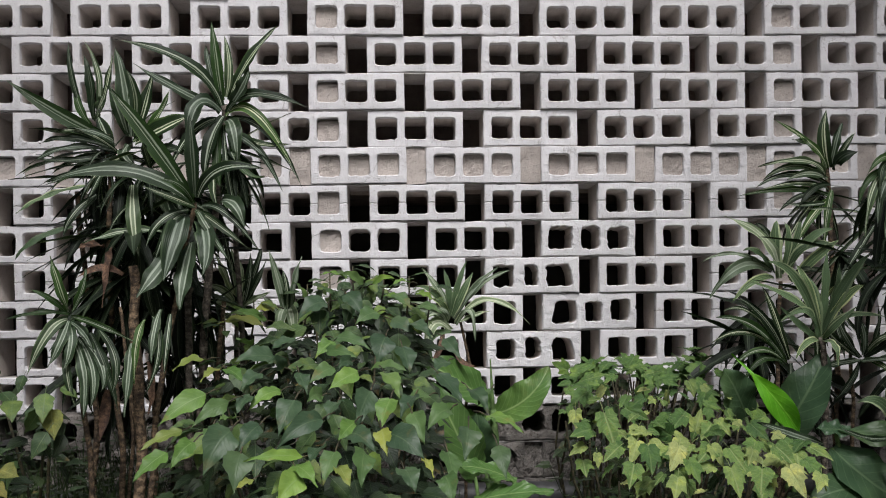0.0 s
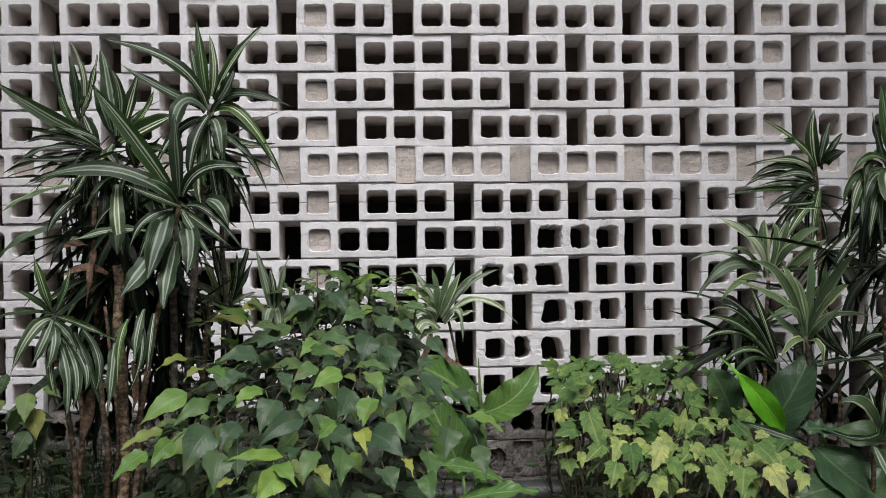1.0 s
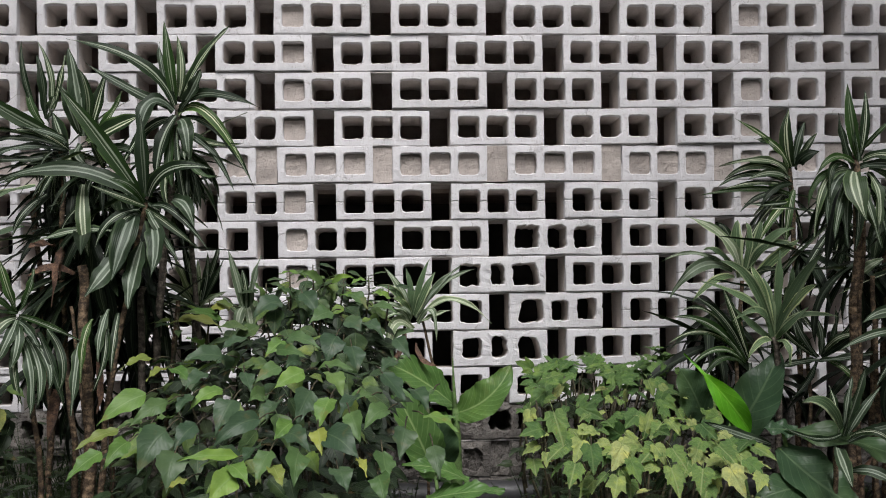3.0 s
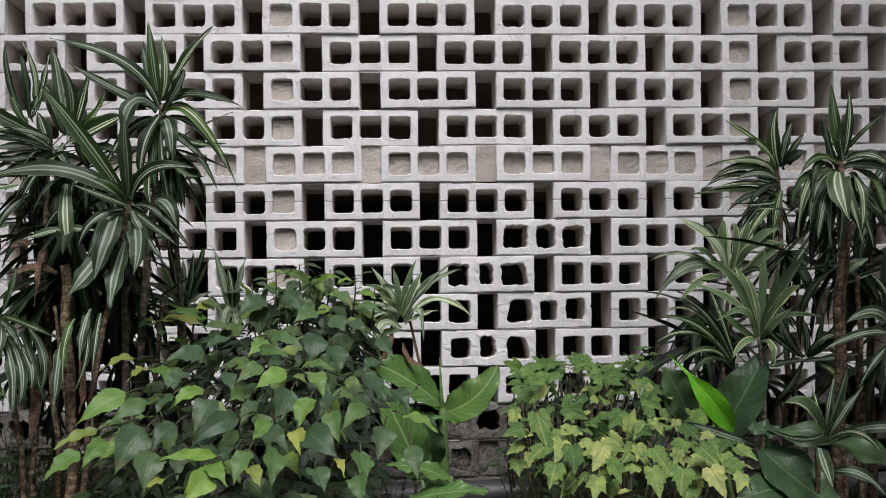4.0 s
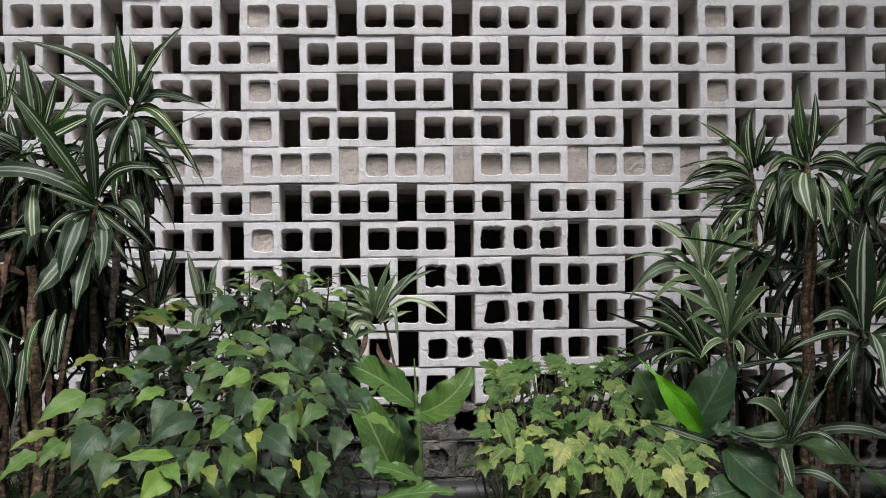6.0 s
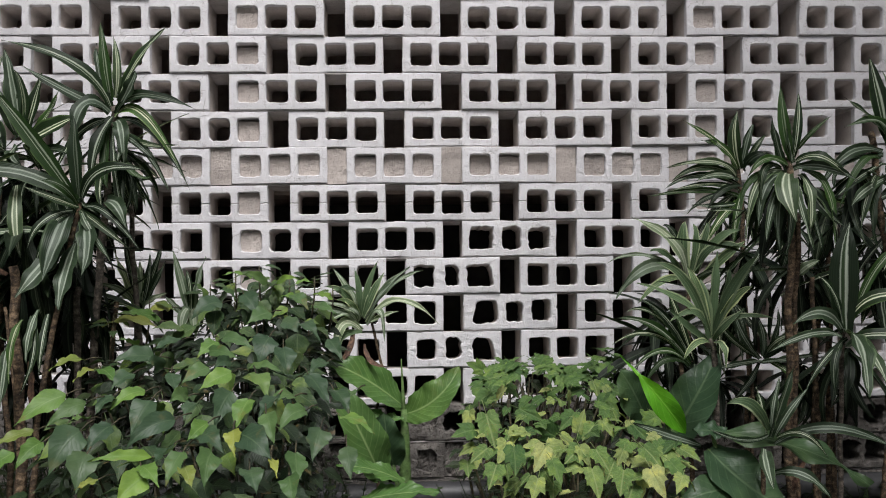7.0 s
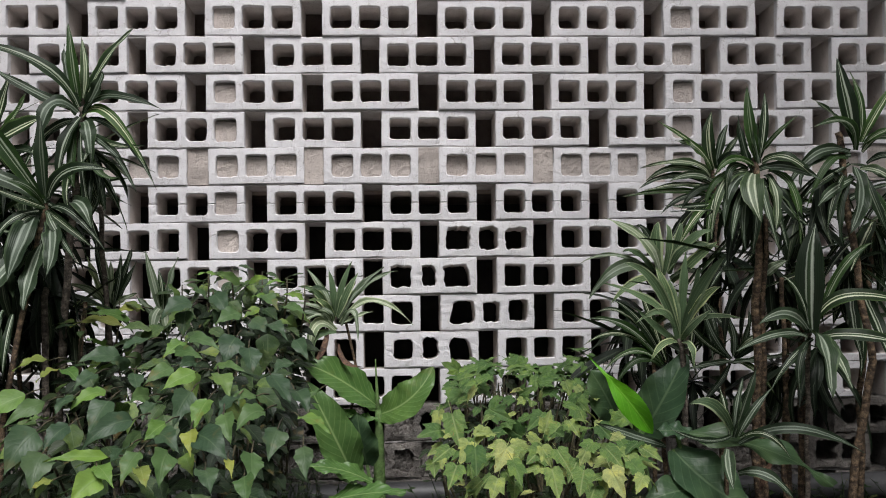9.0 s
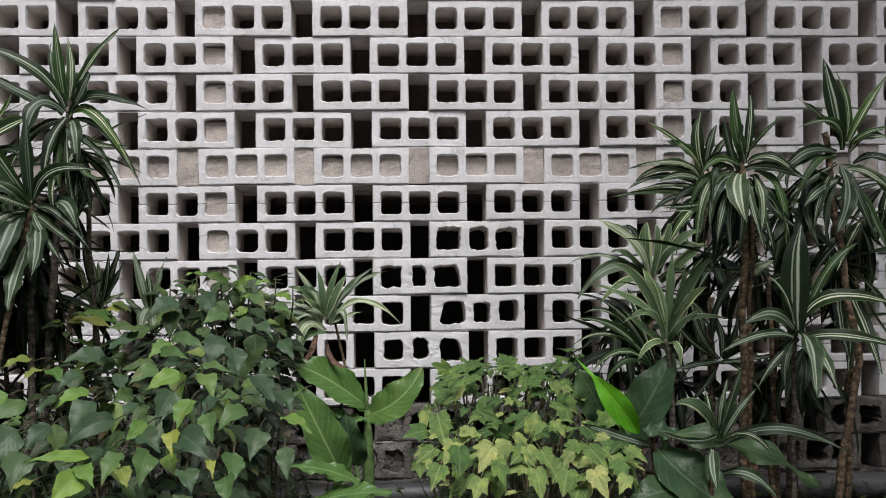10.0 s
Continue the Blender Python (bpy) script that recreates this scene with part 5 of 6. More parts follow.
strap_leaf(p, (1.757, -0.560, 0.994), (1.708, -0.580, 1.139), (1.667, -0.560, 1.181), 0.027, "dark")
strap_leaf(p, (1.791, -0.560, 0.985), (1.848, -0.610, 1.015), (1.927, -0.620, 0.994), 0.028, "dark")
Rooted(p).settle()

p = plant_at("dracaena", 1.68, -1.05, "pale green striped dracaena on a ringed grey cane", group=GROVE_E)
cane(p, [(1.70, -1.05, -0.05), (1.70, -1.05, 0.4), (1.68, -1.09, 0.66), (1.665, -1.1, 0.82)], 0.018, GREY_CANE)
strap_leaf(p, (1.662, -1.100, 0.819), (1.575, -1.150, 0.994), (1.474, -1.160, 1.057), 0.032, "pale")
strap_leaf(p, (1.662, -1.100, 0.822), (1.622, -1.120, 0.961), (1.590, -1.100, 1.044), 0.031, "pale")
strap_leaf(p, (1.665, -1.100, 0.826), (1.668, -1.120, 0.974), (1.686, -1.100, 1.088), 0.033, "pale")
strap_leaf(p, (1.669, -1.100, 0.826), (1.716, -1.150, 0.978), (1.794, -1.160, 1.077), 0.037, "pale")
strap_leaf(p, (1.658, -1.100, 0.816), (1.640, -1.120, 0.926), (1.632, -1.100, 1.005), 0.038, "pale")
strap_leaf(p, (1.651, -1.100, 0.844), (1.596, -1.150, 0.907), (1.514, -1.160, 0.875), 0.024, "pale")
strap_leaf(p, (1.676, -1.100, 0.826), (1.725, -1.150, 0.888), (1.847, -1.160, 0.881), 0.020, "pale")
strap_leaf(p, (1.655, -1.100, 0.847), (1.565, -1.150, 0.935), (1.418, -1.160, 0.996), 0.029, "pale")
strap_leaf(p, (1.676, -1.100, 0.847), (1.722, -1.150, 0.944), (1.775, -1.160, 0.981), 0.029, "pale")
strap_leaf(p, (1.673, -1.100, 0.829), (1.703, -1.120, 0.960), (1.728, -1.100, 1.046), 0.026, "pale")
strap_leaf(p, (1.655, -1.100, 0.812), (1.582, -1.150, 0.859), (1.511, -1.160, 0.921), 0.022, "pale")
strap_leaf(p, (1.669, -1.100, 0.808), (1.686, -1.150, 0.858), (1.754, -1.160, 0.918), 0.022, "pale")
strap_leaf(p, (1.658, -1.100, 0.808), (1.599, -1.150, 0.808), (1.558, -1.160, 0.758), 0.022, "pale")
strap_leaf(p, (1.669, -1.100, 0.808), (1.686, -1.150, 0.798), (1.689, -1.160, 0.738), 0.024, "pale")
Rooted(p).settle()

p = plant_at("dracaena", 1.97, -1.35, "dark dracaena with one broad upright leaf", group=GROVE_E)
cane(p, [(2.01, -1.22, -0.05), (2.0, -1.24, 0.4), (1.99, -1.3, 0.86)], 0.013, GREY_CANE)
strap_leaf(p, (1.986, -1.320, 0.852), (1.972, -1.340, 1.032), (1.999, -1.320, 1.168), 0.083, "dark")
strap_leaf(p, (1.986, -1.320, 0.852), (1.972, -1.440, 0.819), (1.951, -1.520, 0.695), 0.061, "silver")
strap_leaf(p, (1.992, -1.320, 0.852), (1.998, -1.440, 0.806), (2.007, -1.520, 0.721), 0.038, "silver")
strap_leaf(p, (1.974, -1.320, 0.839), (1.864, -1.370, 0.855), (1.734, -1.380, 0.804), 0.025, "silver")
strap_leaf(p, (2.003, -1.320, 0.897), (2.086, -1.370, 0.961), (2.277, -1.380, 0.923), 0.044, "dark")
strap_leaf(p, (1.999, -1.320, 0.835), (2.108, -1.370, 0.848), (2.276, -1.380, 0.808), 0.038, "dark")
strap_leaf(p, (1.973, -1.320, 0.862), (1.890, -1.370, 0.912), (1.805, -1.380, 0.882), 0.038, "silver")
strap_leaf(p, (1.976, -1.320, 0.875), (1.927, -1.370, 0.969), (1.874, -1.380, 1.021), 0.025, "dark")
strap_leaf(p, (1.982, -1.320, 0.835), (1.928, -1.370, 0.777), (1.926, -1.380, 0.683), 0.024, "dark")
strap_leaf(p, (1.999, -1.320, 0.868), (2.061, -1.340, 1.031), (2.168, -1.320, 1.111), 0.029, "dark")
strap_leaf(p, (1.989, -1.320, 0.835), (1.899, -1.370, 0.778), (1.842, -1.380, 0.700), 0.020, "dark")
strap_leaf(p, (1.877, -1.200, 0.367), (1.883, -1.220, 0.422), (1.918, -1.230, 0.491), 0.020, "dry")
Rooted(p).settle()

p = plant_at("dracaena", 1.70, -1.50, "low striped dracaena with short stiff leaves", group=GROVE_E)
cane(p, [(1.69, -1.45, -0.05), (1.67, -1.5, 0.56)], 0.013)
strap_leaf(p, (1.691, -1.500, 0.592), (1.715, -1.520, 0.690), (1.757, -1.500, 0.783), 0.030, "dark")
strap_leaf(p, (1.678, -1.500, 0.600), (1.660, -1.520, 0.673), (1.652, -1.500, 0.728), 0.024, "dark")
strap_leaf(p, (1.685, -1.500, 0.609), (1.621, -1.550, 0.688), (1.552, -1.560, 0.694), 0.032, "pale")
strap_leaf(p, (1.703, -1.500, 0.596), (1.733, -1.520, 0.663), (1.794, -1.500, 0.722), 0.022, "silver")
strap_leaf(p, (1.675, -1.500, 0.560), (1.635, -1.620, 0.544), (1.619, -1.700, 0.504), 0.034, "silver")
strap_leaf(p, (1.703, -1.500, 0.575), (1.837, -1.550, 0.624), (2.020, -1.560, 0.557), 0.029, "silver")
strap_leaf(p, (1.702, -1.500, 0.496), (1.760, -1.550, 0.501), (1.828, -1.560, 0.440), 0.029, "silver")
strap_leaf(p, (1.694, -1.500, 0.603), (1.691, -1.520, 0.679), (1.717, -1.500, 0.751), 0.021, "silver")
strap_leaf(p, (1.709, -1.500, 0.590), (1.761, -1.550, 0.608), (1.820, -1.560, 0.547), 0.020, "dark")
strap_leaf(p, (1.685, -1.500, 0.597), (1.596, -1.550, 0.596), (1.503, -1.560, 0.630), 0.018, "dark")
strap_leaf(p, (1.533, -1.400, 0.551), (1.431, -1.420, 0.586), (1.335, -1.430, 0.624), 0.030, "silver")
Rooted(p).settle()

p = plant_at("dracaena", 1.86, -0.85, "narrow-leaved dracaena with thin pale midribs", group=GROVE_E)
cane(p, [(1.90, -0.85, -0.05), (1.88, -0.85, 0.74)], 0.012)
strap_leaf(p, (1.913, -0.850, 0.722), (1.845, -0.870, 0.809), (1.822, -0.850, 0.903), 0.024, "silver")
strap_leaf(p, (1.921, -0.850, 0.730), (1.915, -0.870, 0.808), (1.891, -0.850, 0.883), 0.024, "silver")
strap_leaf(p, (1.932, -0.850, 0.737), (1.969, -0.900, 0.795), (2.030, -0.910, 0.795), 0.022, "silver")
strap_leaf(p, (1.921, -0.850, 0.715), (1.820, -0.900, 0.711), (1.741, -0.910, 0.695), 0.022, "silver")
strap_leaf(p, (1.913, -0.850, 0.711), (1.991, -0.900, 0.727), (2.106, -0.910, 0.745), 0.022, "silver")
strap_leaf(p, (1.925, -0.850, 0.726), (1.961, -0.870, 0.811), (1.977, -0.850, 0.895), 0.022, "dark")
strap_leaf(p, (1.936, -0.850, 0.714), (1.987, -0.900, 0.682), (2.040, -0.910, 0.607), 0.022, "dark")
strap_leaf(p, (1.909, -0.850, 0.707), (1.853, -0.900, 0.647), (1.793, -0.910, 0.589), 0.022, "dark")
strap_leaf(p, (1.928, -0.850, 0.722), (2.007, -0.900, 0.795), (2.099, -0.910, 0.869), 0.026, "dark")
strap_leaf(p, (1.936, -0.850, 0.730), (2.038, -0.870, 0.848), (2.086, -0.850, 0.941), 0.024, "dark")
strap_leaf(p, (1.905, -0.850, 0.726), (1.798, -0.900, 0.798), (1.739, -0.910, 0.874), 0.022, "dark")
Rooted(p).settle()

p = plant_at("dracaena", 1.70, -0.70, "dark low dracaena with narrow leaves", group=GROVE_E)
cane(p, [(1.70, -0.68, -0.05), (1.69, -0.7, 0.70)], 0.014)
head(p, (1.68, -0.5, 0.74), 24, 0.26, lift=(-55, 40), seed=47, kind="deep")
head(p, (1.86, -0.6, 0.62), 16, 0.26, lift=(-40, 50), seed=48, kind="deep")
strap_leaf(p, (1.721, -0.700, 0.692), (1.590, -0.750, 0.821), (1.451, -0.760, 0.859), 0.033, "dark")
strap_leaf(p, (1.721, -0.700, 0.692), (1.574, -0.750, 0.802), (1.430, -0.760, 0.766), 0.023, "dark")
strap_leaf(p, (1.721, -0.700, 0.688), (1.605, -0.750, 0.743), (1.496, -0.760, 0.672), 0.023, "dark")
strap_leaf(p, (1.725, -0.700, 0.700), (1.630, -0.750, 0.844), (1.530, -0.760, 0.925), 0.029, "dark")
strap_leaf(p, (1.733, -0.700, 0.704), (1.674, -0.720, 0.861), (1.639, -0.700, 0.960), 0.027, "dark")
strap_leaf(p, (1.717, -0.700, 0.684), (1.613, -0.750, 0.708), (1.535, -0.760, 0.612), 0.023, "dark")
strap_leaf(p, (1.729, -0.700, 0.700), (1.587, -0.750, 0.865), (1.475, -0.760, 0.877), 0.021, "dark")
strap_leaf(p, (1.737, -0.700, 0.688), (1.703, -0.750, 0.608), (1.641, -0.760, 0.552), 0.027, "dark")
Rooted(p).settle()

p = plant_at("dracaena", 2.3, -0.95, STRIPED, group=GROVE_E)
cane(p, [(2.30, -0.95, -0.05), (2.31, -0.95, 0.6), (2.33, -1.0, 1.15)], 0.018)
cane(p, [(2.12, -0.85, -0.05), (2.10, -0.85, 0.5), (2.12, -0.85, 1.0)], 0.018)
cane(p, [(2.24, -0.7, -0.05), (2.22, -0.7, 0.9)], 0.022)
head(p, (2.33, -1.0, 1.18), 18, 0.28, lift=(-70, 40), seed=43)
head(p, (2.12, -0.85, 1.02), 16, 0.26, lift=(-60, 30), seed=45, kind="deep")
head(p, (2.08, -0.8, 0.70), 14, 0.26, lift=(-60, 30), seed=46, kind="deep")
Rooted(p).settle()

p = plant_at("dracaena", 2.2, -0.75, "crowded dracaena with many hanging dark leaves", group=GROVE_E)
cane(p, [(2.20, -0.75, -0.05), (2.18, -0.78, 0.6), (2.20, -0.75, 1.22)], 0.016)
cane(p, [(2.02, -1.0, -0.05), (2.04, -1.0, 0.5), (2.03, -1.0, 1.0)], 0.015)
head(p, (2.20, -0.75, 1.24), 18, 0.26, lift=(-75, 30), seed=61, kind="deep")
head(p, (2.03, -0.9, 1.05), 16, 0.26, lift=(-75, 30), seed=62, kind="deep")
head(p, (2.25, -1.0, 1.05), 18, 0.28, lift=(-80, 20), seed=63)
head(p, (2.12, -1.05, 0.78), 14, 0.28, lift=(-60, 30), seed=64, kind="deep")
head(p, (2.45, -0.95, 1.32), 22, 0.28, lift=(-75, 50), seed=65)
head(p, (1.92, -0.7, 1.08), 18, 0.24, lift=(-75, 20), seed=66, kind="deep")
for x, z, n, seed in ((2.05, 1.20, 20, 411), (2.36, 1.12, 14, 412), (1.86, 0.92, 22, 414)):
    head(p, (x, -0.72, z), n, 0.24, (0, 0), (-85, 25), "dark", seed, 0.8)
Rooted(p).settle()



# ---- bushes ----
def leaf_on_stalk(profile, width, mat, bend, seed, wave=0.018, fold=0.30, cols=4, n=16, stalk=0.35):
    """A broad leaf of unit length with its stalk."""
    me = ribbon([q + Vector((stalk, 0, 0)) for q in bent(1.0, bend, 0.1 * math.sin(seed), n)], width, (0, 0, 1), [mat], fold, cols, profile, wave, seed, 0.0, 0.30)
    v = [tuple(q.co) for q in me.vertices]
    f = [tuple(q.vertices) for q in me.polygons]
    layer = me.uv_layers[0].data
    uv = [(0, 0)] * len(v)
    for loop in me.loops:
        uv[loop.vertex_index] = tuple(layer[loop.index].uv)
    tv, tf = tube([(0, 0, -0.06), (stalk * 0.5, 0, 0.0), (stalk, 0, 0)], [0.012, 0.011, 0.009], 4)
    add(v, f, tv, tf)
    uv += [(0.5, 0.0)] * len(tv)
    return mesh_of("leaf", v, f, [mat], uvs=uv, smooth=True)


def leaf_set(profile, width, mat, count, seed, **more):
    rng = random.Random(seed)
    return [leaf_on_stalk(profile, width * rng.uniform(0.85, 1.15), mat, rng.uniform(0, 48), rng.uniform(0, 6), fold=rng.uniform(0.10, 0.38), **more) for _ in range(count)]


def palmate(mat, seed):
    """A leaf of unit length with five pointed lobes, cupped a little, with its stalk."""
    rng = random.Random(seed)
    tip, inner, outer = 1.0, rng.uniform(0.60, 0.76), rng.uniform(0.36, 0.48)
    half = [(0, tip), (8, 0.82), (15, 0.68), (22, 0.58), (30, inner * 0.86), (37, inner), (47, inner * 0.74), (58, 0.44), (70, outer * 0.92), (80, outer), (95, outer * 0.80), (120, 0.32), (150, 0.2)]
    ring = half + [(180, 0.07)] + [(360 - a, r) for a, r in reversed(half[1:])]
    sag, stalk = rng.uniform(0.05, 0.55), 0.5
    v, uv, f = [], [], []
    for share in (0.0, 0.5, 1.0):
        for a, r in ring:
            k = r * share * (1 + rng.uniform(-0.05, 0.05))
            x, y = k * math.cos(radians(a)), k * math.sin(radians(a))
            z = 0.22 * abs(y) - sag * max(0.0, x) ** 2 * 0.6 - 0.30 * y * y + 0.03 * math.sin(a * 0.19 + seed) * share
            v.append((stalk + 0.08 + x, y, z))
            uv.append((min(1, max(0, 0.5 + y / 1.2)), min(1, max(0, x))))
    n = len(ring)
    for i in range(n):
        j = (i + 1) % n
        f.append((i, n + i, n + j))
        f.append((n + i, 2 * n + i, 2 * n + j, n + j))
    tv, tf = tube([(0, 0, -0.06), (stalk * 0.5, 0, 0.0), (stalk + 0.08, 0, 0)], [0.014, 0.013, 0.011], 4)
    add(v, f, tv, tf)
    uv += [(0.5, 0.0)] * len(tv)
    return mesh_of("leaf", v, f, [mat], uvs=uv, smooth=True)


def joined(meshes, poses, mat, name):
    v, f, uv = [], [], []
    for me, m in zip(meshes, poses):
        n = len(v)
        v += [tuple(m @ q.co) for q in me.vertices]
        f += [tuple(i + n for i in q.vertices) for q in me.polygons]
        part_uv = [(0, 0)] * len(me.vertices)
        layer = me.uv_layers[0].data
        for loop in me.loops:
            part_uv[loop.vertex_index] = tuple(layer[loop.index].uv)
        uv += part_uv
    return mesh_of(name, v, f, [mat], uvs=uv, smooth=True)


def bush(plant, knots, count, size, leaves, deep, shaded_mat, seed, deep_count, stems, root, droop=0.42, packed=1.0, back=0.0):
    """A mound of leaves. knots: from its back to its front, how far out, how high, and from where to where it reaches."""
    rng = random.Random(seed)
    base = plant.location

    def spot(u, s):
        q = s * (len(knots) - 1)
        i = min(int(q), len(knots) - 2)
        a, b = Vector(knots[i]), Vector(knots[i + 1])
        y, z, l, r = a.lerp(b, q - i)
        out = (2 * u - 1)
        return Vector((l + (r - l) * u, y + 0.05 * out * out, z - 0.05 * out ** 4 + 0.09 * noise.noise(Vector((u * 4 + seed, s * 5, 0))))), out

    def turned(out, wild):
        way = Vector((out * 0.5 + rng.uniform(-wild, wild) * 1.25, -0.5 + rng.uniform(-wild, wild) * 0.7, -droop + rng.uniform(-0.6, 0.6)))
        face = Vector((rng.uniform(-0.7, 0.7) + out * 0.2, -0.30 + rng.uniform(-0.45, 0.35), 1.0))
        return way, face

    cols = max(1, int(math.sqrt(count)))
    tips = []
    for i in range(count):
        u = ((i % cols) + rng.uniform(0, 1)) / cols
        s = ((i // cols + rng.uniform(0, 1)) / (count / cols)) ** packed
        at, out = spot(min(1, u), min(0.999, s))
        way, face = turned(out, 0.75)
        grown = size * rng.uniform(0.62, 1.25)
        at = at - way.normalized() * grown * 0.6 + Vector((0, back + rng.uniform(-0.03, 0.05), rng.uniform(-0.03, 0.03) - back * 0.5))
        old = rng.random() < (s - 0.15) * 1.2
        under("leaf", rng.choice(leaves[1] if old else leaves[0]), plant, aim(at - base, way, face, grown))
        if i % max(1, count // stems) == 0:
            tips.append(at)
    # Inner leaves wear the darkened copy, so gaps in the mound read as shade.
    ms, ps = [], []
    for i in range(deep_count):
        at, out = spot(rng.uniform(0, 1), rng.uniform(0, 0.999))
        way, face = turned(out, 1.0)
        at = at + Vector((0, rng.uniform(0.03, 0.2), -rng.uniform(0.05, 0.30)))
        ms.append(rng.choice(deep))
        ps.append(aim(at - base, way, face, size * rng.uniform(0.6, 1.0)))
    under("inner_foliage", joined(ms, ps, shaded_mat, "inner_foliage"), plant)["kind"] = "stuff"
    for at in tips:
        at = at - Vector((0, -0.02, 0.07))
        foot = Vector((root[0] + (at.x - root[0]) * 0.55 + rng.uniform(-0.06, 0.06), at.y * 0.9 + rng.uniform(0.0, 0.15), -0.04))
        mid = foot.lerp(at, 0.55) + Vector((rng.uniform(-0.04, 0.04), rng.uniform(-0.03, 0.03), 0.03))
        v, f = tube([foot - base, foot.lerp(mid, 0.5) - base, mid - base, mid.lerp(at, 0.5) - base, at - base], [0.006, 0.0055, 0.005, 0.004, 0.003], 5)
        under("stem", mesh_of("stem", v, f, [TWIG], smooth=True), plant)


BUSH_LOOK = {"light": FRESH, "mid": MIDDLE, "deep": SHADY, "yellow": FADED, "olive": OLIVE}


def bush_leaf(plant, base, tip, width, kind):
    """One pointed leaf that stands out at the front of a bush, on a short red-brown stalk."""
    a, b = Vector(base), Vector(tip)
    rng = random.Random(int(a.x * 8000 + b.z * 9000))
    bow = Vector((0, -0.5, 1)).normalized() * (b - a).length * rng.uniform(0.06, 0.20)
    facing = Vector((rng.uniform(-0.6, 0.6), -0.75, rng.uniform(0.2, 1.2)))
    outline = shouldered if rng.random() < 0.35 else ovate
    line = arc(a, (a + b) / 2 + bow, b, 14)
    leaf = under("leaf", ribbon(line, width, facing, [BUSH_LOOK[kind]], rng.uniform(0.12, 0.34), 6, outline, 0.0035, rng.uniform(0, 6), 0.0016, 0.20), plant)
    foot = a + (a - b).normalized() * 0.035 + Vector((0, 0.04, -0.01))
    v, f = tube([foot, foot.lerp(a, 0.5) + Vector((0, 0, 0.004)), a], [0.0022, 0.002, 0.0016], 4)
    under("stalk", mesh_of("stalk", v, f, [TWIG], smooth=True), leaf)


p = plant_at("poinsettia_bush", 0.2, -1.3, "dense green poinsettia bush with drooping pointed leaves", "bush")
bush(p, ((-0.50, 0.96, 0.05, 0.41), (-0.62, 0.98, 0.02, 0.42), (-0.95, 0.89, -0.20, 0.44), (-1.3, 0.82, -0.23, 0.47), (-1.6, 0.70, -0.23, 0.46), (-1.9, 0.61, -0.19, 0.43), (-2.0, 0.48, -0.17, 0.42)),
     170, 0.088, (leaf_set(ovate, 0.56, POINSETTIA, 12, 3), leaf_set(shouldered, 0.58, POINSETTIA, 8, 13)), leaf_set(ovate, 0.6, POINSETTIA_SHADED, 4, 4, n=6), POINSETTIA_SHADED, 51, 1250, 50, (0.2, -1.2), packed=1.3, back=0.07)

grown = list(p.children)
bush_leaf(p, (-0.102, -1.684, 0.765), (-0.201, -1.744, 0.702), 0.057, "light")
bush_leaf(p, (-0.041, -1.725, 0.752), (-0.117, -1.785, 0.703), 0.042, "mid")
bush_leaf(p, (-0.130, -1.813, 0.704), (-0.211, -1.873, 0.672), 0.031, "yellow")
bush_leaf(p, (-0.097, -1.848, 0.685), (-0.137, -1.908, 0.634), 0.042, "light")
bush_leaf(p, (-0.151, -1.871, 0.668), (-0.209, -1.931, 0.619), 0.048, "light")
bush_leaf(p, (-0.017, -1.841, 0.707), (-0.067, -1.901, 0.621), 0.077, "deep")
bush_leaf(p, (0.012, -1.885, 0.665), (0.007, -1.945, 0.592), 0.071, "deep")
bush_leaf(p, (0.042, -1.808, 0.712), (0.003, -1.868, 0.664), 0.050, "deep")
bush_leaf(p, (-0.172, -1.330, 0.808), (-0.248, -1.390, 0.786), 0.040, "yellow")
bush_leaf(p, (-0.120, -1.405, 0.792), (-0.159, -1.465, 0.765), 0.039, "yellow")
bush_leaf(p, (-0.104, -1.409, 0.792), (-0.044, -1.469, 0.760), 0.045, "light")
bush_leaf(p, (0.009, -1.288, 0.807), (-0.090, -1.348, 0.803), 0.067, "deep")
bush_leaf(p, (0.066, -1.611, 0.759), (-0.006, -1.671, 0.720), 0.044, "light")
bush_leaf(p, (0.116, -1.747, 0.758), (0.085, -1.807, 0.686), 0.061, "deep")
bush_leaf(p, (0.183, -1.800, 0.721), (0.087, -1.860, 0.666), 0.052, "deep")
bush_leaf(p, (0.257, -1.794, 0.711), (0.223, -1.854, 0.682), 0.048, "light")
bush_leaf(p, (0.291, -1.679, 0.766), (0.259, -1.739, 0.687), 0.065, "deep")
bush_leaf(p, (0.339, -1.716, 0.751), (0.316, -1.776, 0.690), 0.057, "light")
bush_leaf(p, (0.338, -1.827, 0.690), (0.415, -1.887, 0.643), 0.073, "deep")
bush_leaf(p, (0.319, -1.818, 0.699), (0.332, -1.878, 0.650), 0.042, "yellow")
bush_leaf(p, (0.243, -1.820, 0.690), (0.309, -1.880, 0.658), 0.059, "deep")
bush_leaf(p, (0.282, -1.877, 0.663), (0.276, -1.937, 0.596), 0.057, "mid")
bush_leaf(p, (0.225, -1.893, 0.635), (0.254, -1.953, 0.600), 0.039, "yellow")
bush_leaf(p, (0.131, -1.892, 0.637), (0.185, -1.952, 0.604), 0.048, "light")
bush_leaf(p, (0.144, -1.853, 0.648), (0.022, -1.913, 0.654), 0.030, "light")
bush_leaf(p, (0.145, -1.920, 0.621), (0.101, -1.980, 0.580), 0.063, "light")
bush_leaf(p, (0.043, -1.910, 0.614), (0.012, -1.970, 0.606), 0.020, "yellow")
bush_leaf(p, (0.390, -1.789, 0.728), (0.416, -1.849, 0.667), 0.048, "mid")
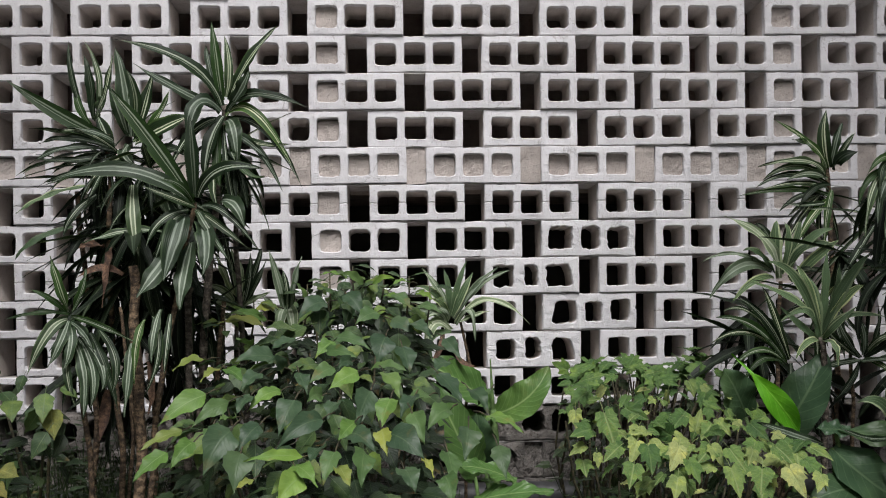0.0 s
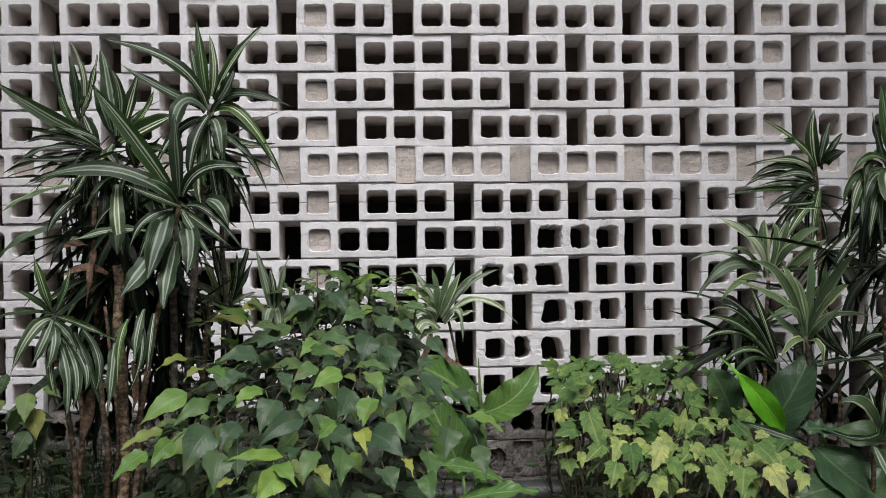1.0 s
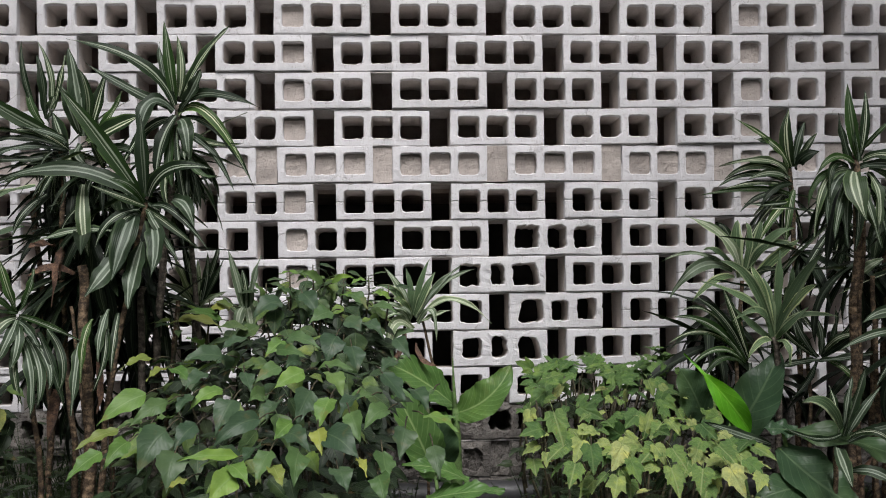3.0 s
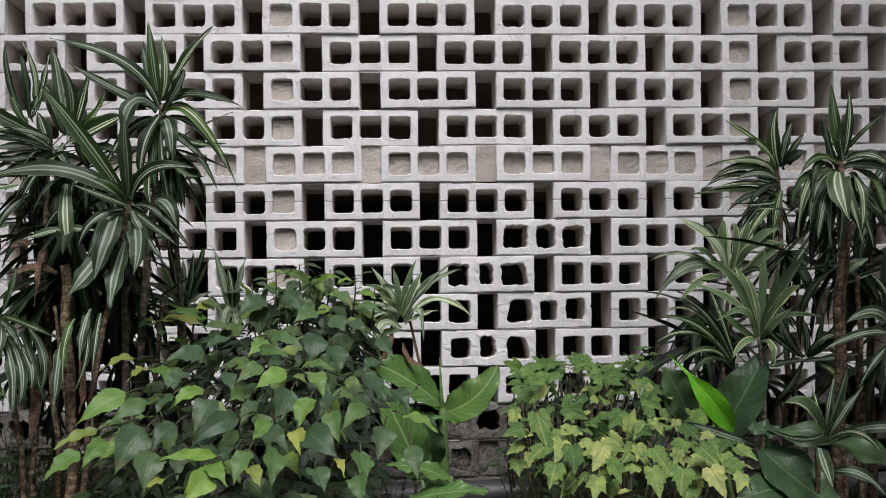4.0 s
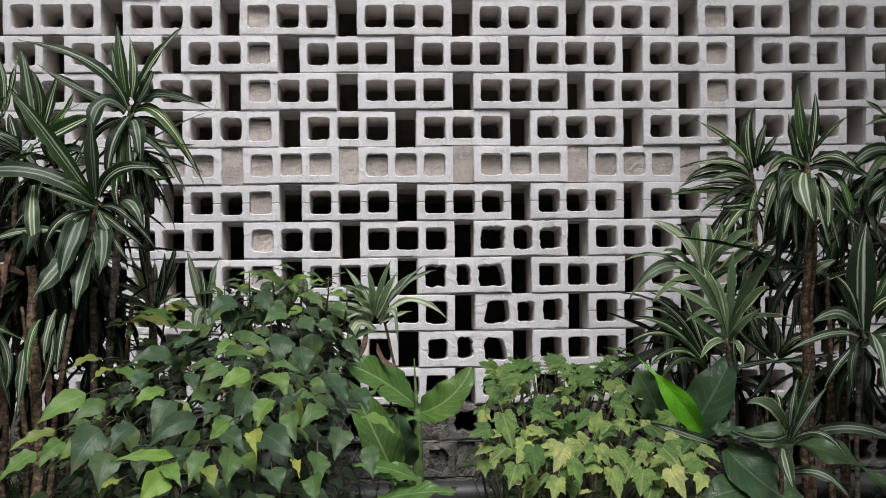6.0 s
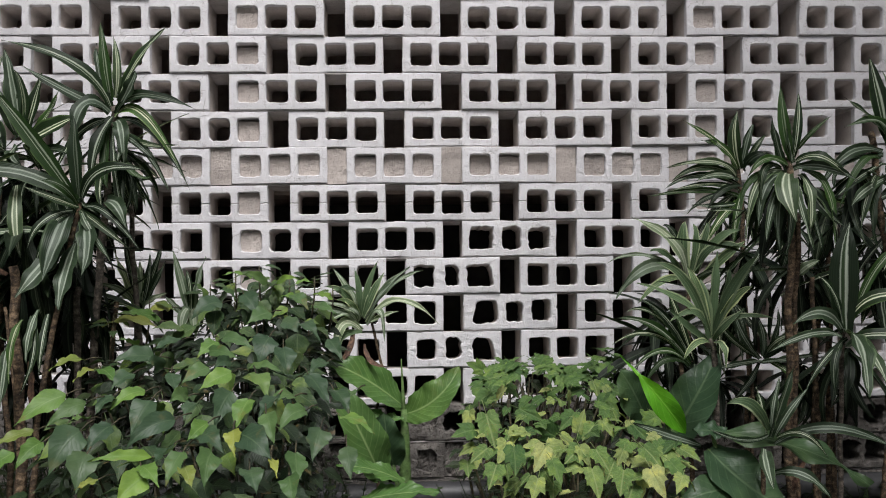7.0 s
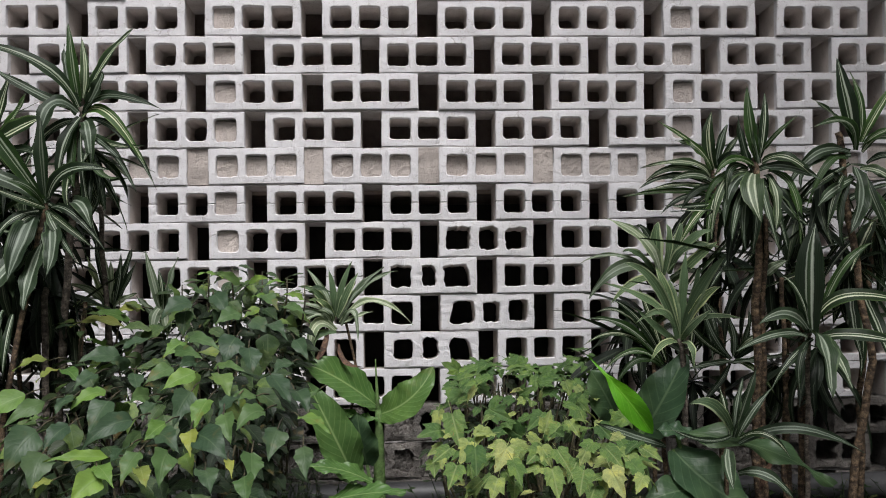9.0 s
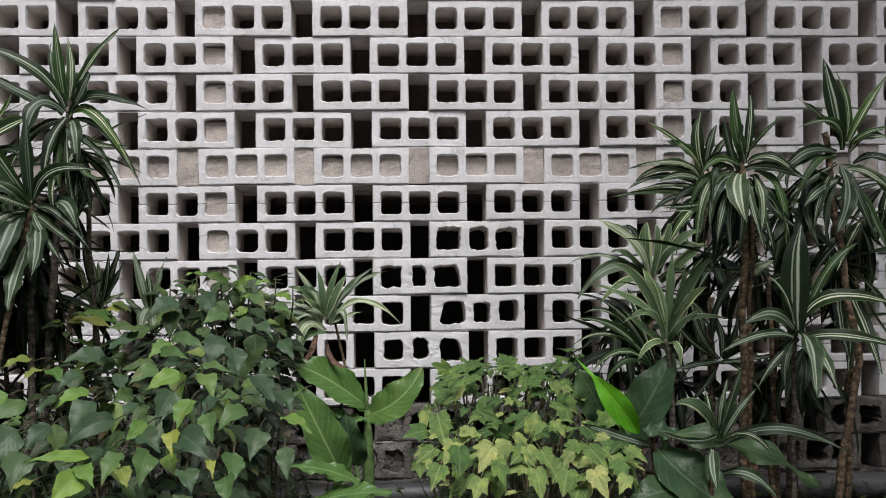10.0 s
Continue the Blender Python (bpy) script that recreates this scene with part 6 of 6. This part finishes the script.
bush_leaf(p, (0.478, -1.765, 0.730), (0.422, -1.825, 0.695), 0.051, "mid")
bush_leaf(p, (0.517, -1.822, 0.698), (0.504, -1.882, 0.637), 0.059, "deep")
bush_leaf(p, (0.563, -1.779, 0.718), (0.641, -1.839, 0.686), 0.041, "light")
bush_leaf(p, (0.466, -1.873, 0.656), (0.477, -1.933, 0.600), 0.057, "mid")
bush_leaf(p, (0.413, -1.874, 0.642), (0.433, -1.934, 0.614), 0.023, "yellow")
bush_leaf(p, (0.457, -1.924, 0.616), (0.472, -1.984, 0.565), 0.047, "mid")
bush_leaf(p, (0.462, -1.521, 0.783), (0.522, -1.581, 0.709), 0.059, "deep")
bush_leaf(p, (0.322, -1.489, 0.784), (0.362, -1.549, 0.724), 0.057, "mid")
bush_leaf(p, (0.284, -1.376, 0.778), (0.388, -1.436, 0.775), 0.037, "mid")
bush_leaf(p, (0.251, -1.448, 0.782), (0.177, -1.508, 0.744), 0.055, "light")
bush_leaf(p, (0.186, -1.413, 0.791), (0.121, -1.473, 0.752), 0.045, "mid")
bush_leaf(p, (0.098, -1.471, 0.785), (0.126, -1.531, 0.737), 0.041, "deep")
bush_leaf(p, (0.323, -1.229, 0.854), (0.299, -1.289, 0.777), 0.075, "deep")
bush_leaf(p, (0.371, -1.300, 0.831), (0.391, -1.360, 0.759), 0.064, "deep")
bush_leaf(p, (0.294, -0.983, 0.909), (0.227, -1.043, 0.876), 0.059, "mid")
bush_leaf(p, (0.130, -0.925, 0.937), (0.044, -0.985, 0.888), 0.077, "deep")
bush_leaf(p, (-0.045, -1.045, 0.873), (-0.193, -1.105, 0.880), 0.054, "olive")
bush_leaf(p, (-0.055, -0.965, 0.888), (-0.156, -1.025, 0.918), 0.043, "light")
bush_leaf(p, (-0.038, -0.910, 0.923), (-0.093, -0.970, 0.914), 0.040, "yellow")
bush_leaf(p, (0.171, -1.217, 0.842), (0.123, -1.277, 0.800), 0.051, "light")
bush_leaf(p, (0.151, -1.254, 0.820), (0.249, -1.314, 0.800), 0.039, "mid")
bush_leaf(p, (0.172, -1.179, 0.848), (0.287, -1.239, 0.813), 0.043, "mid")
bush_leaf(p, (0.397, -1.083, 0.880), (0.462, -1.143, 0.833), 0.054, "deep")
bush_leaf(p, (0.339, -1.049, 0.889), (0.409, -1.109, 0.848), 0.054, "deep")
bush_leaf(p, (0.181, -0.641, 1.006), (0.093, -0.701, 1.021), 0.033, "light")
bush_leaf(p, (0.237, -0.649, 0.986), (0.167, -0.709, 1.028), 0.036, "mid")
bush_leaf(p, (0.274, -0.665, 0.986), (0.354, -0.725, 1.003), 0.025, "light")
bush_leaf(p, (0.386, -0.815, 0.930), (0.310, -0.875, 0.953), 0.028, "light")
bush_leaf(p, (0.402, -0.690, 0.990), (0.332, -0.750, 0.977), 0.025, "light")
bush_leaf(p, (0.476, -0.790, 0.939), (0.415, -0.850, 0.958), 0.028, "light")
bush_leaf(p, (0.192, -0.870, 0.962), (0.249, -0.930, 0.892), 0.061, "deep")
bush_leaf(p, (0.053, -0.745, 0.938), (0.012, -0.805, 0.999), 0.032, "mid")
bush_leaf(p, (0.152, -0.775, 0.939), (0.106, -0.835, 0.976), 0.045, "mid")
bush_leaf(p, (0.347, -0.840, 0.959), (0.406, -0.900, 0.909), 0.051, "mid")
bush_leaf(p, (0.425, -0.907, 0.924), (0.500, -0.968, 0.900), 0.040, "mid")
bush_leaf(p, (0.060, -1.179, 0.846), (-0.009, -1.239, 0.821), 0.052, "deep")
bush_leaf(p, (0.041, -1.325, 0.782), (0.008, -1.385, 0.806), 0.040, "deep")
bush_leaf(p, (-0.007, -1.453, 0.784), (-0.047, -1.513, 0.749), 0.047, "deep")
bush_leaf(p, (0.167, -1.593, 0.743), (0.136, -1.653, 0.737), 0.044, "mid")
bush_leaf(p, (0.212, -1.695, 0.742), (0.193, -1.755, 0.709), 0.045, "deep")
bush_leaf(p, (-0.002, -1.645, 0.754), (-0.027, -1.705, 0.717), 0.043, "deep")
bush_leaf(p, (0.398, -1.657, 0.749), (0.362, -1.717, 0.705), 0.048, "deep")
bush_leaf(p, (0.435, -1.600, 0.740), (0.377, -1.660, 0.729), 0.039, "mid")
bush_leaf(p, (0.535, -1.623, 0.756), (0.578, -1.683, 0.702), 0.051, "deep")
bush_leaf(p, (0.591, -1.589, 0.749), (0.552, -1.649, 0.717), 0.039, "mid")
bush_leaf(p, (0.496, -1.346, 0.793), (0.453, -1.406, 0.770), 0.049, "deep")
bush_leaf(p, (0.187, -1.848, 0.669), (0.162, -1.908, 0.639), 0.046, "deep")
bush_leaf(p, (-0.025, -1.759, 0.720), (-0.046, -1.819, 0.725), 0.031, "mid")
bush_leaf(p, (-0.063, -1.804, 0.710), (-0.057, -1.864, 0.677), 0.040, "mid")
bush_leaf(p, (0.579, -1.863, 0.664), (0.591, -1.923, 0.603), 0.044, "deep")
bush_leaf(p, (0.369, -1.903, 0.627), (0.393, -1.963, 0.587), 0.052, "deep")
bush_leaf(p, (0.217, -1.875, 0.662), (0.194, -1.935, 0.602), 0.046, "mid")
bush_leaf(p, (0.230, -1.336, 0.796), (0.192, -1.396, 0.781), 0.037, "deep")
bush_leaf(p, (0.492, -1.221, 0.844), (0.539, -1.281, 0.785), 0.045, "deep")
bush_leaf(p, (-0.076, -1.162, 0.827), (-0.109, -1.222, 0.853), 0.046, "mid")
for c in p.children:
    if c not in grown:
        c.matrix_basis = Matrix.Translation(-p.location)

rng = random.Random(99)
young = leaf_set(ovate, 0.5, POINSETTIA, 4, 23)
for x, y, z in ((0.12, -0.6, 1.03), (0.20, -0.58, 1.05), (0.31, -0.6, 1.03), (0.40, -0.62, 1.01), (0.05, -0.7, 0.99), (-0.10, -0.92, 0.95), (0.47, -0.7, 0.98), (-0.16, -1.1, 0.92)):
    foot = Vector((x, y, z)) - p.location
    v, f = tube([foot - Vector((rng.uniform(-0.02, 0.02), 0, 0.16)), foot - Vector((0, 0, 0.06)), foot], [0.004, 0.003, 0.002], 5)
    under("stem", mesh_of("stem", v, f, [TWIG], smooth=True), p)
    for i in range(5):
        w = i * 1.257 + rng.uniform(-0.4, 0.4)
        under("leaf", rng.choice(young), p, aim(foot - Vector((0, 0, 0.012 * i)), (math.cos(w), math.sin(w) - 0.2, rng.uniform(-0.3, 0.25)), (0, -0.3, 1), rng.uniform(0.055, 0.085)))

p = plant_at("lobed_bush", 1.25, -1.0, "yellow-green bush with lobed and toothed leaves", "bush")
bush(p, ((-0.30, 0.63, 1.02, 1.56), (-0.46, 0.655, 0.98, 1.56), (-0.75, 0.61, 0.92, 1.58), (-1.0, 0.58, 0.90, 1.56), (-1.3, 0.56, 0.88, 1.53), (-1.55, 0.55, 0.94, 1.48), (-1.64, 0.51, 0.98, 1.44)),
     230, 0.055, ([palmate(LOBED, 300 + i) for i in range(10)], [palmate(LOBED_OLD, 320 + i) for i in range(10)]), [palmate(LOBED_SHADED, 340 + i) for i in range(4)], LOBED_SHADED, 52, 330, 80, (1.2, -1.1), droop=0.35, packed=1.4)

LOBED_LOOK = {"green": [palmate(LOBED, 360 + i) for i in range(6)], "pale": [palmate(LOBED_OLD, 370 + i) for i in range(6)], "yellow": [palmate(LOBED_OLD, 380 + i) for i in range(4)]}


def lobed_leaf(plant, base, tip, kind):
    """One lobed leaf that stands out at the front of the bush."""
    a, b = Vector(base), Vector(tip)
    rng = random.Random(int(a.x * 8000 + b.z * 9000))
    way = (b - a).normalized()
    size = (b - a).length * 0.86
    face = Vector((rng.uniform(-0.35, 0.35), -0.9, rng.uniform(0.3, 1.0)))
    under("leaf", rng.choice(LOBED_LOOK[kind]), plant, aim(a - way * 0.58 * size - plant.location, way, face, size))


lobed_leaf(p, (0.947, -1.291, 0.624), (0.970, -1.341, 0.534), "pale")
lobed_leaf(p, (0.909, -1.264, 0.581), (0.843, -1.314, 0.582), "green")
lobed_leaf(p, (0.975, -1.539, 0.598), (0.949, -1.589, 0.551), "pale")
lobed_leaf(p, (0.922, -1.546, 0.585), (0.874, -1.596, 0.565), "pale")
lobed_leaf(p, (0.934, -1.668, 0.566), (0.910, -1.718, 0.518), "yellow")
lobed_leaf(p, (0.986, -1.612, 0.598), (0.988, -1.662, 0.539), "green")
lobed_leaf(p, (1.064, -1.608, 0.596), (1.030, -1.658, 0.542), "pale")
lobed_leaf(p, (1.147, -1.243, 0.556), (1.087, -1.293, 0.600), "green")
lobed_leaf(p, (1.087, -0.970, 0.586), (1.158, -1.020, 0.558), "green")
lobed_leaf(p, (1.011, -0.688, 0.595), (0.934, -0.738, 0.557), "green")
lobed_leaf(p, (1.040, -0.314, 0.616), (1.137, -0.364, 0.638), "green")
lobed_leaf(p, (1.025, -0.251, 0.621), (0.961, -0.301, 0.664), "green")
lobed_leaf(p, (1.085, -0.542, 0.600), (1.130, -0.592, 0.566), "green")
lobed_leaf(p, (1.053, -0.523, 0.614), (1.009, -0.573, 0.561), "green")
lobed_leaf(p, (1.169, -1.695, 0.557), (1.183, -1.745, 0.492), "pale")
lobed_leaf(p, (1.162, -1.560, 0.583), (1.112, -1.610, 0.558), "pale")
lobed_leaf(p, (1.318, -1.691, 0.553), (1.342, -1.741, 0.493), "pale")
lobed_leaf(p, (1.328, -1.587, 0.586), (1.369, -1.637, 0.547), "pale")
lobed_leaf(p, (1.314, -1.472, 0.577), (1.269, -1.522, 0.558), "green")
lobed_leaf(p, (1.435, -1.546, 0.575), (1.478, -1.596, 0.553), "yellow")
lobed_leaf(p, (1.259, -1.277, 0.590), (1.209, -1.327, 0.559), "pale")
lobed_leaf(p, (1.294, -1.243, 0.593), (1.321, -1.293, 0.556), "pale")
lobed_leaf(p, (1.248, -1.687, 0.553), (1.225, -1.737, 0.500), "pale")
lobed_leaf(p, (1.394, -1.689, 0.537), (1.365, -1.739, 0.508), "yellow")
lobed_leaf(p, (1.373, -1.297, 0.588), (1.408, -1.347, 0.552), "green")
lobed_leaf(p, (1.229, -1.111, 0.591), (1.177, -1.161, 0.556), "green")
lobed_leaf(p, (1.399, -0.797, 0.586), (1.439, -0.847, 0.547), "green")
lobed_leaf(p, (1.391, -1.486, 0.581), (1.422, -1.536, 0.549), "green")
lobed_leaf(p, (1.236, -0.529, 0.562), (1.284, -0.579, 0.602), "green")
lobed_leaf(p, (1.358, -0.548, 0.584), (1.289, -0.598, 0.572), "green")
lobed_leaf(p, (1.350, -0.311, 0.615), (1.420, -0.361, 0.631), "green")
lobed_leaf(p, (1.454, -0.352, 0.601), (1.511, -0.402, 0.624), "green")
lobed_leaf(p, (1.079, -1.650, 0.571), (1.101, -1.700, 0.524), "green")
lobed_leaf(p, (1.032, -1.331, 0.595), (1.000, -1.381, 0.558), "pale")
lobed_leaf(p, (1.099, -1.459, 0.575), (1.154, -1.509, 0.567), "pale")
lobed_leaf(p, (1.463, -0.548, 0.582), (1.528, -0.598, 0.568), "green")
lobed_leaf(p, (1.199, -1.606, 0.587), (1.225, -1.656, 0.546), "pale")
lobed_leaf(p, (1.491, -1.078, 0.573), (1.427, -1.128, 0.562), "green")
lobed_leaf(p, (1.380, -1.639, 0.562), (1.411, -1.689, 0.531), "green")
lobed_leaf(p, (1.032, -1.707, 0.543), (1.011, -1.757, 0.502), "yellow")

p = plant_at("yellowing_bush", -0.55, -1.65, "sparse poinsettia bush with yellowing, brown-edged leaves", "bush")
bush(p, ((-1.45, 0.78, -0.95, -0.52), (-1.6, 0.74, -0.95, -0.48), (-1.7, 0.68, -0.95, -0.48), (-1.8, 0.60, -0.95, -0.52), (-1.85, 0.52, -0.95, -0.56)), 60, 0.072, (leaf_set(ovate, 0.66, POINSETTIA, 5, 7), leaf_set(ovate, 0.70, YELLOWING, 6, 17)), leaf_set(ovate, 0.6, POINSETTIA_SHADED, 3, 8, n=6), POINSETTIA_SHADED, 53, 170, 14, (-0.65, -1.6))


# ---- big-leaved plants ----
def big_leaf(plant, base, tip, rise, width, mat, facing, profile=paddle, wave=0.008, fold=0.18, foot=None, label="", middle=None):
    a, b = Vector(base), Vector(tip)
    line = [a.lerp(b, s) + Vector(facing).normalized() * rise * 4 * s * (1 - s) for s in (i / 40 for i in range(41))]
    if middle:
        line = arc(a, middle, b, 40)
    leaf = under("leaf", ribbon(line, width, facing, [mat], fold, 12, profile, wave, a.x * 13, 0.0045 if mat is GLOSSY else 0.0010), plant, label=label)
    if foot:
        c = Vector(foot)
        mid = c.lerp(a, 0.6) + Vector((0, 0, 0.03))
        v, f = tube([c, c.lerp(mid, 0.5), mid, a], [0.011, 0.010, 0.008, 0.006], 7)
        under("stalk", mesh_of("stalk", v, f, [STALK], smooth=True), leaf)
    return leaf


def hooked(q):
    """A young leaf, still rolled for its first third."""
    return 0.07 + 0.22 * q if q < 0.28 else max(0.02, math.sin(math.pi * ((q - 0.28) / 0.72) ** 1.15 * 0.97 + 0.09) ** 0.8 * 0.95 + 0.05 * (1 - q))


p = plant_at("broad_leaved_aroid", 0.70, -0.42, "broad-leaved plant with upright glossy green leaves", "plant")
root = (0.71, -0.42, -0.03)
big_leaf(p, (0.718, -0.41, 0.480), (0.922, -0.44, 0.660), 0.0, 0.135, GLOSSY, (-0.35, -1, 0.45), fold=0.30, foot=root, middle=(0.835, -0.47, 0.548))
big_leaf(p, (0.705, -0.40, 0.512), (0.435, -0.50, 0.690), 0.0, 0.150, GLOSSY, (0.05, -0.85, 0.8), fold=0.28, foot=root, middle=(0.565, -0.48, 0.628))
big_leaf(p, (0.628, -0.60, 0.290), (0.470, -0.66, 0.645), 0.0, 0.150, GLOSSY, (0.45, -1, 0.25), fold=0.36, foot=(0.66, -0.58, -0.03), middle=(0.560, -0.67, 0.46))
big_leaf(p, (0.672, -0.50, 0.310), (0.640, -0.55, 0.510), 0.02, 0.135, DEEP_GLOSSY, (-0.3, -1, 0.25), foot=root)
big_leaf(p, (0.712, -0.44, 0.470), (0.560, -0.48, 0.530), 0.0, 0.045, GLOSSY, (0, -0.6, 1), middle=(0.640, -0.46, 0.480))
v, f = tube([(0.715, -0.42, 0.35), (0.711, -0.42, 0.52), (0.704, -0.42, 0.69)], [0.012, 0.008, 0.002], 8)
under("spike", mesh_of("spike", v, f, [STALK], smooth=True), p, label="tall green rolled young leaf")
v, f = tube([(0.715, -0.42, -0.05), (0.715, -0.42, 0.1), (0.715, -0.42, 0.22), (0.715, -0.42, 0.40), (0.713, -0.42, 0.5)], [0.024, 0.024, 0.024, 0.018, 0.011], 10)
under("cane", mesh_of("cane", v, f, [STALK], smooth=True), p)
Rooted(p).settle()

p = plant_at("broad_leaved_aroid", 0.64, -1.2, "low broad-leaved plant with shiny spreading leaves", "plant")
big_leaf(p, (0.71, -1.13, 0.400), (0.508, -1.20, 0.468), 0.0, 0.062, GLOSSY, (0.1, -0.7, 1), foot=(0.64, -1.15, -0.03), middle=(0.610, -1.17, 0.452))
big_leaf(p, (0.58, -1.16, 0.355), (0.812, -1.20, 0.386), 0.012, 0.085, GLOSSY, (0, -0.4, 1), foot=(0.62, -1.15, -0.03))
Rooted(p).settle()

p = plant_at("arrow_leaved_aroid", 1.62, -1.0, "arrow-leaved plant with one bright young leaf", "plant")
big_leaf(p, (1.555, -1.03, 0.500), (1.690, -1.08, 0.770), 0.0, 0.155, DEEP_GLOSSY, (-0.5, -0.8, 0.5), fold=0.25, foot=(1.66, -0.95, -0.03), middle=(1.610, -1.10, 0.630))
big_leaf(p, (1.520, -0.85, 0.53), (1.42, -0.92, 0.700), 0.02, 0.13, DEEP_GLOSSY, (-0.1, -1, 0.5), foot=(1.64, -0.85, -0.03))
big_leaf(p, (1.366, -1.15, 0.778), (1.552, -1.20, 0.545), 0.0, 0.076, BRIGHT, (-0.3, -1, 0.1), hooked, 0.004, 0.30, label="bright green young folded leaf", middle=(1.458, -1.21, 0.668))
v, f = tube([(1.60, -1.1, -0.03), (1.58, -1.13, 0.25), (1.52, -1.17, 0.52), (1.46, -1.20, 0.685)], [0.010, 0.009, 0.007, 0.004], 7)
under("stalk", mesh_of("stalk", v, f, [STALK], smooth=True), p)
Rooted(p).settle()

p = plant_at("wavy_leaved_aroid", 1.72, -1.4, "large-leaved plant with wavy dark green leaves", "plant")
big_leaf(p, (1.560, -1.42, 0.590), (1.962, -1.50, 0.455), 0.0, 0.085, DEEP_GLOSSY, (0.15, -0.65, 1.0), wave=0.016, foot=(1.70, -1.3, -0.03), middle=(1.780, -1.47, 0.555))
big_leaf(p, (1.600, -1.42, 0.590), (1.495, -1.44, 0.602), 0.005, 0.055, DEEP_GLOSSY, (0, -0.8, 0.9))
big_leaf(p, (1.548, -1.42, 0.545), (1.742, -1.50, 0.395), 0.0, 0.165, DEEP_GLOSSY, (0.35, -0.9, 0.55), foot=(1.66, -1.3, -0.03), middle=(1.640, -1.48, 0.455))
big_leaf(p, (1.660, -1.46, 0.432), (1.440, -1.52, 0.425), 0.0, 0.110, DEEP_GLOSSY, (-0.1, -0.8, 0.9), foot=(1.66, -1.3, -0.03), middle=(1.545, -1.50, 0.452))
Rooted(p).settle()


# ---- weeds and litter ----
def weeds(x0, x1, y0, y1, count, tall, seed):
    rng = random.Random(seed)
    v, f, uv = [], [], []
    for _ in range(count):
        x, y, h = rng.uniform(x0, x1), rng.uniform(y0, y1), tall * rng.uniform(0.45, 1.0)
        lean = Vector((rng.uniform(-0.12, 0.12), rng.uniform(-0.1, 0.06), 0))
        line = [Vector((x, y, -0.03)) + lean * (s * s) + Vector((0, 0, h * s)) for s in (0, 0.35, 0.7, 1.0)]
        tv, tf = tube(line, [0.0028, 0.0025, 0.002, 0.001], 3)
        add(v, f, tv, tf)
        uv += [(0.5, 0.1)] * len(tv)
        for _ in range(rng.randint(5, 11)):
            s = rng.uniform(0.25, 1.0)
            at = Vector((x, y, -0.03)) + lean * (s * s) + Vector((0, 0, h * s))
            w = rng.uniform(0, 6.28)
            d, r = Vector((math.cos(w), math.sin(w), rng.uniform(-0.2, 0.4))), rng.uniform(0.016, 0.042)
            side = d.cross(Vector((0, 0, 1))).normalized() * r * 0.42
            add(v, f, [tuple(at), tuple(at + d * r * 0.5 + side), tuple(at + d * r), tuple(at + d * r * 0.5 - side)], [(0, 1, 2, 3)])
            uv += [(0.5, 0), (1, 0.5), (0.5, 1), (0, 0.5)]
    return mesh_of("weeds", v, f, [WEED], uvs=uv)


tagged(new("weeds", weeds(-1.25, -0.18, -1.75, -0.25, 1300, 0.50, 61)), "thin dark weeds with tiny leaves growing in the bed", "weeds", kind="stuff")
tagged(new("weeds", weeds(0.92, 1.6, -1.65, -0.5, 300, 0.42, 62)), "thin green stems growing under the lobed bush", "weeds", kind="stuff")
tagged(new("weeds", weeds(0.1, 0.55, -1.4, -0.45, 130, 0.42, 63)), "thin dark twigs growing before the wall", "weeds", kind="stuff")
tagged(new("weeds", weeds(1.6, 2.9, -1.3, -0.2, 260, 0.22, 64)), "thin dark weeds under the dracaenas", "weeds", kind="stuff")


def litter(x0, x1, y0, y1, count, seed):
    rng = random.Random(seed)
    v, f = [], []
    for _ in range(count):
        r = rng.uniform(0.008, 0.03)
        c = Vector((rng.uniform(x0, x1), rng.uniform(y0, y1), r * 0.2))
        n = len(v)
        for a in range(6):
            w = a * 1.047
            v.append(tuple(c + Vector((math.cos(w) * r * rng.uniform(0.7, 1.2), math.sin(w) * r * rng.uniform(0.7, 1.2), -0.01))))
        for a in range(6):
            w = a * 1.047
            v.append(tuple(c + Vector((math.cos(w) * r * 0.6, math.sin(w) * r * 0.6, r * rng.uniform(0.5, 0.9)))))
        for a in range(6):
            b = (a + 1) % 6
            f.append((n + a, n + b, n + 6 + b, n + 6 + a))
        f.append(tuple(n + 6 + a for a in range(6)))
    return mesh_of("rubble", v, f, [OLD])


tagged(new("rubble", litter(-1.2, 3.0, -1.6, -0.02, 420, 71)), "small grey stones and mortar crumbs on the soil", "rubble", kind="stuff")
